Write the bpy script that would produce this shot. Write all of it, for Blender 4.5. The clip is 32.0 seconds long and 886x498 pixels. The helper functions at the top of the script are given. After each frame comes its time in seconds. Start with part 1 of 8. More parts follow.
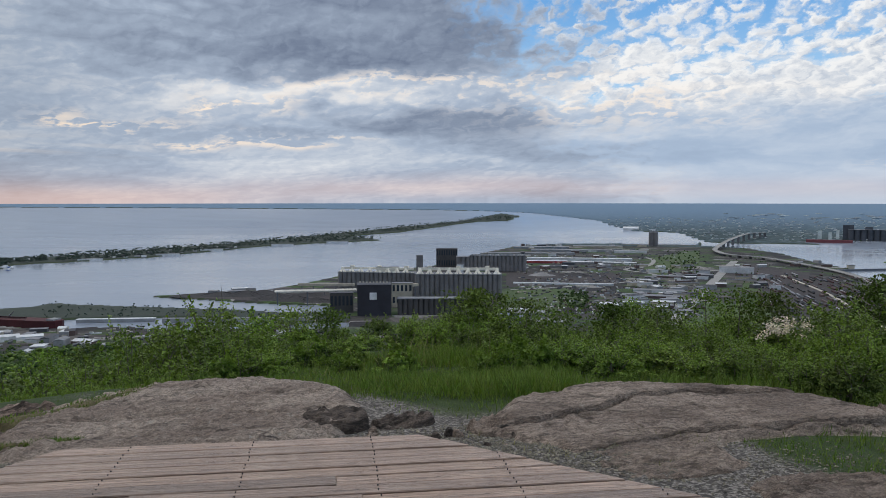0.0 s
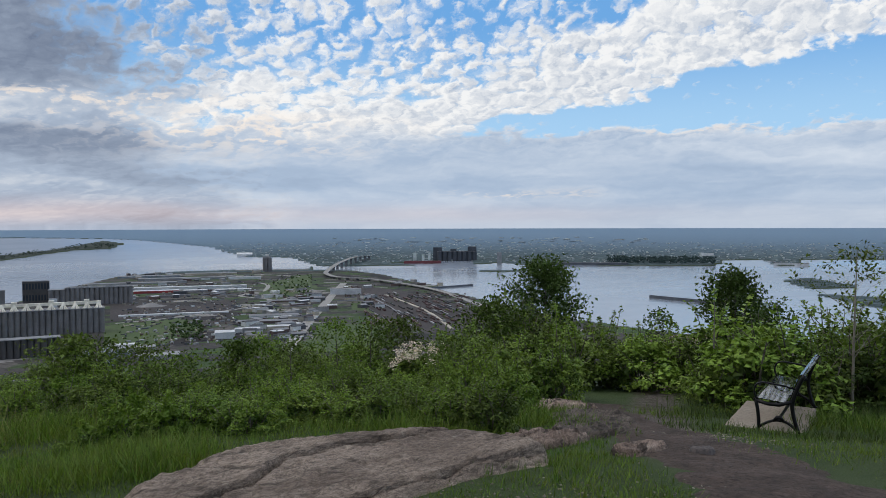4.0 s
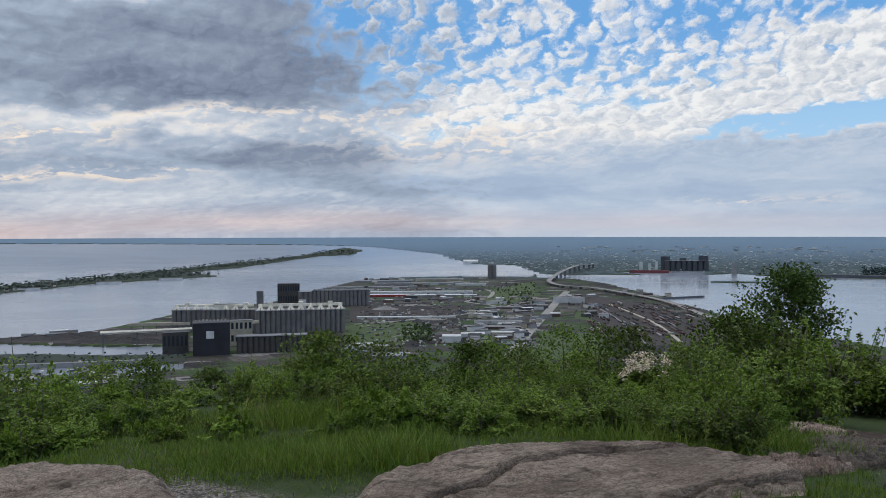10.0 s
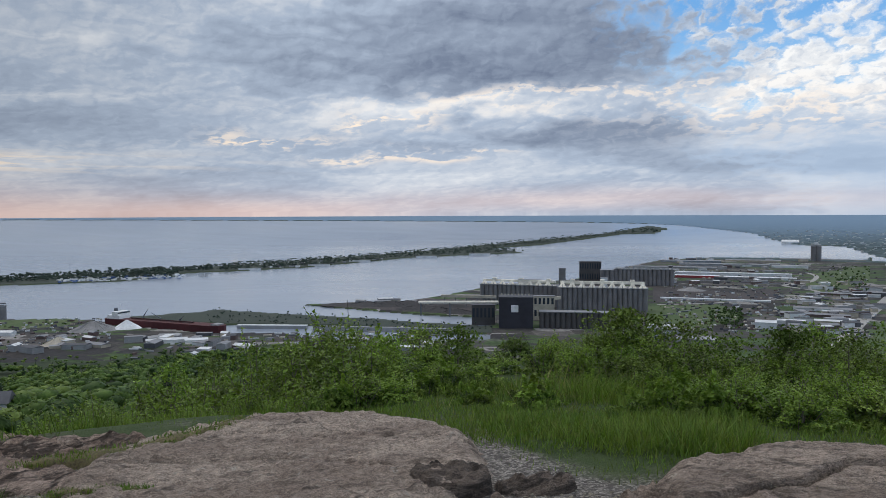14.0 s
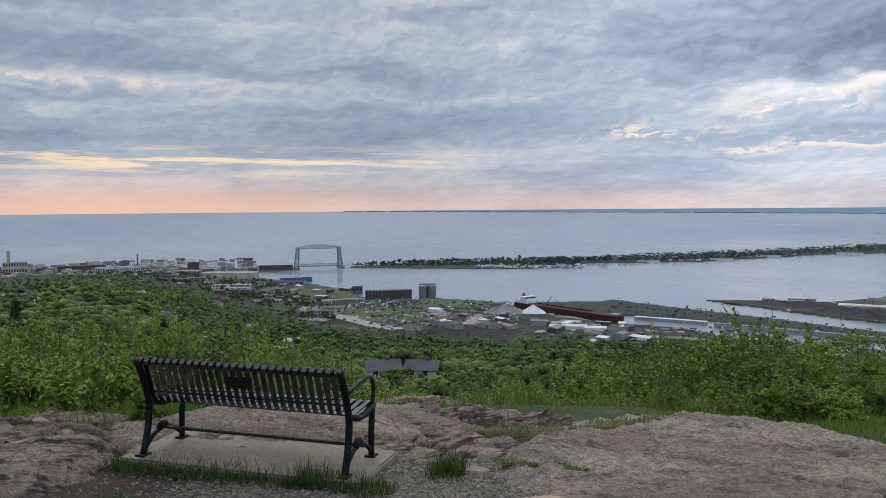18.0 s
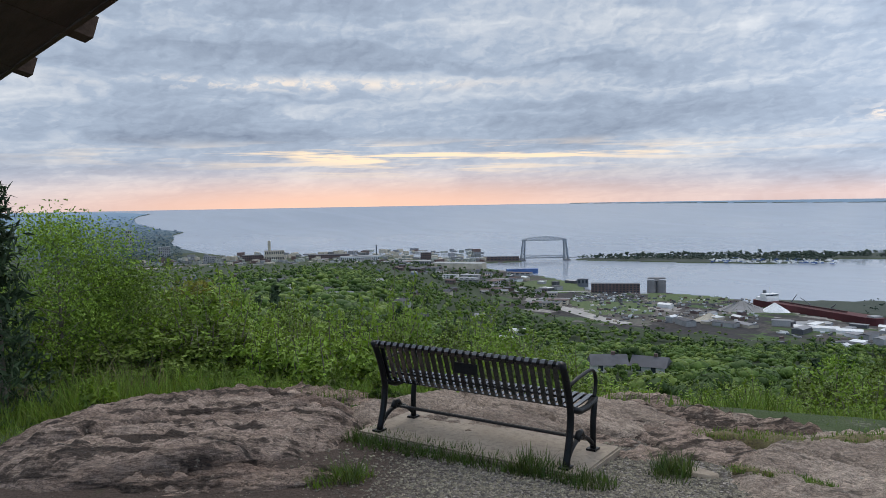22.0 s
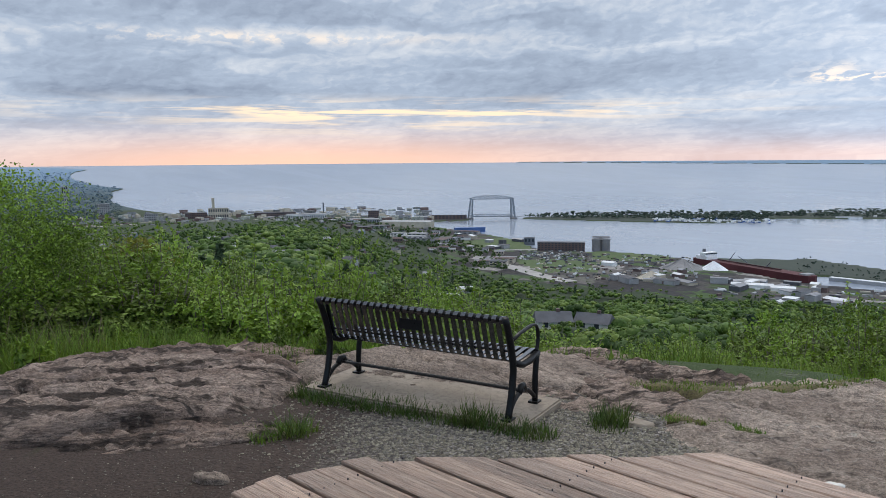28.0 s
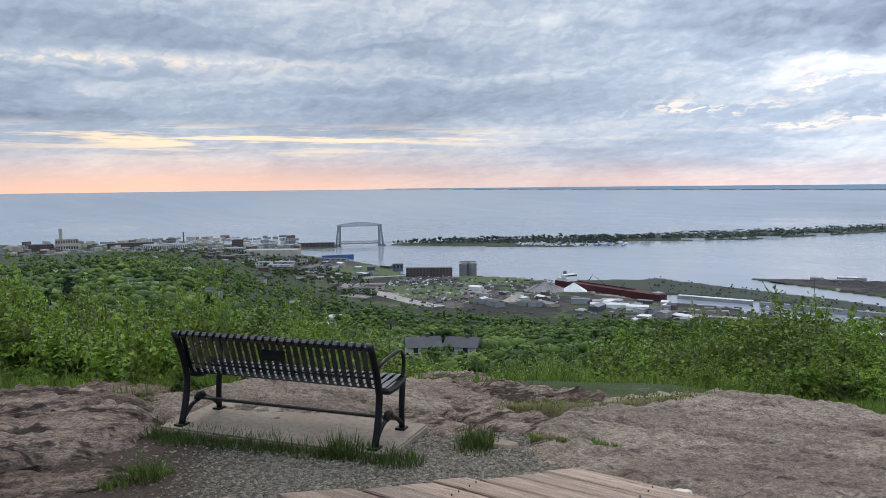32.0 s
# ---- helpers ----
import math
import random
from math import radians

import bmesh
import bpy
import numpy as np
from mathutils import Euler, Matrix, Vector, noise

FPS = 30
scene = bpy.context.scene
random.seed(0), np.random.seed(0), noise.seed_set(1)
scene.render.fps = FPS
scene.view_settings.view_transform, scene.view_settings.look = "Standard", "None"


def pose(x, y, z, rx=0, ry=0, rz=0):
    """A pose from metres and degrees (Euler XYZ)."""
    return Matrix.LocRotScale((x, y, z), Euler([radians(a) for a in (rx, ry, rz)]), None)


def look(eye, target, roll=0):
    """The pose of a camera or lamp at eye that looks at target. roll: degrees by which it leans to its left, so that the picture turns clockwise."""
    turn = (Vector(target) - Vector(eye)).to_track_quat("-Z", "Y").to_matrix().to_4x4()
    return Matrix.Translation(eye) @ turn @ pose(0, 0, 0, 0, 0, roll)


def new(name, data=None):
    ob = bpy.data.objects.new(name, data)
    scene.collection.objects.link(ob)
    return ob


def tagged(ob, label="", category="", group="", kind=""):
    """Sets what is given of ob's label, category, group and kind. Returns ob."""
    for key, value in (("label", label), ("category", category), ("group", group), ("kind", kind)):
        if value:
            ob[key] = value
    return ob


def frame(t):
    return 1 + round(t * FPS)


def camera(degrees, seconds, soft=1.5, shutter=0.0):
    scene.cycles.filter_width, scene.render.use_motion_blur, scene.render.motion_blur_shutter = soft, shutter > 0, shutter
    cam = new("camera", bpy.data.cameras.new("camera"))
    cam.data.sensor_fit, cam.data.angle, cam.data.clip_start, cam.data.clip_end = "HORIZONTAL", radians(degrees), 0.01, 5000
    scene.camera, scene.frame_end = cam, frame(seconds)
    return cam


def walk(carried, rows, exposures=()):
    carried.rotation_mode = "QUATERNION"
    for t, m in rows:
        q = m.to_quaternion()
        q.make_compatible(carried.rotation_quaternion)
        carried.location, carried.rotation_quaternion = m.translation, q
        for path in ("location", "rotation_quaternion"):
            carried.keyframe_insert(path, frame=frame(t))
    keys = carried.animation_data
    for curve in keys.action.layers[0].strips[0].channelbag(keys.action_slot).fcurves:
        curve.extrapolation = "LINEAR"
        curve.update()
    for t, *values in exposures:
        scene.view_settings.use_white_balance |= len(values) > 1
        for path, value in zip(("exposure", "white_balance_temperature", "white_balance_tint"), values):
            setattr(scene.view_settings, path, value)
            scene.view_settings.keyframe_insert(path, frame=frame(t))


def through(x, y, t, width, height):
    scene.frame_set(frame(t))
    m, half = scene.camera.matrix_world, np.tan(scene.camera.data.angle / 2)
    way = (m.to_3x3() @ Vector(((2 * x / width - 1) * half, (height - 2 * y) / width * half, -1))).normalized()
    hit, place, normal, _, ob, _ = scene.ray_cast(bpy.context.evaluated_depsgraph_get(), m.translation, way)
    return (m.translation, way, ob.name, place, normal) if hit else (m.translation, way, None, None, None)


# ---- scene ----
cam = camera(60.3, 32.0, soft=0.75)
PATH = [
    (0.0, (0.002, 0.001, 1.653), (-0.014, 9.980, 1.002), -0.01),
    (0.5, (-0.025, 0.248, 1.647), (0.601, 10.206, 0.982), 0.04),
    (1.0, (-0.022, 0.467, 1.650), (0.927, 10.414, 1.247), -0.13),
    (1.5, (-0.036, 0.657, 1.645), (1.409, 10.540, 1.155), 0.30),
    (2.0, (-0.071, 0.893, 1.646), (2.159, 10.632, 1.206), -0.53),
    (2.5, (-0.036, 1.078, 1.635), (2.954, 10.611, 1.224), -0.14),
    (3.0, (0.089, 1.246, 1.631), (3.596, 10.608, 1.441), 0.48),
    (3.5, (0.123, 1.283, 1.639), (4.253, 10.388, 1.419), 0.57),
    (4.0, (0.032, 1.227, 1.686), (4.777, 10.024, 1.366), -0.15),
    (4.5, (0.001, 1.246, 1.681), (5.003, 9.903, 1.476), 0.04),
    (6.5, (-0.009, 1.220, 1.692), (5.181, 9.766, 1.829), 0.06),
    (7.0, (-0.003, 1.221, 1.694), (5.136, 9.798, 1.827), 0.22),
    (7.5, (-0.011, 1.235, 1.681), (4.871, 9.963, 1.663), 0.28),
    (8.0, (-0.005, 1.291, 1.672), (4.399, 10.268, 1.574), -0.02),
    (8.5, (-0.011, 1.321, 1.663), (3.846, 10.547, 1.577), 0.11),
    (9.0, (0.022, 1.398, 1.638), (3.270, 10.855, 1.583), 0.10),
    (9.5, (-0.063, 1.317, 1.650), (2.568, 10.964, 1.505), 0.09),
    (10.0, (-0.003, 1.394, 1.630), (2.019, 11.185, 1.423), -0.13),
    (10.5, (-0.002, 1.396, 1.631), (1.423, 11.291, 1.383), -0.56),
    (11.0, (0.006, 1.392, 1.627), (1.017, 11.337, 1.355), -0.78),
    (11.5, (0.000, 1.384, 1.631), (0.548, 11.364, 1.326), -0.71),
    (12.0, (0.005, 1.378, 1.625), (-0.015, 11.373, 1.299), -1.00),
    (12.5, (0.004, 1.396, 1.616), (-0.449, 11.379, 1.237), -0.98),
    (13.0, (0.007, 1.362, 1.615), (-0.884, 11.313, 1.177), -0.80),
    (13.5, (0.003, 1.433, 1.596), (-1.282, 11.341, 1.162), -0.61),
    (14.0, (-0.016, 1.468, 1.586), (-1.879, 11.281, 1.101), -0.22),
    (14.5, (-0.059, 1.508, 1.575), (-2.579, 11.173, 1.086), -0.47),
    (16.5, (-0.188, 1.428, 1.610), (-5.038, 10.151, 0.982), -0.27),
    (17.0, (-0.247, 1.422, 1.604), (-5.687, 9.791, 0.989), -0.32),
    (17.5, (-0.280, 1.404, 1.602), (-6.269, 9.390, 1.008), -0.25),
    (18.0, (-0.322, 1.403, 1.596), (-6.756, 9.038, 1.036), -0.46),
    (18.5, (-0.312, 1.388, 1.601), (-7.239, 8.582, 1.094), -0.57),
    (19.0, (-0.271, 1.381, 1.607), (-7.629, 8.132, 1.081), -0.24),
    (19.5, (-0.254, 1.370, 1.611), (-7.955, 7.723, 1.043), -0.24),
    (20.0, (-0.261, 1.370, 1.607), (-8.237, 7.369, 0.984), -0.44),
    (20.5, (-0.270, 1.364, 1.607), (-8.448, 7.083, 0.971), -0.58),
    (21.0, (-0.280, 1.367, 1.604), (-8.601, 6.874, 0.939), -0.45),
    (21.5, (-0.268, 1.368, 1.603), (-8.676, 6.745, 0.966), -0.64),
    (22.0, (-0.271, 1.384, 1.603), (-8.641, 6.820, 0.974), -0.94),
    (22.5, (-0.266, 1.383, 1.600), (-8.622, 6.839, 0.960), -1.18),
    (23.0, (-0.269, 1.382, 1.598), (-8.608, 6.852, 0.863), -1.15),
    (23.5, (-0.248, 1.380, 1.598), (-8.558, 6.877, 0.746), -1.23),
    (24.0, (-0.253, 1.386, 1.594), (-8.501, 6.966, 0.684), -0.99),
    (24.5, (-0.259, 1.387, 1.594), (-8.487, 6.992, 0.649), -0.93),
    (25.0, (-0.260, 1.396, 1.592), (-8.465, 7.027, 0.602), -0.87),
    (25.5, (-0.257, 1.395, 1.593), (-8.431, 7.062, 0.560), -0.91),
    (27.5, (-0.249, 1.398, 1.590), (-8.312, 7.198, 0.428), -0.67),
    (28.0, (-0.257, 1.401, 1.585), (-8.198, 7.363, 0.405), -0.44),
    (28.5, (-0.248, 1.394, 1.587), (-8.157, 7.397, 0.392), -0.35),
    (29.0, (-0.262, 1.405, 1.582), (-8.110, 7.455, 0.244), -0.20),
    (29.5, (-0.252, 1.409, 1.588), (-8.050, 7.549, 0.364), -0.43),
    (30.0, (-0.249, 1.419, 1.585), (-7.971, 7.680, 0.495), -0.40),
    (30.5, (-0.246, 1.434, 1.584), (-7.731, 7.978, 0.511), -0.55),
    (31.0, (-0.245, 1.432, 1.585), (-7.496, 8.236, 0.521), -0.59),
    (31.5, (-0.241, 1.429, 1.586), (-7.290, 8.456, 0.622), -0.53),
    (32.0, (-0.239, 1.440, 1.582), (-7.058, 8.705, 0.735), -0.60),
]
walk(cam, [(t, look(eye, target, roll)) for t, eye, target, roll in PATH],
     [(t, e, 6620, 10) for t, e in ((0, 0.06), (4, 0.08), (9, 0.02), (14, 0.15), (17, 0.26), (20, 0.26), (22, 0.53), (23, 0.58), (28, 0.62), (32, 0.57))])

# ---- node helpers ----
EYE_H = 1.62          # lookout eye height over the deck
EYE_Y = 1.3
WATER_Z = -180.0      # lake level under the deck
LAND_Z = -177.6


def link(nt, a, sock):
    if isinstance(a, (int, float)):
        sock.default_value = a
    elif isinstance(a, (tuple, list)):
        sock.default_value = a if len(a) == len(sock.default_value) else (*a, 1.0)
    else:
        nt.links.new(a, sock)


def mth(nt, op, a, b=None, c=None):
    n = nt.nodes.new("ShaderNodeMath")
    n.operation = op
    for i, v in enumerate((a, b, c)):
        if v is not None:
            link(nt, v, n.inputs[i])
    return n.outputs[0]


def ramp(nt, v, lo, hi, a=0.0, b=1.0, smooth=True):
    n = nt.nodes.new("ShaderNodeMapRange")
    n.interpolation_type = "SMOOTHSTEP" if smooth else "LINEAR"
    link(nt, v, n.inputs[0])
    for i, x in enumerate((lo, hi, a, b)):
        n.inputs[i + 1].default_value = x
    return n.outputs[0]


def mixc(nt, f, a, b, mode="MIX"):
    n = nt.nodes.new("ShaderNodeMix")
    n.data_type, n.blend_type = "RGBA", mode
    link(nt, f, n.inputs[0])
    link(nt, a, n.inputs[6])
    link(nt, b, n.inputs[7])
    return n.outputs[2]


def noise_tex(nt, vec, scale, detail=4.0, rough=0.55, warp=0.0):
    n = nt.nodes.new("ShaderNodeTexNoise")
    if vec is not None:
        nt.links.new(vec, n.inputs["Vector"])
    n.inputs["Scale"].default_value = scale
    n.inputs["Detail"].default_value = detail
    n.inputs["Roughness"].default_value = rough
    n.inputs["Distortion"].default_value = warp
    return n.outputs[0]


def xyz(nt, x, y, z=0.0):
    n = nt.nodes.new("ShaderNodeCombineXYZ")
    for i, v in enumerate((x, y, z)):
        link(nt, v, n.inputs[i])
    return n.outputs[0]


# ---- sky: thin blue, broken altocumulus to the right, grey stratus to the left, dawn glow over the lake ----
SUN_AZ = 60.0
world = bpy.data.worlds.new("sky")
scene.world = world
world.use_nodes = True
nt = world.node_tree
bg = nt.nodes["Background"]
tc = nt.nodes.new("ShaderNodeTexCoord")
sep = nt.nodes.new("ShaderNodeSeparateXYZ")
nt.links.new(tc.outputs["Generated"], sep.inputs[0])
dx, dy, dz = sep.outputs
az = mth(nt, "MULTIPLY", mth(nt, "ARCTAN2", mth(nt, "MULTIPLY", dx, -1.0), dy), 57.2958)
el = mth(nt, "MULTIPLY", mth(nt, "ARCSINE", dz), 57.2958)
sky = nt.nodes.new("ShaderNodeTexSky")
sky.sky_type, sky.sun_disc = "NISHITA", False
sky.sun_elevation, sky.sun_rotation = radians(42), radians(-SUN_AZ)
sky.air_density, sky.dust_density, sky.ozone_density = 1.0, 0.6, 1.5


def blob(a, e, sa, se):
    u = mth(nt, "DIVIDE", mth(nt, "SUBTRACT", az, a), sa)
    v = mth(nt, "DIVIDE", mth(nt, "SUBTRACT", el, e), se)
    s = mth(nt, "ADD", mth(nt, "MULTIPLY", u, u), mth(nt, "MULTIPLY", v, v))
    return mth(nt, "EXPONENT", mth(nt, "MULTIPLY", s, -1.0))


def add(*vs):
    out = vs[0]
    for v in vs[1:]:
        out = mth(nt, "ADD", out, v)
    return out


def mul(a, b):
    return mth(nt, "MULTIPLY", a, b)


# cloud fields are bent by two drifting noises, so that every bank has a torn outline
bend_a = noise_tex(nt, xyz(nt, mul(az, 0.16), mul(el, 0.42), 7.0), 1.0, 3.5, 0.5)
bend_e = noise_tex(nt, xyz(nt, mul(az, 0.16), mul(el, 0.42), 21.0), 1.0, 3.5, 0.5)
A_ = add(az, mul(mth(nt, "SUBTRACT", bend_a, 0.5), 17.0))
E_ = add(el, mul(mul(mth(nt, "SUBTRACT", bend_e, 0.5), 5.5), ramp(nt, el, 0.5, 9.0, 0.12, 1.0)))


def bank(a, e, sa, se, tilt=0.0, sharp=True):
    """A cloud bank centred on a bearing and a height, with its torn outline."""
    u = mth(nt, "DIVIDE", mth(nt, "SUBTRACT", A_, a), sa)
    v = mth(nt, "DIVIDE", add(mth(nt, "SUBTRACT", E_, e), mul(mth(nt, "SUBTRACT", A_, a), tilt)), se)
    s = add(mul(u, u), mul(v, v))
    return mth(nt, "EXPONENT", mul(mul(s, s) if sharp else s, -1.0))


# heaps of altocumulus, smaller towards the horizon; the same heaps a little sunward give their lit sides
high = mth(nt, "LOGARITHM", add(mth(nt, "MAXIMUM", el, 0.0), 4.0), 2.71828)
v_ = mul(high, 16.5)
u_ = add(mul(az, 0.72), mul(v_, 0.14))
U_ = add(u_, mul(mth(nt, "SUBTRACT", noise_tex(nt, xyz(nt, u_, v_, 1.5), 0.8, 4.0, 0.6), 0.5), 2.6))
V_ = add(v_, mul(mth(nt, "SUBTRACT", noise_tex(nt, xyz(nt, u_, v_, 11.5), 0.8, 4.0, 0.6), 0.5), 2.6))


def heaps(du, dv):
    n = nt.nodes.new("ShaderNodeTexVoronoi")
    n.voronoi_dimensions, n.feature = "2D", "SMOOTH_F1"
    n.inputs["Scale"].default_value, n.inputs["Smoothness"].default_value = 1.0, 0.35
    u, v = add(U_, du), add(V_, dv)
    nt.links.new(xyz(nt, u, v), n.inputs["Vector"])
    f = noise_tex(nt, xyz(nt, u, v, 3.0), 1.7, 3.0, 0.5)
    return add(0.36, mul(n.outputs["Distance"], -0.85), mul(mth(nt, "SUBTRACT", f, 0.5), 0.9))


heap = heaps(0.0, 0.0)
side = mth(nt, "SUBTRACT", heap, heaps(0.30, 0.22))
roll = mth(nt, "SUBTRACT", noise_tex(nt, xyz(nt, add(mul(A_, 0.055), mul(el, 0.05)), mul(E_, 0.34), 3.0), 1.0, 4.0, 0.52, 0.2), 0.5)
fine = mth(nt, "SUBTRACT", noise_tex(nt, xyz(nt, mul(A_, 0.17), mul(E_, 0.85), 9.0), 1.0, 3.5, 0.5, 0.2), 0.5)
broad = mth(nt, "SUBTRACT", noise_tex(nt, xyz(nt, mul(az, 0.09), mul(el, 0.16), 4.0), 1.0, 3.0, 0.5), 0.5)

# where the grey deck breaks up into heaps on blue, the long bank climbing away, the clear strip under it
right = ramp(nt, add(A_, mul(mth(nt, "SUBTRACT", el, 9.0), -0.7), mul(heap, 7.0)), -4.0, -13.0)
off = mth(nt, "SUBTRACT", E_, add(7.0, mul(mth(nt, "SUBTRACT", -28.5, az), 0.175)))
span = mth(nt, "MAXIMUM", add(3.0, mul(mth(nt, "SUBTRACT", -30.0, az), 0.23)), 2.4)
long_bank = mul(mul(ramp(nt, off, -0.5, 0.7), ramp(nt, mth(nt, "SUBTRACT", off, span), 1.4, -1.2)), ramp(nt, az, -14.0, -24.0))
strip = mul(mul(ramp(nt, az, -23.0, -33.0), ramp(nt, E_, 6.0, 7.4)), ramp(nt, off, 0.5, -0.7))
low_deck = ramp(nt, E_, 7.6, 5.6)
cover = add(0.24, mul(long_bank, 0.55), mul(strip, -0.75), mul(low_deck, 0.75), mul(broad, 0.55), mul(bank(-30, 15, 6, 2.2), -0.32),
            mul(bank(-21.5, 12.8, 3, 1.4), -0.25), mul(bank(-39, 17, 4, 2.0), -0.3), mul(bank(-15, 8.0, 9, 2.4), 0.35), mul(heap, ramp(nt, el, 3.0, 8.0, 0.3, 1.25)))
alpha = mth(nt, "MAXIMUM", ramp(nt, cover, -0.16, 0.60), mth(nt, "SUBTRACT", 1.0, right))

dark = add(mul(bank(2.5, 13.0, 17, 5.0, 0.05), 0.36), mul(bank(-1.0, 5.6, 9.0, 1.15, -0.05), 0.34), mul(bank(-11.0, 3.5, 11, 0.9, -0.05), 0.26), mul(bank(-36, 3.6, 22, 1.5), 0.14),
           mul(bank(22, 12.0, 11, 2.2), 0.12), mul(bank(45, 6.5, 22, 1.6), 0.10), mul(bank(62, 10.5, 9, 1.2), 0.10), mul(bank(27, 7.8, 9, 1.0), 0.12), mul(bank(60, 5.2, 20, 0.7), 0.12))
lit = add(mul(bank(36, 10.8, 7, 3.0, 0, False), 0.20), mul(blob(68, 8.7, 12, 0.5), 0.22), mul(bank(6, 7.9, 17, 0.9, 0.02, False), 0.36), mul(bank(-12, 7.6, 8, 1.6, 0, False), 0.2),
          mul(bank(12, 16.5, 4, 1.0, 0, False), 0.25), mul(bank(30, 15.5, 12, 1.2, 0, False), 0.22), mul(bank(17, 11.6, 7, 0.8, 0.05, False), 0.16), mul(bank(18, 3.6, 26, 1.6, 0, False), 0.12))
grey = add(0.49, mul(mul(roll, 1.1), mth(nt, "SUBTRACT", 1.0, mul(dark, 1.3))), mul(fine, 0.30), mul(heap, 0.05), mul(side, 0.10), mul(dark, -1.0), lit)
heap_tone = add(0.88, mul(mul(side, 0.55), ramp(nt, el, 4.0, 9.0, 0.15, 1.0)), mul(mul(ramp(nt, heap, 0.05, 0.45), -0.26), ramp(nt, el, 4.0, 9.0, 0.2, 1.0)), mul(roll, 0.5), mul(dark, -0.9), mul(low_deck, mul(fine, 0.7)), mul(low_deck, mul(roll, 0.5)), mul(low_deck, -0.20))
tone = add(mul(grey, mth(nt, "SUBTRACT", 1.0, right)), mul(heap_tone, right))
cloud = mixc(nt, ramp(nt, tone, 0.0, 0.48, smooth=False), (0.150, 0.192, 0.282), (0.375, 0.455, 0.580))
cloud = mixc(nt, ramp(nt, tone, 0.48, 0.98, smooth=False), cloud, (0.84, 0.86, 0.88))
cloud = mixc(nt, mul(mul(right, low_deck), 0.55), cloud, (0.375, 0.50, 0.68))
# sunlit rims, cream where the deck thins out low over the lake
rim = ramp(nt, add(fine, mul(side, 0.3), mul(roll, 0.4)), -0.06, 0.11)
cream = add(mul(bank(14.5, 6.6, 4.0, 0.5, 0.03, False), 1.0), mul(bank(24, 5.2, 4.5, 0.45, 0, False), 0.9), mul(bank(15.5, 3.9, 4, 0.3, 0, False), 0.75), mul(bank(3, 8.2, 13, 0.8, 0.02, False), 0.55),
            mul(bank(-13, 6.6, 9, 1.3, 0, False), 0.5), mul(bank(10, 4.4, 4, 0.35, 0, False), 0.6), mul(blob(66, 8.6, 11, 0.35), 0.6), mul(bank(-34, 2.3, 4, 0.3, 0, False), 0.5), mul(bank(-47, 6.6, 8, 0.25, 0, False), 0.35))
cloud = mixc(nt, mth(nt, "MINIMUM", mul(cream, rim), 0.92), cloud, (1.0, 0.84, 0.68))
sheet = mixc(nt, 1.0, sky.outputs[0], (0.105, 0.105, 0.105), "MULTIPLY")
blue = mixc(nt, ramp(nt, el, 30.0, 15.0), sheet, (0.145, 0.375, 0.74))
blue = mixc(nt, ramp(nt, el, 15.0, 6.0), blue, (0.36, 0.60, 0.86))
col = mixc(nt, alpha, blue, cloud)
# dawn glow over the lake, and the thin bright lines where light comes through
warm = add(mul(blob(64, -0.3, 27, 2.0), 1.0), mul(bank(2, 1.0, 12, 0.8, 0, False), 0.24), mul(blob(24, 0.0, 14, 1.0), 0.36), mul(bank(-24, 0.7, 20, 0.7, 0, False), 0.22))
col = mixc(nt, mth(nt, "MINIMUM", mul(warm, 0.92), 1.0), col, (1.0, 0.62, 0.46))
lines = noise_tex(nt, xyz(nt, mul(az, 0.10), add(mul(el, 1.7), mul(az, -0.02)), 5.0), 1.0, 4.5, 0.6, 0.4)
rays = mul(add(mul(blob(57, 3.5, 20, 0.65), 1.2), mul(blob(58, 2.6, 12, 0.8), 0.6)), ramp(nt, lines, 0.46, 0.60))
col = mixc(nt, mth(nt, "MINIMUM", rays, 1.0), col, (1.0, 0.81, 0.60))
haze = ramp(nt, el, 2.2, 0.0)
col = mixc(nt, mul(haze, mul(right, 0.45)), col, (0.50, 0.56, 0.66))
dim = ramp(nt, az, 12.0, 46.0, 1.0, 0.76)
col = mixc(nt, 1.0, col, xyz(nt, dim, dim, dim), "MULTIPLY")
nt.links.new(col, bg.inputs[0])
link(nt, ramp(nt, el, 19.0, 50.0, 1.0, 1.45), bg.inputs[1])    # brighter overhead, as a cloudy sky is

sun = new("sun", bpy.data.lights.new("sun", "SUN"))
sun.data.energy, sun.data.angle, sun.data.color = 0.9, radians(32), (1.0, 0.93, 0.84)
sun.matrix_world = look((0, 0, 0), (math.sin(radians(SUN_AZ)), -math.cos(radians(SUN_AZ)), -1.35))


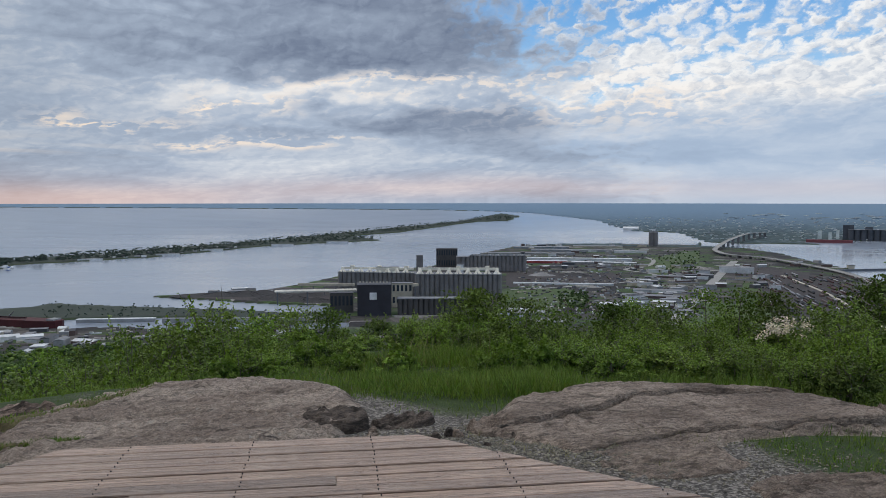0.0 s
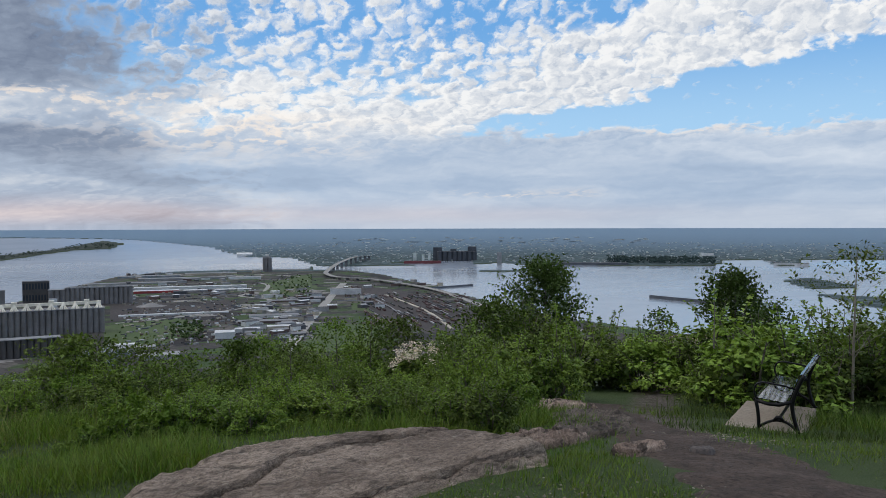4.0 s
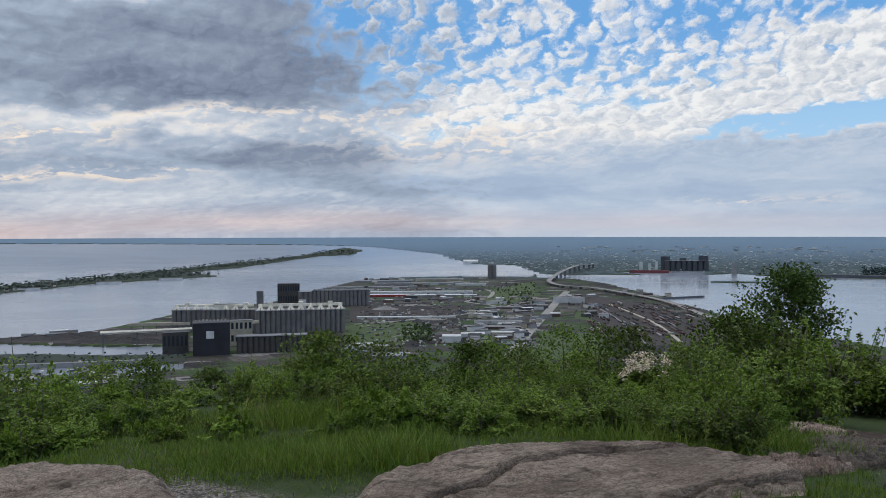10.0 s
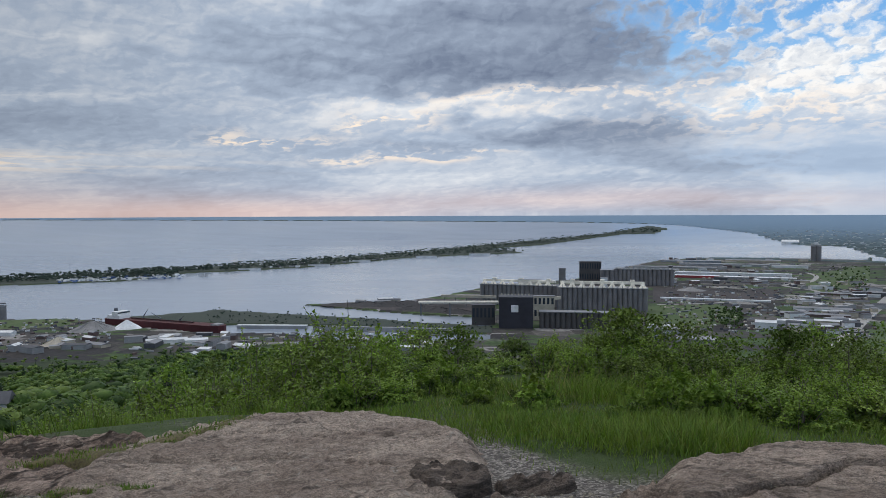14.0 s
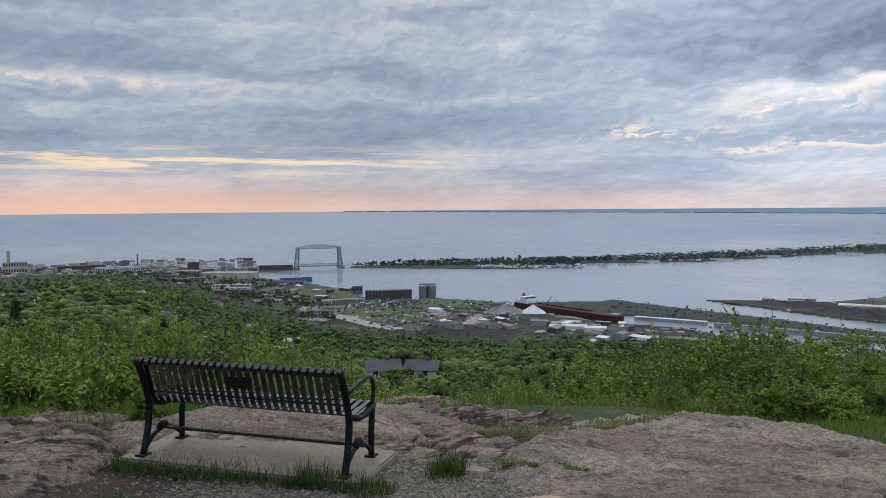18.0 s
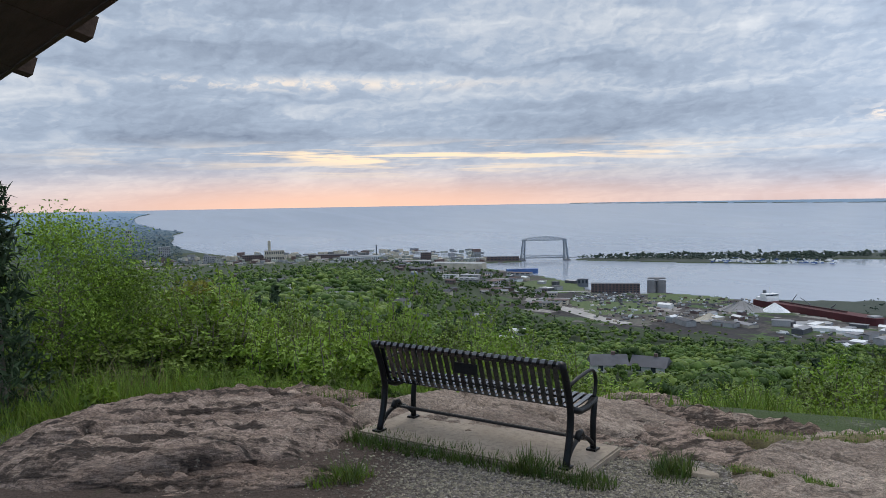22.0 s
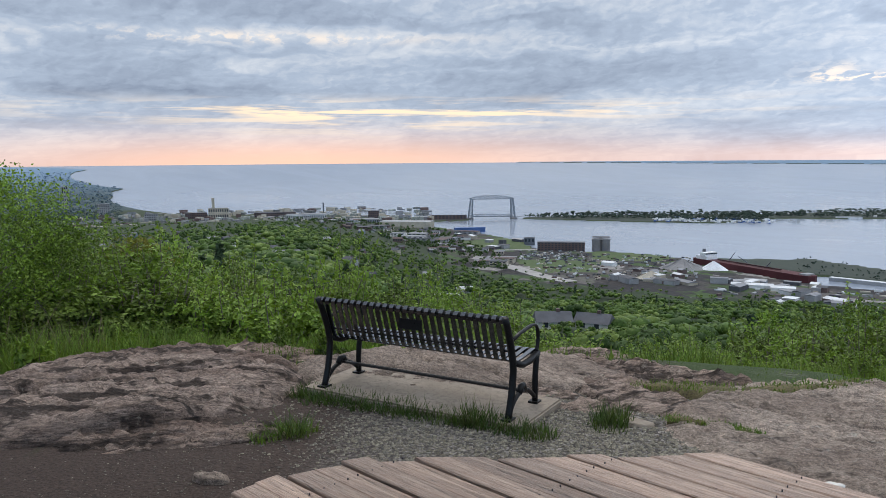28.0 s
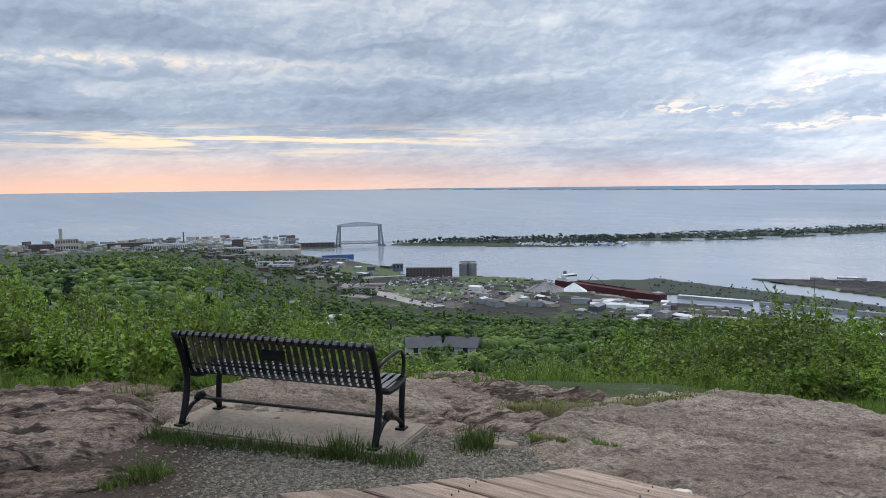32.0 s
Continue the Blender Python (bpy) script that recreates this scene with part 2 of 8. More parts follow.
# ---- materials ----
def material(name, cols, scale=3.0, rough=0.8, bump=0.3, bump_scale=None, metal=0.0, coords="Object", stretch=(1, 1, 1),
             spots=None, island=0.0, per_object=0.0, spec=0.4, warp=0.2, through=0.0, dist=0.02, veins=None, contrast=0.28, distance=None):
    m = bpy.data.materials.new(name)
    m.use_nodes = True
    t = m.node_tree
    b = t.nodes["Principled BSDF"]
    if coords == "World":
        v = t.nodes.new("ShaderNodeNewGeometry").outputs["Position"]
    else:
        v = t.nodes.new("ShaderNodeTexCoord").outputs[coords]
    mp = t.nodes.new("ShaderNodeMapping")
    mp.inputs["Scale"].default_value = stretch
    t.links.new(v, mp.inputs[0])
    v = mp.outputs[0]
    n1 = noise_tex(t, v, scale, 6.0, 0.6, warp)
    n2 = noise_tex(t, v, scale * 9.0, 5.0, 0.65, warp)
    c = mixc(t, ramp(t, n1, 0.35, 0.65), cols[0], cols[1])
    if len(cols) > 2:
        c = mixc(t, ramp(t, n2, 0.42, 0.68), c, cols[2])
    if spots:
        sc, lo, hi, colr = spots
        c = mixc(t, ramp(t, noise_tex(t, v, sc, 4.0, 0.6, 0.3), lo, hi), c, colr)
    vein = None
    if veins:
        vsc, vcol, vw = veins
        vn = noise_tex(t, v, vsc, 3.0, 0.55, 1.2)
        line = ramp(t, mth(t, "ABSOLUTE", mth(t, "SUBTRACT", vn, 0.5)), vw, vw * 0.15)
        vein = mth(t, "MULTIPLY", line, ramp(t, noise_tex(t, v, vsc * 0.7, 2.0), 0.42, 0.60))
        c = mixc(t, vein, c, vcol)
    g = mixc(t, 1.0, c, mixc(t, n2, (1 - contrast,) * 3, (1 + contrast,) * 3), "MULTIPLY")
    if contrast > 0.4:
        g = mixc(t, 1.0, g, mixc(t, ramp(t, noise_tex(t, v, scale * 3.3, 5.0, 0.65, 0.5), 0.3, 0.7), (0.68, 0.66, 0.64), (1.25, 1.25, 1.25)), "MULTIPLY")
    # aerial haze put into the base colour: fades to one tint with range
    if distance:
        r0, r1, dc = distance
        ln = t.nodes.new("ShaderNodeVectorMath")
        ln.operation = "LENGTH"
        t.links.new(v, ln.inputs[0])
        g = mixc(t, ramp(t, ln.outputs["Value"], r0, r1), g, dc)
    if island:
        ri = t.nodes.new("ShaderNodeNewGeometry").outputs["Random Per Island"]
        g = mixc(t, 1.0, g, mixc(t, ri, (1 - island,) * 3, (1 + island, 1 + island * 1.1, 1 + island * 0.6)), "MULTIPLY")
    if per_object:
        ro = t.nodes.new("ShaderNodeObjectInfo").outputs["Random"]
        g = mixc(t, 1.0, g, mixc(t, ro, (1 - per_object,) * 3, (1 + per_object,) * 3), "MULTIPLY")
    t.links.new(g, b.inputs["Base Color"])
    link(t, ramp(t, n2, 0.2, 0.8, max(rough - 0.12, 0.02), min(rough + 0.12, 1.0)), b.inputs["Roughness"])
    b.inputs["Metallic"].default_value = metal
    b.inputs["Specular IOR Level"].default_value = spec
    if bump:
        bn = t.nodes.new("ShaderNodeBump")
        bn.inputs["Strength"].default_value = bump
        bn.inputs["Distance"].default_value = dist
        h = noise_tex(t, v, bump_scale or scale * 6.0, 7.0, 0.68, warp)
        if vein is not None:
            h = mth(t, "SUBTRACT", h, mth(t, "MULTIPLY", vein, 0.8))
        t.links.new(h, bn.inputs["Height"])
        t.links.new(bn.outputs[0], b.inputs["Normal"])
    if through:
        tr = t.nodes.new("ShaderNodeBsdfTranslucent")
        t.links.new(mixc(t, 1.0, g, (1.5, 1.6, 0.7), "MULTIPLY"), tr.inputs[0])
        mx = t.nodes.new("ShaderNodeMixShader")
        mx.inputs[0].default_value = through
        t.links.new(b.outputs[0], mx.inputs[1])
        t.links.new(tr.outputs[0], mx.inputs[2])
        t.links.new(mx.outputs[0], t.nodes["Material Output"].inputs[0])
    return m


def plain(name, c, rough=0.7, metal=0.0, scale=0.05, var=0.14, per_object=0.0, island=0.0):
    lo, hi = tuple(x * (1 - var) for x in c), tuple(min(x * (1 + var), 0.9) for x in c)
    return material(name, (lo, hi), scale, rough, 0.0, metal=metal, coords="World", per_object=per_object, island=island)


M = {}


def bedrock(name, pale, mid, dark, strike, seed, lo=0.47, hi=0.60, long=0.45, vein=0.9, soft=0.62):
    """Weathered granite: pale worn back, grey and rusty stains, dark fractures along the strike, lichen specks; shade
    of pits and creases in the colour.
    """
    m = bpy.data.materials.new(name)
    m.use_nodes = True
    t = m.node_tree
    b = t.nodes["Principled BSDF"]
    pos = t.nodes.new("ShaderNodeNewGeometry").outputs["Position"]
    mp = t.nodes.new("ShaderNodeMapping")
    mp.inputs["Rotation"].default_value = (0, 0, radians(-strike))
    mp.inputs["Location"].default_value = (seed, 0, 0)
    t.links.new(pos, mp.inputs[0])
    lay = t.nodes.new("ShaderNodeMapping")
    lay.inputs["Scale"].default_value = (long, 1.6, 2.2)
    t.links.new(mp.outputs[0], lay.inputs[0])
    v, w = mp.outputs[0], lay.outputs[0]
    big, mid_n, grain = noise_tex(t, w, 0.9, 6.0, 0.6, 0.6), noise_tex(t, w, 3.4, 7.0, 0.65, 0.5), noise_tex(t, v, 75.0, 4.0, 0.7)
    c = mixc(t, ramp(t, big, 0.38, 0.62), mid, pale)
    c = mixc(t, ramp(t, mid_n, lo, hi), c, dark)
    c = mixc(t, mth(t, "MULTIPLY", ramp(t, noise_tex(t, v, 5.5, 5.0, 0.7, 0.3), 0.60, 0.72), 0.7), c, tuple(x * 0.5 for x in mid))
    c = mixc(t, mth(t, "MULTIPLY", ramp(t, noise_tex(t, v, 9.0, 6.0, 0.75), 0.58, 0.68), 0.55), c, tuple(min(x * 1.3, 0.6) for x in pale))
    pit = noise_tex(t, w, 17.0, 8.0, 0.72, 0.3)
    # relief shade put into the colour: the bump's low spots darker
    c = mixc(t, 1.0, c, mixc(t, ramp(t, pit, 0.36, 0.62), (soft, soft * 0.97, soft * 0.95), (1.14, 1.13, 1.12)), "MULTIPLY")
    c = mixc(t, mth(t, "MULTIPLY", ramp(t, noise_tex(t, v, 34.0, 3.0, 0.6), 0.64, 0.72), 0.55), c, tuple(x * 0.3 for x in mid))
    c = mixc(t, 1.0, c, mixc(t, ramp(t, grain, 0.25, 0.75), (0.70, 0.70, 0.70), (1.30, 1.29, 1.28)), "MULTIPLY")

    def fracture(scale, width, lo, hi):
        vo = t.nodes.new("ShaderNodeTexVoronoi")
        vo.feature = "DISTANCE_TO_EDGE"
        vo.inputs["Scale"].default_value = scale
        wv = t.nodes.new("ShaderNodeVectorMath")
        wv.operation = "MULTIPLY_ADD"
        nz = t.nodes.new("ShaderNodeTexNoise")
        nz.inputs["Scale"].default_value = scale * 1.7
        nz.inputs["Detail"].default_value = 5.0
        t.links.new(w, nz.inputs["Vector"])
        t.links.new(nz.outputs["Color"], wv.inputs[0])
        wv.inputs[1].default_value = (0.34 / scale,) * 3
        t.links.new(w, wv.inputs[2])
        t.links.new(wv.outputs[0], vo.inputs["Vector"])
        line = ramp(t, vo.outputs["Distance"], width, width * 0.2)
        return mth(t, "MULTIPLY", line, ramp(t, noise_tex(t, v, scale * 0.9, 3.0), lo, hi))
    cr = fracture(0.55, 0.010, 0.52, 0.60)
    c = mixc(t, mth(t, "MULTIPLY", cr, vein), c, (0.03, 0.026, 0.023))
    b.inputs["Roughness"].default_value = 0.86
    b.inputs["Specular IOR Level"].default_value = 0.35
    bn = t.nodes.new("ShaderNodeBump")
    bn.inputs["Strength"].default_value, bn.inputs["Distance"].default_value = 1.0, 0.06
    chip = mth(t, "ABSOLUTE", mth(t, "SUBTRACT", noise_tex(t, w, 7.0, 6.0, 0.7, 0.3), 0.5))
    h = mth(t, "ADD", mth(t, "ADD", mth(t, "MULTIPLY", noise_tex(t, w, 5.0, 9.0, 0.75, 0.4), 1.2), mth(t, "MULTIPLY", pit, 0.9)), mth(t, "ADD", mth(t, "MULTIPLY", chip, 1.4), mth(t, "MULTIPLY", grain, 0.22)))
    # creases of the chip relief darkened in the colour, in place of shade
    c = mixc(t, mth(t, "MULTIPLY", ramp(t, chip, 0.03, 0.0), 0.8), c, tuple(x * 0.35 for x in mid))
    t.links.new(c, b.inputs["Base Color"])
    t.links.new(mth(t, "SUBTRACT", h, mth(t, "MULTIPLY", cr, 0.9)), bn.inputs["Height"])
    t.links.new(bn.outputs[0], b.inputs["Normal"])
    return m


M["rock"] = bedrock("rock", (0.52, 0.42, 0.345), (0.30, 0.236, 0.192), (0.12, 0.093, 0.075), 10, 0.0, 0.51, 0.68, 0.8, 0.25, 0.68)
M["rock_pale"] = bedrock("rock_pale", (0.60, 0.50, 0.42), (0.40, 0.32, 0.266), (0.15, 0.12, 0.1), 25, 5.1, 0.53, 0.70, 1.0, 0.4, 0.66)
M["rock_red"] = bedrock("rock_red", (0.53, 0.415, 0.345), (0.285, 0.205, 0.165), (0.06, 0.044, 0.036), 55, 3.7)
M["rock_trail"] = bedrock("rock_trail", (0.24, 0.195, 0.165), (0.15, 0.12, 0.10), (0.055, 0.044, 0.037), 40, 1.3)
M["rock_dark"] = material("rock_dark", ((0.10, 0.085, 0.08), (0.15, 0.125, 0.12), (0.06, 0.055, 0.055)), 3.0, 0.9, 0.9, 14.0, coords="World", dist=0.03)
M["gravel"] = material("gravel", ((0.25, 0.232, 0.215), (0.35, 0.338, 0.32), (0.13, 0.12, 0.11)), 5.0, 0.92, 0.9, 40.0, coords="World", dist=0.03)
M["soil"] = material("soil", ((0.115, 0.095, 0.08), (0.165, 0.14, 0.12), (0.08, 0.065, 0.055)), 2.2, 0.95, 0.6, 30.0, coords="World")
M["moss"] = material("moss", ((0.115, 0.115, 0.035), (0.085, 0.11, 0.03), (0.17, 0.135, 0.055)), 2.4, 0.95, 0.8, 25.0, coords="World", dist=0.03)
M["turf"] = material("turf", ((0.045, 0.085, 0.022), (0.065, 0.10, 0.03), (0.05, 0.06, 0.025)), 1.0, 0.95, 0.8, 12.0, coords="World", dist=0.05)
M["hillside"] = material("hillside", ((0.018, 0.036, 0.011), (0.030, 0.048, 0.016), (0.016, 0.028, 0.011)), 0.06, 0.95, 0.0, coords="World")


def yard_ground():
    """Port land in parcels: asphalt, cinders, pale gravel and weedy grass, with worn tracks."""
    m = bpy.data.materials.new("yard")
    m.use_nodes = True
    t = m.node_tree
    b = t.nodes["Principled BSDF"]
    pos = t.nodes.new("ShaderNodeNewGeometry").outputs["Position"]
    mp = t.nodes.new("ShaderNodeMapping")
    mp.inputs["Rotation"].default_value = (0, 0, radians(-10))
    mp.inputs["Scale"].default_value = (1.0, 1.7, 0.0)
    t.links.new(pos, mp.inputs[0])
    v = mp.outputs[0]
    vo = t.nodes.new("ShaderNodeTexVoronoi")
    vo.distance = "CHEBYCHEV"
    vo.inputs["Scale"].default_value = 0.016
    t.links.new(v, vo.inputs["Vector"])
    sp = t.nodes.new("ShaderNodeSeparateXYZ")
    t.links.new(vo.outputs["Color"], sp.inputs[0])
    lot = sp.outputs[0]
    c = mixc(t, ramp(t, lot, 0.30, 0.34), (0.032, 0.031, 0.034), (0.060, 0.056, 0.055))
    c = mixc(t, ramp(t, lot, 0.60, 0.64), c, (0.105, 0.098, 0.094))
    c = mixc(t, ramp(t, lot, 0.74, 0.78), c, (0.05, 0.085, 0.03))
    c = mixc(t, ramp(t, lot, 0.93, 0.95), c, (0.24, 0.23, 0.225))
    big, fine = noise_tex(t, v, 0.012, 5.0, 0.6, 0.4), noise_tex(t, v, 0.11, 5.0, 0.65, 0.3)
    c = mixc(t, ramp(t, big, 0.55, 0.62), c, (0.045, 0.075, 0.028))
    c = mixc(t, ramp(t, big, 0.43, 0.38), c, (0.036, 0.033, 0.033))
    c = mixc(t, 1.0, c, mixc(t, ramp(t, fine, 0.3, 0.7), (0.6, 0.6, 0.6), (1.45, 1.43, 1.40)), "MULTIPLY")
    t.links.new(c, b.inputs["Base Color"])
    b.inputs["Roughness"].default_value = 0.92
    b.inputs["Specular IOR Level"].default_value = 0.25
    return m


M["yard"] = yard_ground()
M["field"] = material("field", ((0.06, 0.10, 0.03), (0.085, 0.115, 0.042), (0.045, 0.07, 0.025)), 0.02, 0.95, 0.0, coords="World")
M["railbed"] = material("railbed", ((0.045, 0.038, 0.038), (0.068, 0.056, 0.054), (0.034, 0.031, 0.034)), 0.03, 0.95, 0.0, coords="World", stretch=(1, 0.3, 1))
# far land turns blue with range: haze mixed into its colour
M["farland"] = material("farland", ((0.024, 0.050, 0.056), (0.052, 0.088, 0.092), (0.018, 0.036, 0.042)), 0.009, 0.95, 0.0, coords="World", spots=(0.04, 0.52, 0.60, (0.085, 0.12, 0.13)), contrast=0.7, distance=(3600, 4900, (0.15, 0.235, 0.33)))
M["far_trees"] = plain("far_trees", (0.032, 0.052, 0.042), 0.9, island=0.35)
# coast and far woods carry the same haze in their colour
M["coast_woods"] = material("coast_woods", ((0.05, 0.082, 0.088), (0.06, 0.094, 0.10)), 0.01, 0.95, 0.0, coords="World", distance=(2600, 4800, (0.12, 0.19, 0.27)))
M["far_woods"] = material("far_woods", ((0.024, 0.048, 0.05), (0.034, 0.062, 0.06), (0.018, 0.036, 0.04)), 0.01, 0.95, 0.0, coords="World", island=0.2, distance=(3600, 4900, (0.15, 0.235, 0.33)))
# blue-grey town walls: distance haze put into the colour
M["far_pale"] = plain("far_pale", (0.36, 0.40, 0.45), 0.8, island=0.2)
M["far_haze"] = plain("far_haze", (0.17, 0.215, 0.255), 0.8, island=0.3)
M["spit_land"] = material("spit_land", ((0.022, 0.038, 0.029), (0.034, 0.050, 0.036), (0.056, 0.062, 0.052)), 0.03, 0.95, 0.0, coords="World")
# far elevator and hull, paled by haze in their base colours
M["far_silo"] = plain("far_silo", (0.075, 0.083, 0.098), 0.9)
M["far_red"] = plain("far_red", (0.20, 0.06, 0.068), 0.8)
M["sand"] = material("sand", ((0.30, 0.28, 0.24), (0.38, 0.35, 0.31)), 0.02, 0.9, 0.0, coords="World")
M["road"] = material("road", ((0.27, 0.262, 0.25), (0.34, 0.33, 0.315)), 0.05, 0.9, 0.0, coords="World")
M["leaf"] = material("leaf", ((0.112, 0.182, 0.027), (0.17, 0.245, 0.04), (0.055, 0.095, 0.018)), 1.2, 0.6, 0.0, coords="World", island=0.4, per_object=0.48,
                     through=0.12, spec=0.22)
M["leaf_olive"] = material("leaf_olive", ((0.115, 0.168, 0.032), (0.155, 0.205, 0.045), (0.065, 0.094, 0.021)), 1.2, 0.6, 0.0, coords="World", island=0.45,
                           per_object=0.46, through=0.11, spec=0.22)
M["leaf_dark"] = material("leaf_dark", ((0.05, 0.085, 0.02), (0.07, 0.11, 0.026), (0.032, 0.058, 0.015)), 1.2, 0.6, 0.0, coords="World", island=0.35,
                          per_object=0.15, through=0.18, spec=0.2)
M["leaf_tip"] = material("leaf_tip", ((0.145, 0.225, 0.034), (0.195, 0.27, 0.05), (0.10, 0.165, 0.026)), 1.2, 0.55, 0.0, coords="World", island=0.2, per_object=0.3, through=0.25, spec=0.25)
M["crown"] = material("crown", ((0.075, 0.135, 0.028), (0.115, 0.175, 0.038), (0.05, 0.095, 0.022)), 0.25, 0.65, 0.0, coords="World", island=0.14, through=0.12, spec=0.2)
M["crown_dark"] = material("crown_dark", ((0.04, 0.078, 0.020), (0.06, 0.10, 0.026), (0.03, 0.06, 0.016)), 0.25, 0.65, 0.0, coords="World", island=0.14, through=0.12, spec=0.2)
M["crown_light"] = material("crown_light", ((0.13, 0.19, 0.042), (0.175, 0.235, 0.056), (0.09, 0.145, 0.032)), 0.25, 0.65, 0.0, coords="World", island=0.14, through=0.12, spec=0.2)
M["spruce"] = material("spruce", ((0.024, 0.046, 0.02), (0.036, 0.062, 0.026)), 0.8, 0.8, 0.0, coords="World", island=0.3)
M["grass"] = material("grass", ((0.08, 0.15, 0.025), (0.12, 0.185, 0.035), (0.13, 0.15, 0.045)), 0.9, 0.7, 0.0, coords="World", island=0.4, through=0.25, spec=0.2)
M["grass_dark"] = material("grass_dark", ((0.045, 0.085, 0.018), (0.075, 0.115, 0.026), (0.06, 0.07, 0.025)), 0.9, 0.7, 0.0, coords="World", island=0.4, through=0.25)
M["dry_grass"] = material("dry_grass", ((0.24, 0.21, 0.10), (0.15, 0.16, 0.06)), 2.0, 0.8, 0.0, coords="World", island=0.4, through=0.2)
M["dry_stem"] = material("dry_stem", ((0.15, 0.115, 0.07), (0.095, 0.075, 0.05)), 2.0, 0.85, 0.0, coords="World", island=0.4)
M["bark"] = material("bark", ((0.10, 0.085, 0.07), (0.17, 0.15, 0.13)), 5.0, 0.9, 0.6, coords="World")
M["birch"] = material("birch", ((0.30, 0.27, 0.22), (0.20, 0.18, 0.15)), 6.0, 0.8, 0.4, coords="World")
M["bloom"] = material("bloom", ((0.78, 0.70, 0.68), (0.66, 0.52, 0.55)), 8.0, 0.8, 0.0, coords="World", island=0.3, through=0.2)
M["rust"] = material("rust", ((0.20, 0.16, 0.04), (0.15, 0.16, 0.04), (0.10, 0.11, 0.03)), 1.5, 0.7, 0.0, coords="World", island=0.4, through=0.3)
M["black_paint"] = material("black_paint", ((0.007, 0.007, 0.008), (0.011, 0.011, 0.012)), 8.0, 0.35, 0.03, 60.0, spec=0.2)
M["wet_paint"] = material("wet_paint", ((0.010, 0.010, 0.012), (0.015, 0.015, 0.017)), 8.0, 0.13, 0.02, 60.0, spec=0.6)
for sock, val in (("Coat Weight", 0.9), ("Coat Roughness", 0.06), ("Coat IOR", 1.65)):
    M["wet_paint"].node_tree.nodes["Principled BSDF"].inputs[sock].default_value = val
M["concrete"] = material("concrete", ((0.265, 0.22, 0.17), (0.33, 0.28, 0.225), (0.20, 0.165, 0.13)), 2.0, 0.9, 0.35, 30.0)
M["white_stone"] = material("white_stone", ((0.72, 0.70, 0.66), (0.6, 0.58, 0.54)), 8.0, 0.8, 0.3)
M["eave_wood"] = material("eave_wood", ((0.055, 0.035, 0.025), (0.085, 0.055, 0.04)), 2.0, 0.85, 0.5, 12.0, stretch=(1, 12, 12))


def wood():
    m = material("deck_wood", ((0.35, 0.232, 0.165), (0.51, 0.37, 0.275), (0.165, 0.104, 0.073)), 2.2, 0.36, 1.0, 9.0, coords="Object",
                 stretch=(0.35, 9.0, 9.0), per_object=0.36, spots=(3.0, 0.58, 0.70, (0.42, 0.32, 0.24)), dist=0.012, contrast=0.85, veins=(3.2, (0.035, 0.022, 0.016), 0.012), spec=0.75)
    return m


M["deck_wood"] = wood()
M["deck_end"] = material("deck_end", ((0.50, 0.41, 0.27), (0.40, 0.31, 0.2)), 12.0, 0.85, 0.2)


M["silo_grey"] = plain("silo_grey", (0.18, 0.175, 0.18), 0.9)
M["cream"] = plain("cream", (0.74, 0.70, 0.61), 0.7)
M["silo_dark"] = plain("silo_dark", (0.075, 0.072, 0.073), 0.9)
M["shed_white"] = plain("shed_white", (0.58, 0.595, 0.61), 0.6)
M["shed_tan"] = plain("shed_tan", (0.42, 0.38, 0.31), 0.7)
M["shed_grey"] = plain("shed_grey", (0.28, 0.285, 0.295), 0.7)
M["roof_dark"] = plain("roof_dark", (0.075, 0.078, 0.09), 0.8, scale=0.3)
M["roof_grey"] = plain("roof_grey", (0.21, 0.215, 0.23), 0.75)
M["roof_red"] = plain("roof_red", (0.30, 0.05, 0.05), 0.7)
M["black_wall"] = plain("black_wall", (0.035, 0.035, 0.045), 0.85)
M["brick_dark"] = plain("brick_dark", (0.12, 0.085, 0.08), 0.9)
M["steel"] = plain("steel", (0.26, 0.29, 0.33), 0.5, 0.3)
M["steel_dark"] = plain("steel_dark", (0.12, 0.13, 0.15), 0.6, 0.2)
M["hull_red"] = plain("hull_red", (0.072, 0.016, 0.019), 0.75)
M["deck_red"] = plain("deck_red", (0.06, 0.028, 0.028), 0.8)
M["ship_white"] = plain("ship_white", (0.70, 0.71, 0.72), 0.5)
M["blue_paint"] = plain("blue_paint", (0.05, 0.11, 0.28), 0.6)
M["salt"] = plain("salt", (0.72, 0.73, 0.74), 0.8)
M["slag"] = plain("slag", (0.24, 0.235, 0.235), 0.9)
M["coal"] = plain("coal", (0.045, 0.043, 0.045), 0.95)
M["house_white"] = plain("house_white", (0.60, 0.60, 0.58), 0.7)
M["house_blue"] = plain("house_blue", (0.16, 0.20, 0.27), 0.7)
M["glass_dark"] = plain("glass_dark", (0.035, 0.045, 0.06), 0.15)
M["town"] = material("town", ((0.15, 0.155, 0.165), (0.34, 0.35, 0.375), (0.10, 0.10, 0.11)), 0.02, 0.8, 0.0, coords="World", island=0.5)
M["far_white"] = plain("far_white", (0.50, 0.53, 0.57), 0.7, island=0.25)


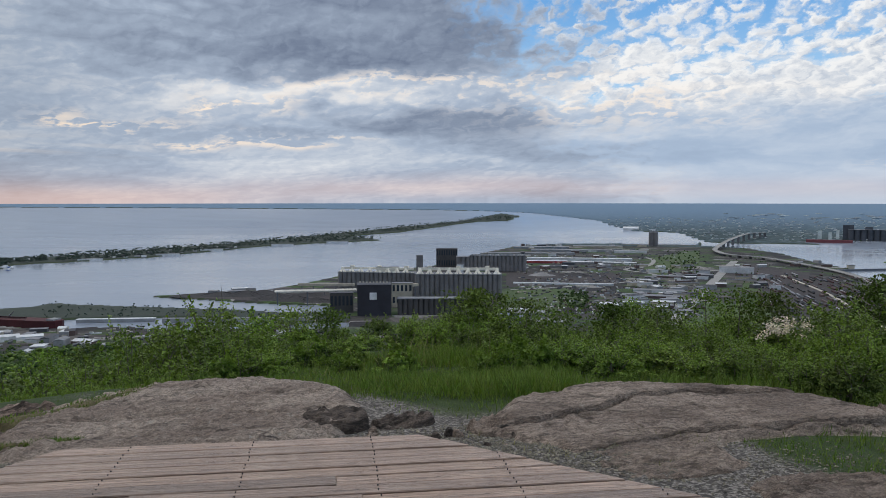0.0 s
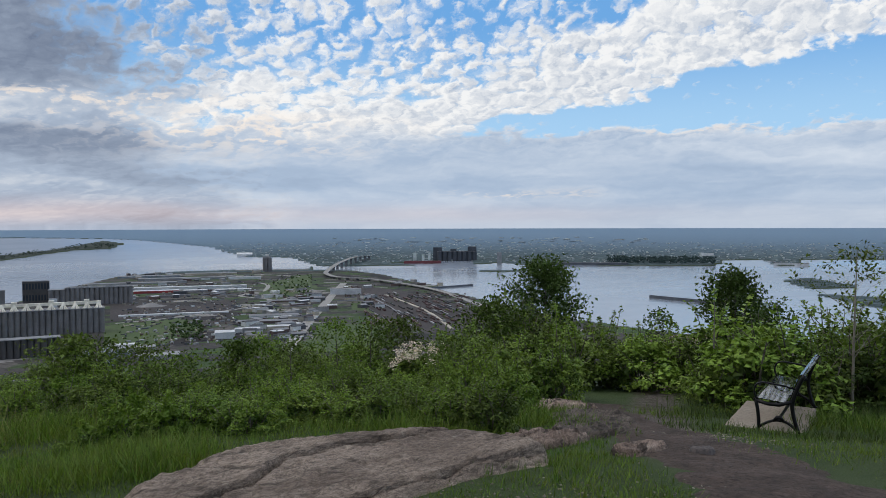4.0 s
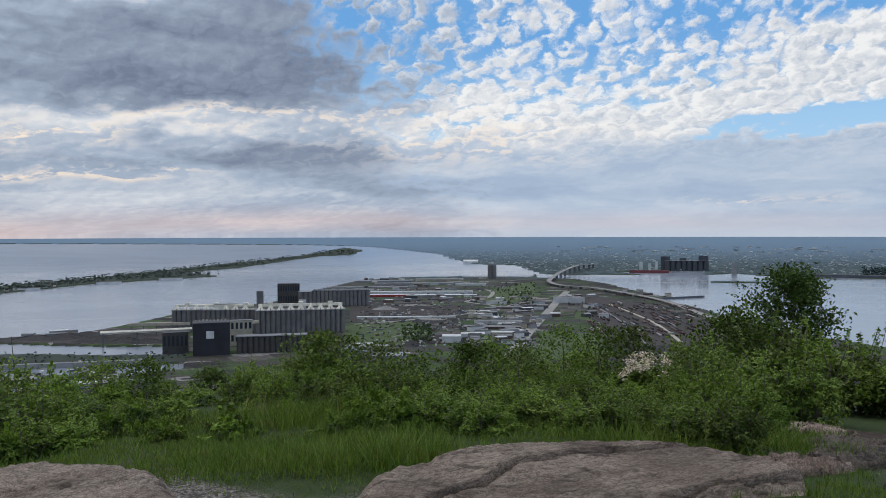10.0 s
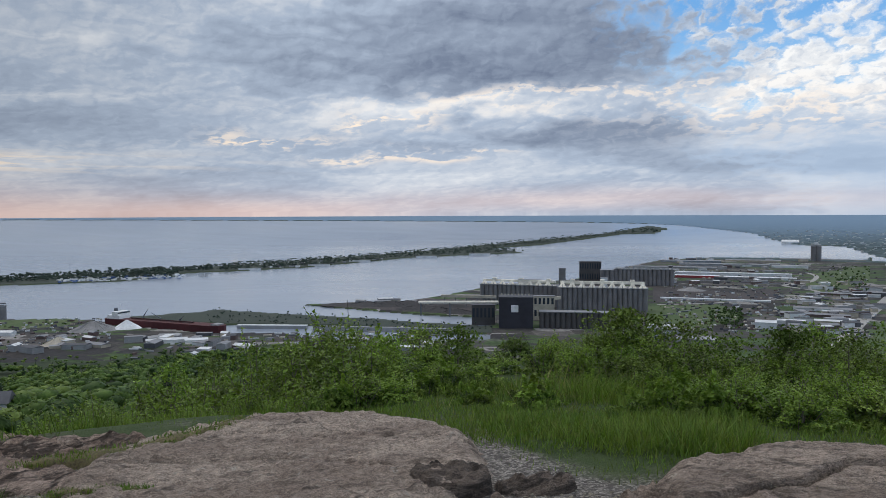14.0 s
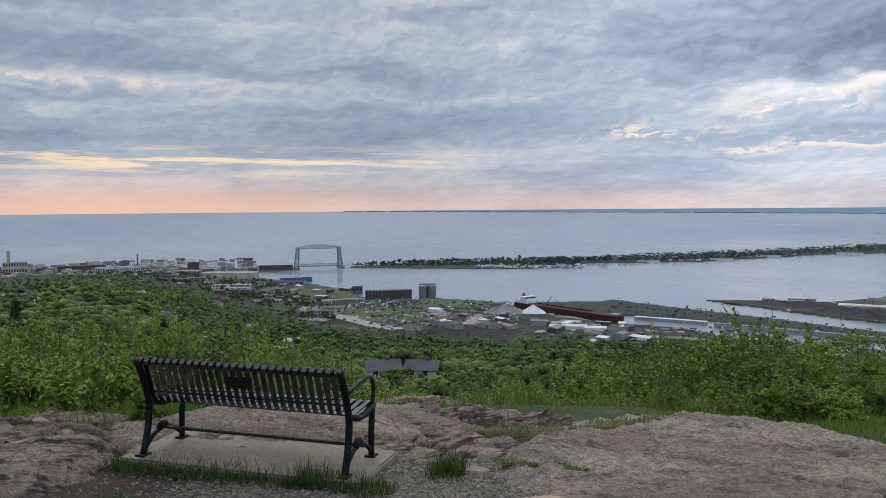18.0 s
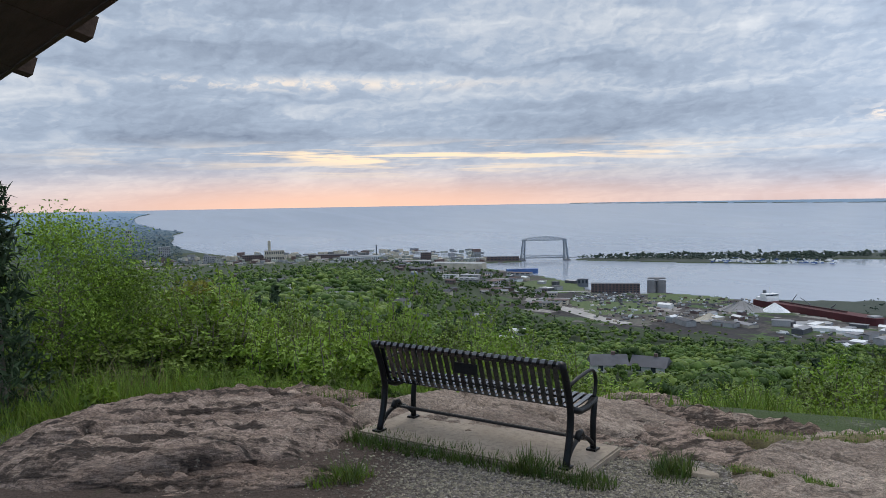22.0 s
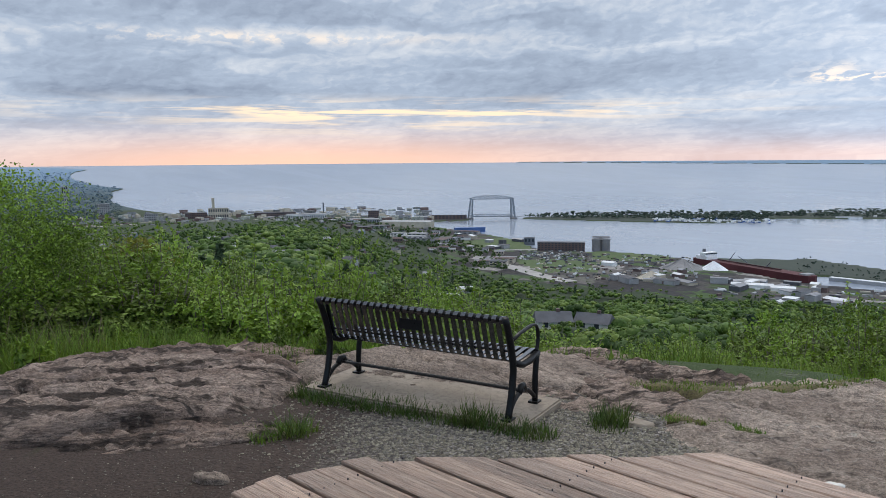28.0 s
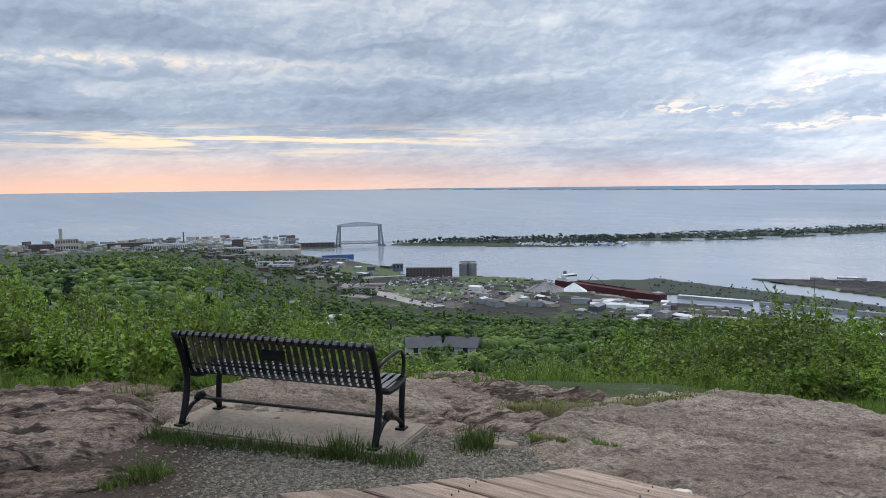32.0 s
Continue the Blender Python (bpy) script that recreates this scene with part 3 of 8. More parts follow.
def water_material():
    m = bpy.data.materials.new("lake_water")
    m.use_nodes = True
    t = m.node_tree
    b = t.nodes["Principled BSDF"]
    pos = t.nodes.new("ShaderNodeNewGeometry").outputs["Position"]
    mp = t.nodes.new("ShaderNodeMapping")
    mp.inputs["Scale"].default_value = (0.4, 1.0, 1.0)
    mp.inputs["Rotation"].default_value = (0, 0, radians(-25))
    t.links.new(pos, mp.inputs[0])
    n = noise_tex(t, mp.outputs[0], 0.0035, 4.0, 0.6, 0.6)
    t.links.new(mixc(t, n, (0.25, 0.29, 0.35), (0.28, 0.32, 0.38)), b.inputs["Base Color"])
    link(t, ramp(t, n, 0.3, 0.7, 0.12, 0.22), b.inputs["Roughness"])
    b.inputs["IOR"].default_value = 1.33
    bn = t.nodes.new("ShaderNodeBump")
    bn.inputs["Strength"].default_value, bn.inputs["Distance"].default_value = 0.35, 0.6
    t.links.new(noise_tex(t, mp.outputs[0], 0.09, 3.0, 0.6), bn.inputs["Height"])
    t.links.new(bn.outputs[0], b.inputs["Normal"])
    return m


M["water"] = water_material()


def lookout_ground():
    """Gravel, soil, moss and turf running into one another round the lookout."""
    m = bpy.data.materials.new("lookout_ground")
    m.use_nodes = True
    t = m.node_tree
    b = t.nodes["Principled BSDF"]
    pos = t.nodes.new("ShaderNodeNewGeometry").outputs["Position"]
    sp = t.nodes.new("ShaderNodeSeparateXYZ")
    t.links.new(pos, sp.inputs[0])
    x, y = sp.outputs[0], sp.outputs[1]
    r = mth(t, "SQRT", mth(t, "ADD", mth(t, "MULTIPLY", x, x), mth(t, "POWER", mth(t, "SUBTRACT", y, 1.3), 2.0)))
    big = noise_tex(t, pos, 0.8, 5.0, 0.6, 0.4)
    mid = noise_tex(t, pos, 3.2, 5.0, 0.6, 0.4)
    fine = noise_tex(t, pos, 45.0, 4.0, 0.7)
    vor = t.nodes.new("ShaderNodeTexVoronoi")
    vor.inputs["Scale"].default_value = 42.0
    t.links.new(pos, vor.inputs["Vector"])
    sv = t.nodes.new("ShaderNodeSeparateXYZ")
    t.links.new(vor.outputs["Color"], sv.inputs[0])
    stones = mixc(t, ramp(t, sv.outputs[0], 0.15, 0.85), (0.06, 0.052, 0.045), (0.46, 0.42, 0.375))
    gravel = mixc(t, ramp(t, fine, 0.3, 0.75), (0.075, 0.068, 0.062), stones)
    soil = mixc(t, ramp(t, fine, 0.3, 0.7), (0.036, 0.025, 0.020), (0.088, 0.062, 0.050))
    moss = mixc(t, mid, (0.075, 0.095, 0.028), (0.165, 0.15, 0.05))
    turf = mixc(t, mid, (0.022, 0.045, 0.012), (0.06, 0.085, 0.026))
    left = ramp(t, mth(t, "ADD", mth(t, "MULTIPLY", x, -1.0), mth(t, "MULTIPLY", y, -1.1)), -0.2, 1.0)
    trail = mth(t, "MULTIPLY", ramp(t, mth(t, "ABSOLUTE", mth(t, "SUBTRACT", mth(t, "MULTIPLY", x, 1.03), mth(t, "ADD", y, -1.2))), 0.95, 0.25), ramp(t, x, 5.0, 6.2))
    trail_l = mth(t, "MULTIPLY", ramp(t, mth(t, "ADD", mth(t, "MULTIPLY", mth(t, "SUBTRACT", big, 0.5), 3.0), mth(t, "ABSOLUTE", mth(t, "SUBTRACT", mth(t, "MULTIPLY", x, -1.16), mth(t, "ADD", y, -1.3)))), 1.2, 0.1), ramp(t, x, -4.0, -5.5))
    c = mixc(t, left, gravel, soil)
    c = mixc(t, mth(t, "MULTIPLY", ramp(t, mth(t, "ADD", mth(t, "MULTIPLY", big, 0.7), mth(t, "MULTIPLY", mid, 0.3)), 0.52, 0.60), mth(t, "MULTIPLY", ramp(t, r, 4.8, 6.2), ramp(t, x, -1.5, 0.5))), c, moss)
    grow = ramp(t, mth(t, "ADD", mth(t, "ADD", r, mth(t, "ADD", ramp(t, x, -1.4, 0.2, 0.0, 1.9), ramp(t, x, 2.3, 3.3, 0.0, 1.7))), mth(t, "MULTIPLY", mth(t, "SUBTRACT", big, 0.5), ramp(t, x, -1.4, 0.2, 6.0, 2.5))), 7.4, 8.4)
    way = mth(t, "MAXIMUM", trail, trail_l)
    c = mixc(t, mth(t, "MULTIPLY", grow, mth(t, "SUBTRACT", 1.0, mth(t, "MULTIPLY", way, ramp(t, mid, 0.62, 0.45)))), c, turf)
    c = mixc(t, mth(t, "MULTIPLY", way, 0.6), c, soil)
    t.links.new(c, b.inputs["Base Color"])
    b.inputs["Roughness"].default_value = 0.92
    b.inputs["Specular IOR Level"].default_value = 0.3
    bn = t.nodes.new("ShaderNodeBump")
    bn.inputs["Strength"].default_value, bn.inputs["Distance"].default_value = 0.9, 0.02
    t.links.new(mth(t, "ADD", mth(t, "MULTIPLY", vor.outputs["Distance"], -0.6), fine), bn.inputs["Height"])
    t.links.new(bn.outputs[0], b.inputs["Normal"])
    return m


M["lookout_ground"] = lookout_ground()


# ---- geometry helpers ----
rng = np.random.default_rng(7)


def mesh_np(name, verts, faces, mats, idx=None, smooth=False):
    """A mesh from numpy arrays; all faces with the same number of corners."""
    me = bpy.data.meshes.new(name)
    verts, faces = np.asarray(verts, np.float32), np.asarray(faces, np.int32)
    n, k = faces.shape
    me.vertices.add(len(verts))
    me.vertices.foreach_set("co", verts.ravel())
    me.loops.add(n * k)
    me.loops.foreach_set("vertex_index", faces.ravel())
    me.polygons.add(n)
    me.polygons.foreach_set("loop_start", np.arange(0, n * k, k, dtype=np.int32))
    for m in (mats if isinstance(mats, (list, tuple)) else [mats]):
        me.materials.append(M[m])
    if idx is not None:
        me.polygons.foreach_set("material_index", np.asarray(idx, np.int32))
    me.polygons.foreach_set("use_smooth", np.broadcast_to(smooth, (n,)).copy())
    me.update(calc_edges=True)
    me.validate()
    return me


def part(name, bm, mat, parent=None, label="", smooth=False, bevel=0.0):
    """Links a bmesh (or mesh) as one object, under its thing if one is given."""
    if isinstance(bm, bpy.types.Mesh):
        me = bm
    else:
        if bevel:
            bmesh.ops.bevel(bm, geom=bm.edges[:], offset=bevel, segments=2, affect="EDGES", clamp_overlap=True)
        me = bpy.data.meshes.new(name)
        bm.to_mesh(me)
        bm.free()
        me.materials.append(M[mat])
        if smooth:
            me.polygons.foreach_set("use_smooth", [True] * len(me.polygons))
    ob = new(name, me)
    if parent is not None:
        ob.parent = parent
    if label:
        tagged(ob, label)
    return ob


def thing(name, m, label, category, group="", kind=""):
    ob = new(name)
    ob.empty_display_size = 0.2
    ob.matrix_world = m
    return tagged(ob, label, category, group, kind)


def box(bm, a, b, m=None):
    r = bmesh.ops.create_cube(bm, size=1.0)["verts"]
    for v in r:
        v.co = Vector([a[i] if v.co[i] < 0 else b[i] for i in range(3)])
    if m is not None:
        bmesh.ops.transform(bm, matrix=m, verts=r)
    return r


def boxed(a, b, m=None):
    bm = bmesh.new()
    box(bm, a, b, m)
    return bm


def tube(bm, pts, rad, sides=8, flat=1.0, up=(0, 0, 1), cap=True):
    """A tube along points; rad may be a number or one per point; flat squeezes it across 'up'."""
    pts = [Vector(p) for p in pts]
    rads = [rad] * len(pts) if isinstance(rad, (int, float)) else list(rad)
    rings = []
    for i, p in enumerate(pts):
        d = (pts[min(i + 1, len(pts) - 1)] - pts[max(i - 1, 0)]).normalized()
        u = Vector(up)
        if abs(d.dot(u)) > 0.95:
            u = Vector((1, 0, 0))
        s = d.cross(u).normalized()
        w = s.cross(d)
        rings.append([bm.verts.new(p + (s * math.cos(a) + w * math.sin(a) * flat) * rads[i])
                      for a in (2 * math.pi * k / sides for k in range(sides))])
    for r0, r1 in zip(rings, rings[1:]):
        for k in range(sides):
            bm.faces.new((r0[k], r0[(k + 1) % sides], r1[(k + 1) % sides], r1[k]))
    if cap:
        bm.faces.new(rings[0][::-1])
        bm.faces.new(rings[-1])


def hash2(i, j, s):
    h = np.sin(i * 127.1 + j * 311.7 + s * 74.7) * 43758.5453
    return h - np.floor(h)


def vnoise(x, y, s=0):
    i, j = np.floor(x), np.floor(y)
    u, v = x - i, y - j
    u, v = u * u * (3 - 2 * u), v * v * (3 - 2 * v)
    return ((hash2(i, j, s) * (1 - u) + hash2(i + 1, j, s) * u) * (1 - v)
            + (hash2(i, j + 1, s) * (1 - u) + hash2(i + 1, j + 1, s) * u) * v)


def fbm(x, y, s=0, n=4):
    out, a, tot = 0, 1.0, 0
    for k in range(n):
        out, tot = out + a * vnoise(x * 2 ** k, y * 2 ** k, s + k), tot + a
        a *= 0.5
    return out / tot - 0.5


# ---- lie of the land ----
BOWL_R, BOWL_K = 3000.0, 4.03e-5     # beyond 3 km the sheet closes in, to meet the horizon


def lift(r):
    return BOWL_K * np.maximum(np.asarray(r, float) - BOWL_R, 0) ** 2


def reach(dip):
    """The distance at which lake level lies that many degrees below eye level."""
    t = math.tan(radians(dip))
    h = EYE_H - WATER_Z
    r = h / t
    if r > BOWL_R:
        # h - K (r - R)^2 = r t
        a, b, c = BOWL_K, t - 2 * BOWL_K * BOWL_R, BOWL_K * BOWL_R ** 2 - h
        r = (-b + math.sqrt(b * b - 4 * a * c)) / (2 * a)
    return min(r, 4940.0)


def bearing(az, r, z=0.0):
    """The place at a bearing (degrees, to the left of +y) and a distance from the lookout."""
    return Vector((-r * math.sin(radians(az)), EYE_Y + r * math.cos(radians(az)), z))


def spot(az, dip, up=0.0):
    r = reach(dip)
    return bearing(az, r, LAND_Z + float(lift(r)) + up)


HILL_R = np.array([0, 5, 7, 9, 12, 19, 30, 60, 100, 200, 300, 600, 900, 6000.0])
HILL_Z = np.array([-.30, -.38, -.5, -.72, -1.2, -2.2, -5.5, -17.5, -29, -51, -73, -131, LAND_Z, LAND_Z])
SLOPE_R = np.array([0, 5, 7, 9, 12, 19, 30, 60, 100, 300, 800, 1500, 2300, 2450, 6000.0])
SLOPE_Z = np.array([-.30, -.38, -.5, -.72, -1.2, -2.2, -5.0, -12.5, -21, -50, -98, -138, -174, LAND_Z, LAND_Z])


def hill(az, r):
    a, b = np.interp(r, HILL_R, HILL_Z), np.interp(r, SLOPE_R, SLOPE_Z)
    w = np.clip((az - 51) / 15, 0, 1)
    w = w * w * (3 - 2 * w)
    # a wooded shoulder on the slope above the town
    sh = 16 * np.exp(-((az - 66) / 9) ** 2 - ((np.log(np.maximum(r, 1)) - np.log(900)) / 0.45) ** 2)
    # the terrace on which the two nearest houses stand
    terrace = 8.3 * np.exp(-((az - 43.4) / 3.2) ** 4 - ((r - 178) / 26) ** 4)
    return a * (1 - w) + b * w + sh + terrace


def ground_z(x, y):
    x, y = np.asarray(x, float), np.asarray(y, float)
    r, az = np.hypot(x, y - EYE_Y), np.degrees(np.arctan2(-x, y - EYE_Y))
    z = hill(az, r)
    # the bank drops away faster below the bench and the path
    side = np.clip((az - 14) / 8, 0, 1) * np.clip((76 - az) / 16, 0, 1)
    fall = np.clip((r - 8.6) / 6, 0, 1)
    z = z - 1.9 * side * fall * fall * (3 - 2 * fall) * np.clip((60 - r) / 25, 0, 1)
    near = np.clip((r - 4.5) / 3, 0, 1) * np.clip((200 - r) / 150, 0, 1)
    return z + near * (0.16 * fbm(x * 0.45, y * 0.45, 3) + np.minimum(r * 0.02, 1.2) * fbm(x * 0.08, y * 0.08, 5))


MAIN = [(95, .3), (85.2, .36), (80, .45), (77.9, .60), (78.7, .76), (79.0, .95), (78.9, 1.2), (78.2, 1.5), (77.1, 1.72), (75.7, 1.93), (76.5, 2.15),
        (76.4, 2.4), (76.7, 2.74), (75.9, 3.13), (74.5, 3.5), (71.5, 3.9),
        (66.2, 3.97), (62.8, 4.07), (58.6, 4.22), (54.1, 4.52), (51.2, 4.56), (51.2, 4.68), (54, 4.73), (53.9, 5.16), (50.8, 5.53),
        (48.5, 5.97), (46.8, 6.27), (46.4, 6.75), (42.3, 6.98), (39.5, 6.98), (35.7, 7.28), (34.8, 7.5), (34.2, 7.78), (26.8, 8.78),
        (22.9, 8.86), (18.5, 9.5), (12.7, 9.59), (7.4, 9.62), (7.4, 8.0), (12.7, 7.72), (16.8, 7.34), (21.3, 6.83), (16, 6.78)]
MAIN += [(14.3, 6.79), (11, 6.37), (7.8, 5.71), (.9, 5.04), (-2.2, 4.21), (-5.1, 3.58), (-8.7, 3.33), (-13, 3.26), (-18.1, 3.29),
         (-18.4, 3.0), (-18.9, 3.35), (-21.5, 3.42), (-24, 3.77), (-27, 4.49), (-28.4, 4.62), (-27, 4.83), (-29.1, 5.13), (-31.2, 5.62),
         (-36, 6.8), (-42, 7.5), (-50, 8.4), (-60, 8.4), (-100, 8.4), (-180, 8), (-181, 89.9), (181, 89.9), (181, .3)]
STRIP = [(28.4, 7.14), (27.5, 6.96), (24.5, 7.33), (18.5, 7.81), (12.7, 8.3), (7, 8.62), (7, 9.2), (12.7, 9.18), (17.7, 8.51), (22.9, 8.34),
         (26.8, 8.11), (33.6, 7.5), (33.2, 7.2)]
SPIT = [(47.4, 4.55), (41.1, 4.7), (37, 4.75), (33.5, 4.72), (30.3, 4.55), (29.6, 4.3), (26.3, 4.24), (21.2, 4.09), (15.9, 3.65),
        (12.6, 3.38), (10.1, 3.3), (7.5, 3.21), (4.7, 3.07), (6.9, 2.75), (3.3, 2.49), (-2.6, 1.69), (-4.9, 1.63), (-5.8, 1.25), (-4.3, 1.05),
        (-3.5, 1.2), (-1, 1.68), (3.2, 2.07), (10.1, 2.75), (15.9, 3.23), (22.4, 3.6), (30, 4.01), (36.7, 4.15), (44, 4.35), (47.4, 4.47)]
FAR = [(-181, 2.4), (-61.1, 2.39), (-58.2, 2.35), (-53.5, 2.47), (-53.5, 2.86), (-51.9, 2.9), (-51.1, 2.52), (-48.8, 2.56), (-48.1, 2.98),
       (-41.3, 3.05), (-34.2, 3), (-32.5, 2.88), (-30.8, 3.01), (-30.3, 2.72), (-27, 2.77), (-24.8, 2.89), (-26.5, 3.06), (-21.5, 3.09),
       (-19.1, 3.08), (-17, 2.4), (-14.1, 2.34), (-12.3, 1.92), (-11.2, 1.55), (-8.2, 1.22), (-6.5, 1.02), (-4.4, .93), (0, .82), (20, .62),
       (40, .43), (50, .3), (-181, 0)]
ISLANDS = [[(-52.2, 3.91), (-54, 3.7), (-56.9, 4.1), (-57.2, 4.25), (-54, 4.43)], [(-60, 3.05), (-70, 2.9), (-70, 3.8), (-60.5, 3.5)],
           [(-30.8, 3.45), (-34.6, 3.43), (-34.6, 3.52), (-30.8, 3.53)], [(-54.2, 4.75), (-62, 4.9), (-62, 6), (-56, 5.2)]]


CANOPY_AZ = np.array([15, 25, 30, 33, 36, 38, 42, 46, 50, 54, 58, 61, 64, 68, 72, 76, 80, 95.0])
CANOPY_DIP = np.array([9.7, 9.75, 9.85, 10.1, 10.2, 9.95, 9.7, 9.3, 8.75, 7.7, 6.5, 5.6, 4.9, 4.5, 4.3, 3.95, 3.6, 3.2])


def inside(poly, u, v):
    """Which of the points (u, v) lie in the outline."""
    out = np.zeros(u.shape, bool)
    for (x0, y0), (x1, y1) in zip(poly, poly[1:] + poly[:1]):
        hit = (y0 > v) != (y1 > v)
        with np.errstate(divide="ignore", invalid="ignore"):
            out ^= hit & (u < (x1 - x0) * (v - y0) / (y1 - y0 + 1e-12) + x0)
    return out


FIELDS = [[(-4.6, 7.0), (-9.5, 6.7), (-11, 7.6), (-8, 8.6), (-4.6, 8.2)], [(-19.5, 7.4), (-24, 7.6), (-24, 9.5), (-17.3, 9.5)],
          [(46, 6.2), (48.3, 6.05), (51.5, 6.3), (51.3, 6.75), (46.4, 6.95)], [(35.8, 7.35), (39.5, 7.05), (42, 7.05), (41.5, 7.6), (37.5, 7.75)],
          [(45, 7.6), (47.5, 7.8), (45.5, 8.7), (41.5, 8.6), (41.5, 7.9)], [(-15.5, 4.3), (-18.7, 3.7), (-19, 4.7), (-16.3, 5.6), (-14.8, 5.2)],
          [(-21.6, 5.3), (-23.4, 5.8), (-24.2, 6.9), (-21.6, 6.4)], [(27.5, 6.98), (18.5, 7.85), (7, 8.7), (7, 8.95), (18.5, 8.1), (27.5, 7.3)]]
RAILS = [[(-21.6, 4.5), (-25.3, 5.0), (-31.2, 6.5), (-31, 7.7), (-27.4, 8.3), (-24.3, 7.4), (-21.9, 5.5)],
         [(-5, 5.6), (-13, 5.5), (-13.5, 6.3), (-5, 6.7)], [(16, 6.9), (11, 6.6), (8, 6.9), (8, 7.9), (14, 7.5), (20, 6.95)]]


def build_land():
    azs = np.radians(np.concatenate([np.arange(-66, 74, 0.42), np.arange(74, 80, 0.06), np.arange(80, 92, 0.18), np.arange(92, 294, 4.0)]))
    rs = [0.5]
    while rs[-1] < 4950:
        r = rs[-1]
        rs.append(r * (1.026 if r < 30 else 1.02 if r < 900 else 1.0095 if r < 2600 else 1.0052 if r < 4350 else 1.0025))
    rs = np.array(rs)
    rs *= 4950 / rs[-1]
    A, R = np.meshgrid(azs, rs, indexing="xy")
    X, Y = -R * np.sin(A), EYE_Y + R * np.cos(A)
    D = np.degrees(A)
    D = np.where(D > 180, D - 360, D)
    L = lift(R)
    dip = np.degrees(np.arctan((EYE_H - WATER_Z - L) / R))
    wob = 0.25 * fbm(D * 0.9, dip * 6.0, 11) * np.clip(dip / 6, 0.05, 1) * 0.5
    Dw, Pw = D + wob * 1.5, dip + wob * 0.6
    main = inside(MAIN, Dw, Pw) | (R < 900)
    other = inside(STRIP, Dw, Pw) | inside(SPIT, D, Pw)
    far = inside(FAR, Dw, dip)
    isl = np.zeros(R.shape, bool)
    for p in ISLANDS:
        isl |= inside(p, Dw, Pw)
    Z = np.full(R.shape, WATER_Z - 6.0) + L
    Z = np.where(other | far | isl, LAND_Z + L, Z)
    Z = np.where(main, np.maximum(np.where(R < 900, ground_z(X, Y), hill(D, R)), LAND_Z) + L, Z)
    Z = np.where((main & (R > 900)) | other, Z + 1.0 * fbm(X * 0.004, Y * 0.004, 2), Z)
    na, nr = len(azs), len(rs)
    verts = np.stack([X, Y, Z], -1).reshape(-1, 3)
    i, j = np.meshgrid(np.arange(nr - 1), np.arange(na), indexing="ij")
    j2 = (j + 1) % na
    faces = np.stack([i * na + j, i * na + j2, (i + 1) * na + j2, (i + 1) * na + j], -1).reshape(-1, 4)
    mats = ["lookout_ground", "turf", "hillside", "yard", "field", "railbed", "farland", "sand", "gravel", "spit_land"]
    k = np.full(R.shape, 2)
    flat = main & (Z < LAND_Z + 4 + L) & (np.where(D > 22, dip < np.interp(D, CANOPY_AZ, CANOPY_DIP) + 0.1, R > 880)) | other
    k = np.where(flat & (D < 56), 3, k)
    for p in FIELDS:
        k = np.where(inside(p, Dw, Pw), 4, k)
    for p in RAILS:
        k = np.where(inside(p, D, dip), 5, k)
    k = np.where(inside(SPIT, D, Pw) | inside(STRIP, D, Pw), 9, k)
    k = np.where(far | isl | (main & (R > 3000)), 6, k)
    k = np.where((R < 60), 0, k)
    kf = k[i.ravel(), j.ravel()]
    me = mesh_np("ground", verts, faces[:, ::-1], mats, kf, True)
    return tagged(new("ground", me), "wooded hillside falling to harbour flats and far shore", "ground", kind="structure")


build_land()


def build_water():
    azs = np.radians(np.arange(0, 360, 1.5))
    rs = np.concatenate([[700.0], np.linspace(900, 3000, 22), np.linspace(3060, 4945, 34)])
    A, R = np.meshgrid(azs, rs, indexing="xy")
    verts = np.stack([-R * np.sin(A), EYE_Y + R * np.cos(A), WATER_Z + lift(R)], -1).reshape(-1, 3)
    na, nr = len(azs), len(rs)
    i, j = np.meshgrid(np.arange(nr - 1), np.arange(na), indexing="ij")
    j2 = (j + 1) % na
    faces = np.stack([i * na + j, (i + 1) * na + j, (i + 1) * na + j2, i * na + j2], -1).reshape(-1, 4)
    me = mesh_np("water", verts, faces, ["water"], smooth=True)
    return tagged(new("water", me), "calm grey lake and harbour water under a cloudy dawn sky", "water", kind="structure")


build_water()

# ---- lookout deck ----
DECK_DIR = 8.2                       # the boards' bearing against +x, degrees
DECK_EDGE = Vector((-2.49, 4.956))   # a point on the front edge
DU = Vector((math.cos(radians(DECK_DIR)), math.sin(radians(DECK_DIR))))
DV = Vector((DU.y, -DU.x))           # from the front edge back under the lookout
BOARD, GAP = 0.138, 0.012


def deck_ends(v):
    """Where a board v metres behind the front edge begins and ends, along the boards."""
    left = -0.98 * v if v < 1.34 else -1.31 - min(v - 1.34, 0.4) * 0.44
    right = 2.33 + 1.08 * v if v < 2.6 else 5.14
    return left, right


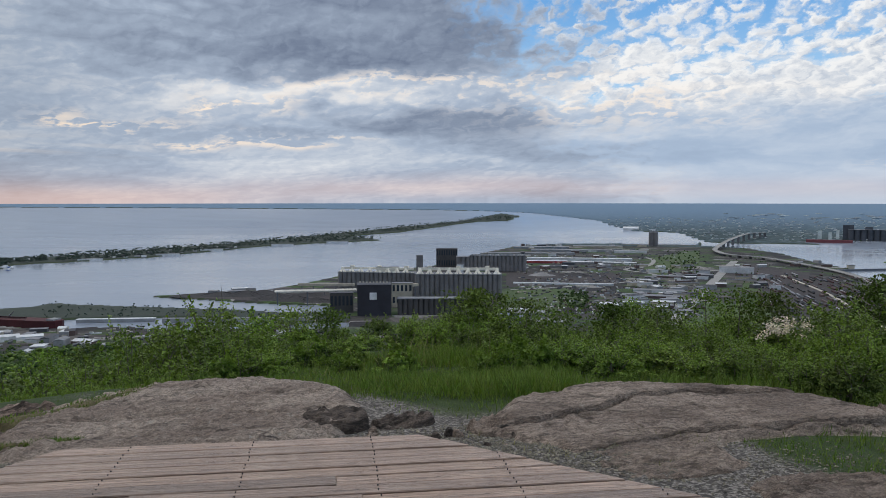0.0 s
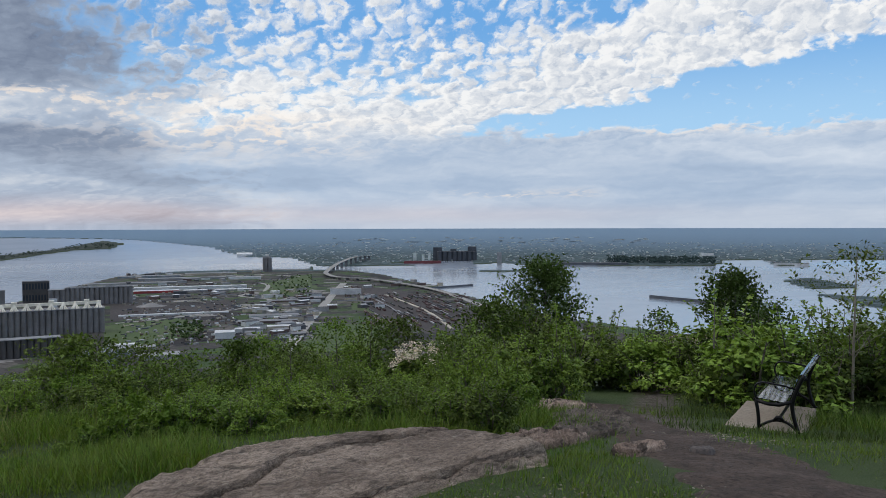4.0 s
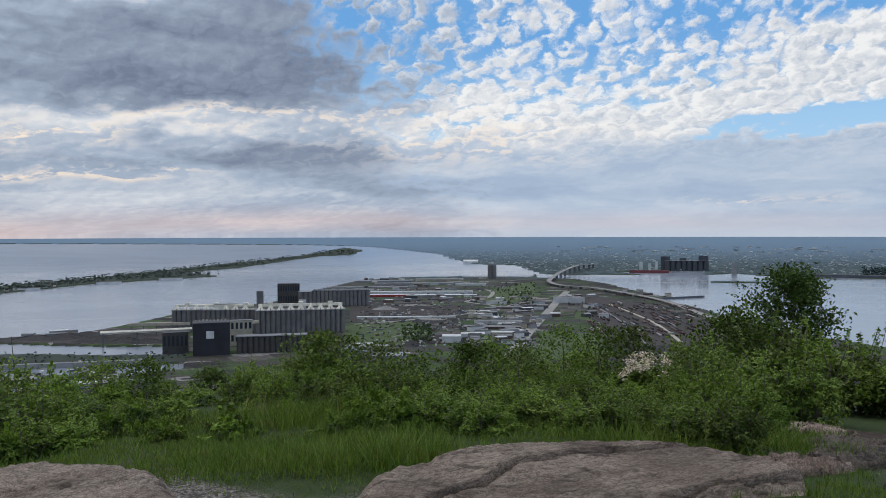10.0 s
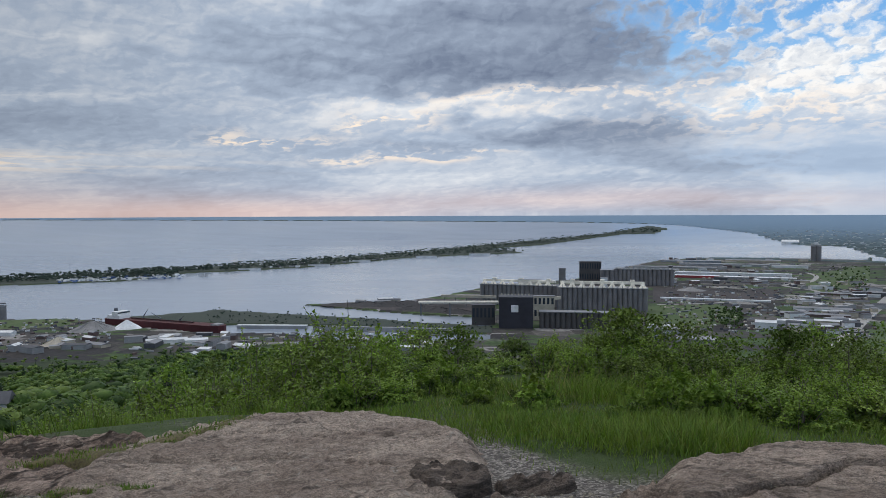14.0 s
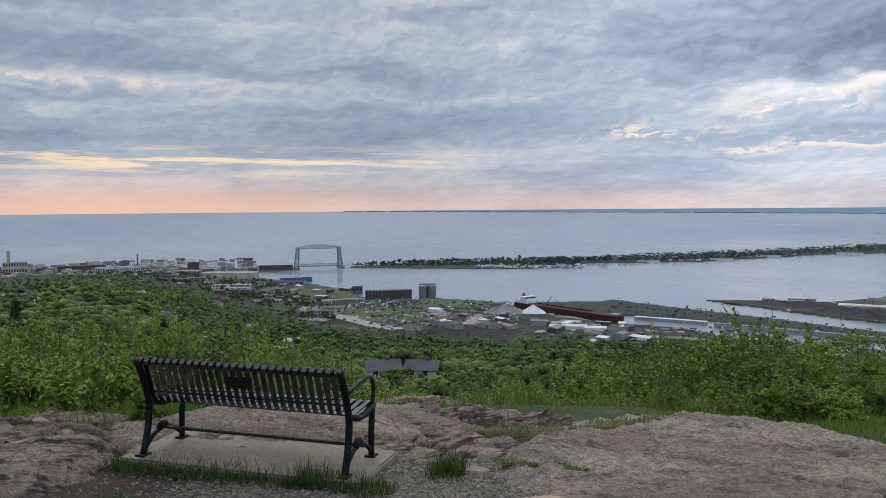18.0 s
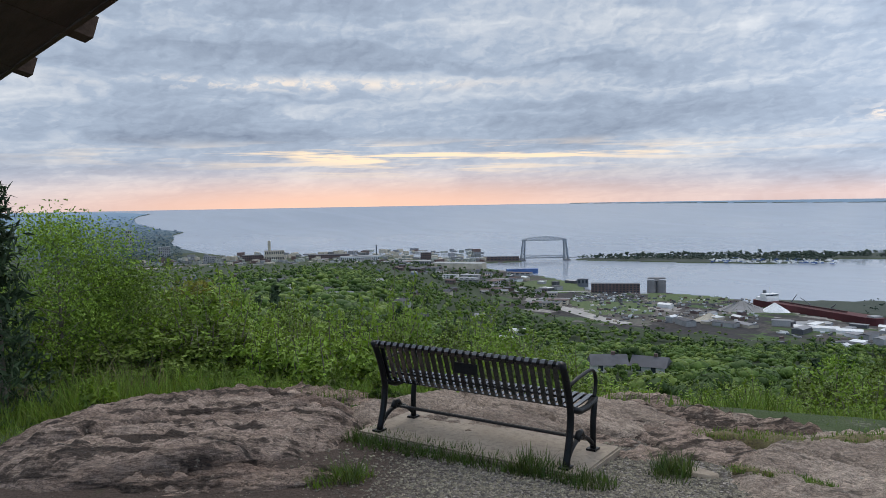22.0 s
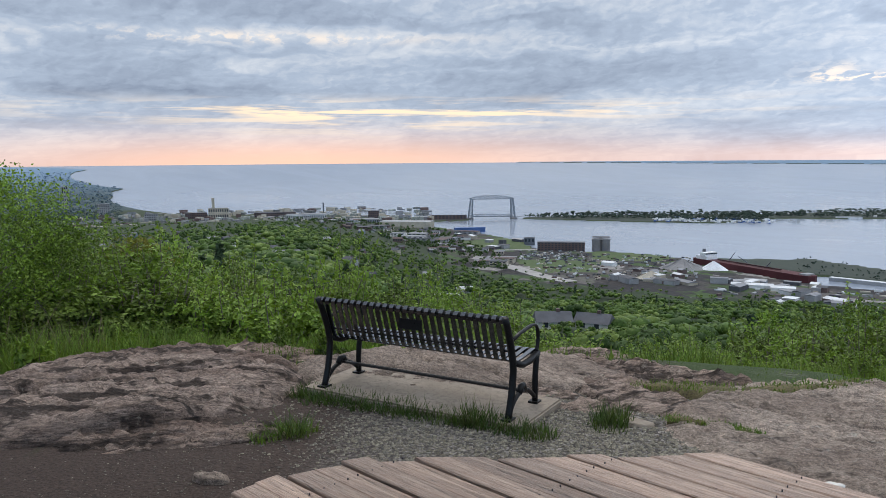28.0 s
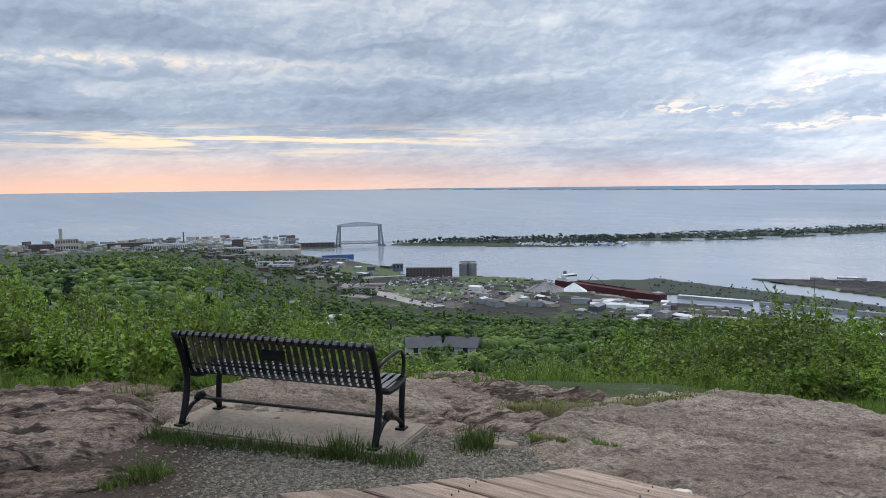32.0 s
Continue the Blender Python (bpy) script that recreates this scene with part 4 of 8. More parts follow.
deck = thing("deck", pose(0, 0, 0), "weathered brown timber lookout deck with gaps between boards", "deck", kind="structure")
n_boards = 44
for i in range(n_boards):
    v0 = i * (BOARD + GAP)
    (l0, r0_), (l1, r1_) = deck_ends(v0), deck_ends(v0 + BOARD)
    jog = 0.10 * ((i * 7) % 3 - 1) / 3
    l0, l1 = l0 + jog, l1 + jog
    joint = (l0 + r0_) / 2 + (0.55 if i % 2 else -0.4) + 0.2 * math.sin(i * 1.9)
    spans = [((l0, l1), (joint, joint)), ((joint + 0.004, joint + 0.004), (r0_, r1_))] if r0_ - l0 > 3.6 else [((l0, l1), (r0_, r1_))]
    for (a0, a1), (b0, b1) in spans:
        c0 = (a0 + b0) / 2
        bm = bmesh.new()
        y0, y1 = BOARD / 2, -BOARD / 2
        top = [bm.verts.new((x - c0, y, 0)) for x, y in ((a0, y0), (a1, y1), (b1, y1), (b0, y0))]
        low = [bm.verts.new(v.co + Vector((0, 0, -0.038))) for v in top]
        bm.faces.new(top)
        bm.faces.new(low[::-1])
        for k in range(4):
            bm.faces.new((top[k], low[k], low[(k + 1) % 4], top[(k + 1) % 4]))
        bmesh.ops.bevel(bm, geom=[e for e in bm.edges if abs((e.verts[0].co - e.verts[1].co).x) > 0.5], offset=0.005, segments=1, affect="EDGES")
        bmesh.ops.recalc_face_normals(bm, faces=bm.faces[:])
        c = DECK_EDGE + DU * c0 + DV * (v0 + BOARD / 2)
        ob = part("board", bm, "deck_wood", deck)
        ob.data.materials.append(M["deck_end"])
        for p in ob.data.polygons:
            if abs(p.normal.x) > 0.5:
                p.material_index = 1
        ob.matrix_world = pose(c.x, c.y, 0.004 * math.sin(i * 3.1 + a0), 0.3 * math.sin(i * 1.7), 0.1 * math.cos(i * 2.9 + a0), DECK_DIR + 0.1 * math.sin(i * 5.3))
v, f = [], []
for i in range(30):
    for k in range(9):
        u = -1.2 + k * 0.8
        y0 = i * (BOARD + GAP)
        (l0, r0_) = deck_ends(y0 + BOARD)
        if not l0 + 0.06 < u < r0_ - 0.06:
            continue
        for q in (0.28, 0.74):
            c = DECK_EDGE + DU * (u + 0.006 * math.sin(i * 2.3 + k)) + DV * (y0 + BOARD * q)
            n0 = len(v)
            v += [(c.x + 0.0038 * math.cos(a * math.pi / 3), c.y + 0.0038 * math.sin(a * math.pi / 3), z) for z in (0.0095, 0.0) for a in range(6)]
            f += [(n0, n0 + 1, n0 + 2, n0 + 3), (n0, n0 + 3, n0 + 4, n0 + 5)] + [(n0 + a, n0 + 6 + a, n0 + 6 + (a + 1) % 6, n0 + (a + 1) % 6) for a in range(6)]
ob = new("screw", mesh_np("screw", v, f, ["black_wall"]))
ob.parent = deck
tagged(ob, "dark deck screws", kind="stuff")
for k in range(9):
    # joists that carry the boards
    u = -1.2 + k * 0.8
    vmin = max(0.12, (u - 2.3) / 1.27 + 0.12, -u / 0.98 + 0.1 if u < 0 else 0)
    a = DECK_EDGE + DU * u + DV * vmin
    b = DECK_EDGE + DU * u + DV * 6.5
    bm = bmesh.new()
    L = (b - a).length
    box(bm, (0, -0.019, -0.23), (L, 0.019, -0.042))
    ob = part("joist", bm, "deck_wood", deck)
    ob.matrix_world = pose(a.x, a.y, 0, 0, 0, math.degrees(math.atan2(DV.y, DV.x)))


def smooth_line(pts, n=6):
    """Points along a rounded line through the given ones."""
    out = []
    P = [pts[0]] + list(pts) + [pts[-1]]
    for i in range(1, len(P) - 2):
        for k in range(n):
            t = k / n
            a, b, c, d = P[i - 1], P[i], P[i + 1], P[i + 2]
            out.append(0.5 * ((2 * b) + (c - a) * t + (2 * a - 5 * b + 4 * c - d) * t * t + (3 * b - a - 3 * c + d) * t ** 3))
    return out + [pts[-1]]


# ---- bare rock ----
def side_of(line, x, y):
    """Signed distance from a broken line: positive to its left."""
    best, sign = np.full(x.shape, 99.0), np.ones(x.shape)
    for (x0, y0), (x1, y1) in zip(line, line[1:]):
        ex, ey = x1 - x0, y1 - y0
        t = np.clip(((x - x0) * ex + (y - y0) * ey) / (ex * ex + ey * ey), 0, 1)
        d = np.hypot(x - x0 - t * ex, y - y0 - t * ey)
        s = np.sign(ex * (y - y0) - ey * (x - x0))
        sign = np.where(d < best, s, sign)
        best = np.minimum(best, d)
    return best, sign


def rock(name, cx, cy, ax, ay, rot, top, base, mat, label, seed, cracks=(), tilt=(0, 0), rough=0.03, cell=0.04, rim=0.2, strike=12, ledge=0.02, space=0.42, edge=0.2, sink=None):
    """Low bedrock sheet: smooth back, broken rim, stepped ledges along its strike; cracks split it into slabs."""
    follow = top is None
    if follow:
        base = float(ground_z(cx, cy)) - 0.2
        top = base + 0.25
    if not len(cracks) and max(ax, ay) > 0.65:
        # one natural joint along the strike
        jc, js = math.cos(radians(strike + 8)) * 3, math.sin(radians(strike + 8)) * 3
        off = 0.15 * ay * math.sin(seed)
        cracks = [((0.6 * cell, 0.03, 0.012), (cx - jc, cy - js + off), (cx - 0.3 * jc * 0.2, cy + off + 0.05), (cx + jc, cy + js + off))]
    E = 1.3
    gu, gv = np.arange(-ax * E, ax * E + cell, cell), np.arange(-ay * E, ay * E + cell, cell)
    u, v = np.meshgrid(gu, gv, indexing="xy")
    T = np.arctan2(v / ay, u / ax)
    wob = 1 + edge * 2 * fbm(np.cos(T) * 1.7 + 7 + seed, np.sin(T) * 1.7 + seed, seed) + 0.08 * fbm(u * 5, v * 5, seed + 12)
    P = np.hypot(u / ax, v / ay) / wob
    c, s = math.cos(radians(rot)), math.sin(radians(rot))
    X, Y = cx + u * c - v * s, cy + u * s + v * c
    body = np.clip((1 - P) / rim, 0, 1)
    body = np.sin(body * np.pi / 2) ** 0.8
    Z = (ground_z(X, Y) - 0.08 + 0.155 * body if follow else base + (top - base) * body) + tilt[0] * (X - cx) + tilt[1] * (Y - cy)
    Z += body * rough * (2.6 * fbm(X * 0.7, Y * 0.7, seed + 1) + 0.9 * fbm(X * 2.6, Y * 2.6, seed + 2) + 1.7 * fbm(X * 11, Y * 11, seed + 4) + 1.2 * fbm(X * 27, Y * 27, seed + 14) - 1.5 * np.abs(fbm(X * 4.5, Y * 4.5, seed + 3)))
    # ledges: a gentle ramp, then an abrupt little drop
    cs, sn = math.cos(radians(strike)), math.sin(radians(strike))
    q = (-X * sn + Y * cs) / space + 1.5 * fbm(X * 0.55, Y * 0.55, seed + 5) + 0.35 * fbm(X * 3, Y * 3, seed + 7)
    fr = q - np.floor(q)
    amp = ledge * np.clip(0.4 + 2.2 * fbm(X * 0.8, Y * 0.8, seed + 6) + 0.5 * hash2(np.floor(q), 3.0, seed), 0, 1.6)
    Z += body * amp * (np.where(fr < 0.93, fr / 0.93, (1 - fr) / 0.07) - 0.5)
    Z = np.where(P > 1, Z - 0.12 * np.clip((P - 1) / 0.1, 0, 2), Z)
    wx, wy = X + 0.10 * fbm(X * 3, Y * 3, seed + 8) + 0.03 * fbm(X * 14, Y * 14, seed + 9), Y + 0.10 * fbm(X * 3 + 5, Y * 3, seed + 9)
    if sink:
        # where turf has grown over the rock
        Z -= 0.22 * np.clip((sink[1] + sink[2] * (X - sink[0]) - Y) / 0.3 + 0.6 * fbm(X * 2, Y * 2, seed + 15), 0, 1) * np.clip((X - sink[0]) / 0.5, 0, 1)
    piece = np.zeros(X.shape, int)
    for bit, line in enumerate(cracks):
        w, d, up = line[0]
        dist, sg = side_of(line[1:], wx, wy)
        piece += np.where((sg > 0) & (up > 0), 1 << bit, 0)
        Z += np.where(sg > 0, up * body * np.exp(-dist / 0.9), 0)
        Z -= d * np.clip(1.35 - dist / w, 0, 1)
    verts = np.stack([X - cx, Y - cy, Z - base], -1).reshape(-1, 3)
    nv, nu = X.shape
    i, j = np.meshgrid(np.arange(nv - 1), np.arange(nu - 1), indexing="ij")
    keep = (P[:-1, :-1] < 1.14)
    faces = np.stack([i * nu + j, i * nu + j + 1, (i + 1) * nu + j + 1, (i + 1) * nu + j], -1)[keep]
    own = piece[:-1, :-1][keep]

    def cut(fs):
        ids, inv = np.unique(fs, return_inverse=True)
        return mesh_np(name, verts[ids], inv.reshape(fs.shape), [mat], smooth=True)
    if not len(cracks):
        ob = new(name, cut(faces))
        ob.location = (cx, cy, base)
        return tagged(ob, label, "rock")
    ob = thing(name, Matrix.Translation((cx, cy, base)), label, "rock")
    for g in np.unique(own):
        sl = new("slab", cut(faces[own == g]))
        sl.parent = ob
    return ob


rock("rock_outcrop", -2.55, 7.25, 1.95, 1.75, 14, -0.37, -0.80, "rock_pale", "smooth pale grey granite outcrop with shallow cracks beside the deck", 4,
     [((0.035, 0.05, 0.015), (-4.6, 6.75), (-3.4, 6.95), (-2.5, 7.1), (-1.5, 7.0), (-0.3, 7.2)), ((0.03, 0.04, 0.015), (-4.6, 7.9), (-3.6, 7.75), (-2.4, 7.85), (-0.4, 7.8)),],
     tilt=(0.045, -0.045), rough=0.036, cell=0.024, rim=0.24, strike=8, ledge=0.01)
rock("rock_outcrop", 2.35, 7.0, 2.15, 1.32, 5, -0.35, -0.72, "rock", "broad grey granite outcrop split by a long dark crack", 9,
     [((0.025, 0.2, 0.03), (-0.3, 6.4), (0.85, 6.7), (1.15, 6.95), (1.5, 7.15), (1.95, 7.65), (2.5, 7.8), (3.3, 7.8), (5.8, 8.1)),
      ((0.02, 0.12, 0.02), (0.2, 5.5), (1.35, 6.1), (1.9, 6.4), (2.55, 6.6), (3.8, 6.95), (5.6, 7.2))],
     tilt=(-0.01, 0.01), rough=0.02, cell=0.02, rim=0.16, strike=14, ledge=0.008, sink=(2.2, 6.45, 0.32))
rock("rock_outcrop", 4.7, 7.85, 0.9, 0.30, 15, None, None, "rock_red", "low broken granite ledge at the edge of the grass", 13, rough=0.05, ledge=0.05, space=0.2)
rock("rock_outcrop", 5.5, 7.1, 0.42, 0.20, 10, None, None, "rock_red", "dark stone half sunk in the turf", 14, cell=0.03)
# same granite as the outcrop; its shaded faces put into a darker material
rock("rock_block", -0.98, 6.80, 0.33, 0.27, 12, -0.27, -0.65, "rock_trail", "angular granite block broken from the outcrop, shade in its darker colour", 15, rough=0.05, cell=0.02, rim=0.14, edge=0.10, ledge=0.03, space=0.15)
# dark stone added where the outcrop only has a shaded recess
rock("rock_block", -1.45, 6.55, 0.26, 0.2, -10, -0.36, -0.65, "rock_trail", "dark stone standing in for the shaded recess under the outcrop", 16, rough=0.06, cell=0.022, rim=0.2, edge=0.14)
rock("rock_block", -0.40, 6.98, 0.36, 0.22, 18, -0.37, -0.65, "rock_trail", "grey broken stone at the end of the outcrop", 21, rough=0.07, cell=0.022, rim=0.25)
rock("rock_outcrop", 0.62, 6.80, 0.48, 0.40, 25, -0.40, -0.66, "rock", "broken grey rubble at the outcrop's end", 17, rough=0.08, cell=0.025, ledge=0.05, space=0.16)
stone_rg = np.random.default_rng(18)
for k in range(16):
    sx, sy, sr = stone_rg.uniform(-1.5, 0.7), stone_rg.uniform(6.15, 6.7), stone_rg.uniform(0.05, 0.12)
    sz = float(ground_z(sx, sy))
    rock("stone", sx, sy, sr, sr * 0.7, stone_rg.uniform(0, 180), sz + sr * 0.55, sz - 0.06, "rock_trail" if k % 2 else "rock", "loose grey stone in the gravel between the outcrops", 100 + k, rough=0.05, cell=0.016, rim=0.5, ledge=0.0)
rock("rock_outcrop", 1.75, 5.75, 0.70, 0.36, 14, -0.36, -0.6, "rock", "low flat granite slab at the deck's edge", 18, rough=0.03, cell=0.03)
rock("rock_outcrop", 2.75, 5.2, 0.75, 0.35, 10, -0.36, -0.6, "rock", "worn granite slab in the gravel", 19, rough=0.03, cell=0.03)
rock("rock_outcrop", -7.15, 3.1, 1.75, 1.55, 62, -0.36, -0.66, "rock_red", "reddish layered rock mound beside the bench", 23,
     [((0.05, 0.06, 0.17), (-6.35, 0.5), (-6.25, 2.0), (-6.05, 2.8), (-5.95, 3.5), (-5.6, 4.6)), ((0.05, 0.07, 0.05), (-7.2, 0.5), (-7.1, 2.2), (-7.35, 3.0), (-7.0, 4.0), (-6.9, 5.2)),
      ((0.10, 0.13, 0.0), (-7.45, 4.05), (-7.05, 4.35))],
     tilt=(-0.03, 0.0), rough=0.045, cell=0.026, rim=0.4, strike=68, ledge=0.065, space=0.42)
rock("rock_outcrop", -5.7, 3.05, 0.95, 0.30, 62, -0.385, -0.6, "rock_red", "low layered rock shelf at the path's edge", 24, rough=0.05, cell=0.026, strike=66, ledge=0.07, space=0.14)
rock("rock_outcrop", -6.05, 5.75, 1.75, 0.85, 48, -0.42, -0.68, "rock", "flat pale rock slab in front of the bench", 27,
     [((0.035, 0.05, 0.02), (-7.2, 5.9), (-6.3, 5.75), (-6.0, 6.0), (-5.0, 6.0)), ((0.03, 0.05, 0.0), (-6.6, 4.4), (-6.3, 5.2), (-6.5, 7.0))], rough=0.03, strike=40, ledge=0.03)
rock("rock_outcrop", -4.65, 6.35, 1.0, 0.62, 18, -0.43, -0.72, "rock_red", "broken flat rock ledge beside the bench slab", 28,
     [((0.035, 0.07, 0.03), (-5.9, 6.2), (-4.9, 6.3), (-4.3, 6.15), (-3.4, 6.4))], rough=0.04, cell=0.03, ledge=0.05, space=0.24)
rock("rock_outcrop", -4.75, 7.35, 1.35, 0.45, 12, -0.50, -0.85, "rock_red", "rough low rock ledge among the turf", 29, rough=0.07, ledge=0.08, space=0.18)
rock("rock_outcrop", -8.1, 4.9, 1.0, 0.6, 30, -0.60, -0.9, "rock_red", "low reddish rock hump at the grass edge", 30, rough=0.05, ledge=0.05)
rock("rock_outcrop", -5.0, 9.9, 0.6, 0.3, 25, -1.08, -1.5, "rock_dark", "dark lichened boulder in the grass", 31, rough=0.09)
rock("rock_outcrop", -6.9, 8.6, 0.8, 1.1, 30, -1.10, -1.5, "rock_red", "flat stepped rock on the path down the slope", 32, rough=0.05, ledge=0.09, space=0.25)
rock("rock_outcrop", -8.2, 10.4, 0.8, 1.1, 30, -2.2, -2.7, "rock_red", "worn rock step on the path down the slope", 45, rough=0.05, ledge=0.09, space=0.25)
rock("rock_outcrop", -13.6, 4.3, 0.8, 0.7, 0, -0.75, -1.8, "rock_red", "rusty rock showing between shrubs", 33, cell=0.06)
rock("rock_outcrop", 7.9, 5.3, 1.3, 0.6, 15, -0.62, -1.0, "rock", "worn pale rock hump beside the path", 35)
rock("rock_outcrop", 6.0, 6.75, 0.16, 0.13, 0, None, None, "rock_dark", "small dark mossy stone in turf", 36, cell=0.02)
rock("rock_outcrop", 7.55, 11.0, 0.75, 0.45, 20, None, None, "rock_red", "lichened rock hump above the footpath", 37, rough=0.06)
rock("rock_outcrop", 6.75, 9.4, 1.25, 0.62, 40, None, None, "rock_trail", "worn rock shelf along the footpath", 38, rough=0.03, ledge=0.06, space=0.3)
rock("rock_outcrop", 6.0, 8.5, 0.9, 0.5, 35, None, None, "rock_trail", "brown worn rock sheet on the footpath", 46, rough=0.03, ledge=0.06, space=0.3)
rock("rock_outcrop", 17.0, 17.2, 2.2, 1.2, 10, -1.7, -3.2, "rock_red", "weathered rock face behind the shrubs", 39, cell=0.1)
rock("rock_outcrop", 19.5, 13.0, 2.2, 1.1, -10, -1.6, -3.0, "rock_red", "weathered rock face behind the bench", 40, cell=0.1)
rock("white_stone", -2.18, 5.52, 0.075, 0.05, 10, -0.20, -0.36, "white_stone", "small bright white stone beside the deck", 41, rough=0.02, cell=0.01, ledge=0.0)
rock("stone", -4.72, 2.95, 0.13, 0.06, 40, -0.335, -0.42, "rock", "small flat grey stone on the soil", 42, rough=0.02, cell=0.012, ledge=0.0)
rock("stone", -3.9, 5.95, 0.18, 0.08, 25, -0.415, -0.5, "concrete", "flat pale paving fragment in the gravel", 43, rough=0.01, cell=0.014, rim=0.15, ledge=0.0)


def pebbles(name, n, centre, spread, s0, s1, mat, label, seed):
    """Loose gravel: little eight-sided stones half sunk in the ground."""
    rg = np.random.default_rng(seed)
    x, y = centre[0] + rg.normal(size=n) * spread[0], centre[1] + rg.normal(size=n) * spread[1]
    c = np.stack([x, y, ground_z(x, y) + 0.004], 1)
    o = np.array([(1, 0, 0), (-1, 0, 0), (0, 1, 0), (0, -1, 0), (0, 0, 1), (0, 0, -1)], float)
    s = rg.uniform(s0, s1, (n, 1, 1)) * rg.uniform(0.5, 1.2, (n, 6, 1)) * np.array([1, 1, 0.6])
    a = rg.uniform(0, 6.28, n)
    v = o[None] * s
    v = np.stack([v[..., 0] * np.cos(a)[:, None] - v[..., 1] * np.sin(a)[:, None], v[..., 0] * np.sin(a)[:, None] + v[..., 1] * np.cos(a)[:, None], v[..., 2]], -1) + c[:, None]
    q = np.array([(0, 2, 4), (2, 1, 4), (1, 3, 4), (3, 0, 4), (2, 0, 5), (1, 2, 5), (3, 1, 5), (0, 3, 5)])
    f = (np.arange(n)[:, None, None] * 6 + q[None]).reshape(-1, 3)
    return tagged(new(name, mesh_np(name, v.reshape(-1, 3), f, [mat])), label, "gravel", kind="stuff")


M["pebble"] = material("pebble", ((0.18, 0.158, 0.138), (0.29, 0.26, 0.23), (0.09, 0.078, 0.067)), 20.0, 0.9, 0.2, coords="World", island=0.45)
pebbles("gravel", 5200, (-3.7, 5.5), (0.8, 0.45), 0.007, 0.022, "pebble", "loose grey gravel beside the bench", 1)
pebbles("gravel", 3600, (-4.6, 4.35), (0.65, 0.4), 0.006, 0.020, "pebble", "loose grey gravel behind the bench", 2)
pebbles("gravel", 3600, (0.5, 6.1), (0.85, 0.45), 0.007, 0.026, "pebble", "loose grey gravel between the rocks", 3)
pebbles("gravel", 900, (3.0, 5.6), (1.0, 0.45), 0.007, 0.02, "pebble", "loose grey gravel by the turf", 4)
pebbles("gravel", 900, (-4.7, 2.9), (0.7, 0.6), 0.003, 0.010, "pebble", "loose grit on the bare soil", 5)
pebbles("gravel", 500, (6.9, 7.6), (0.6, 0.5), 0.008, 0.024, "pebble", "loose stones on the footpath", 6)


# ---- benches ----
def arc(p0, p1, p2, n=8):
    a, b, c = Vector(p0), Vector(p1), Vector(p2)
    return [a * (1 - t) ** 2 + b * 2 * t * (1 - t) + c * t * t for t in (i / n for i in range(n + 1))]


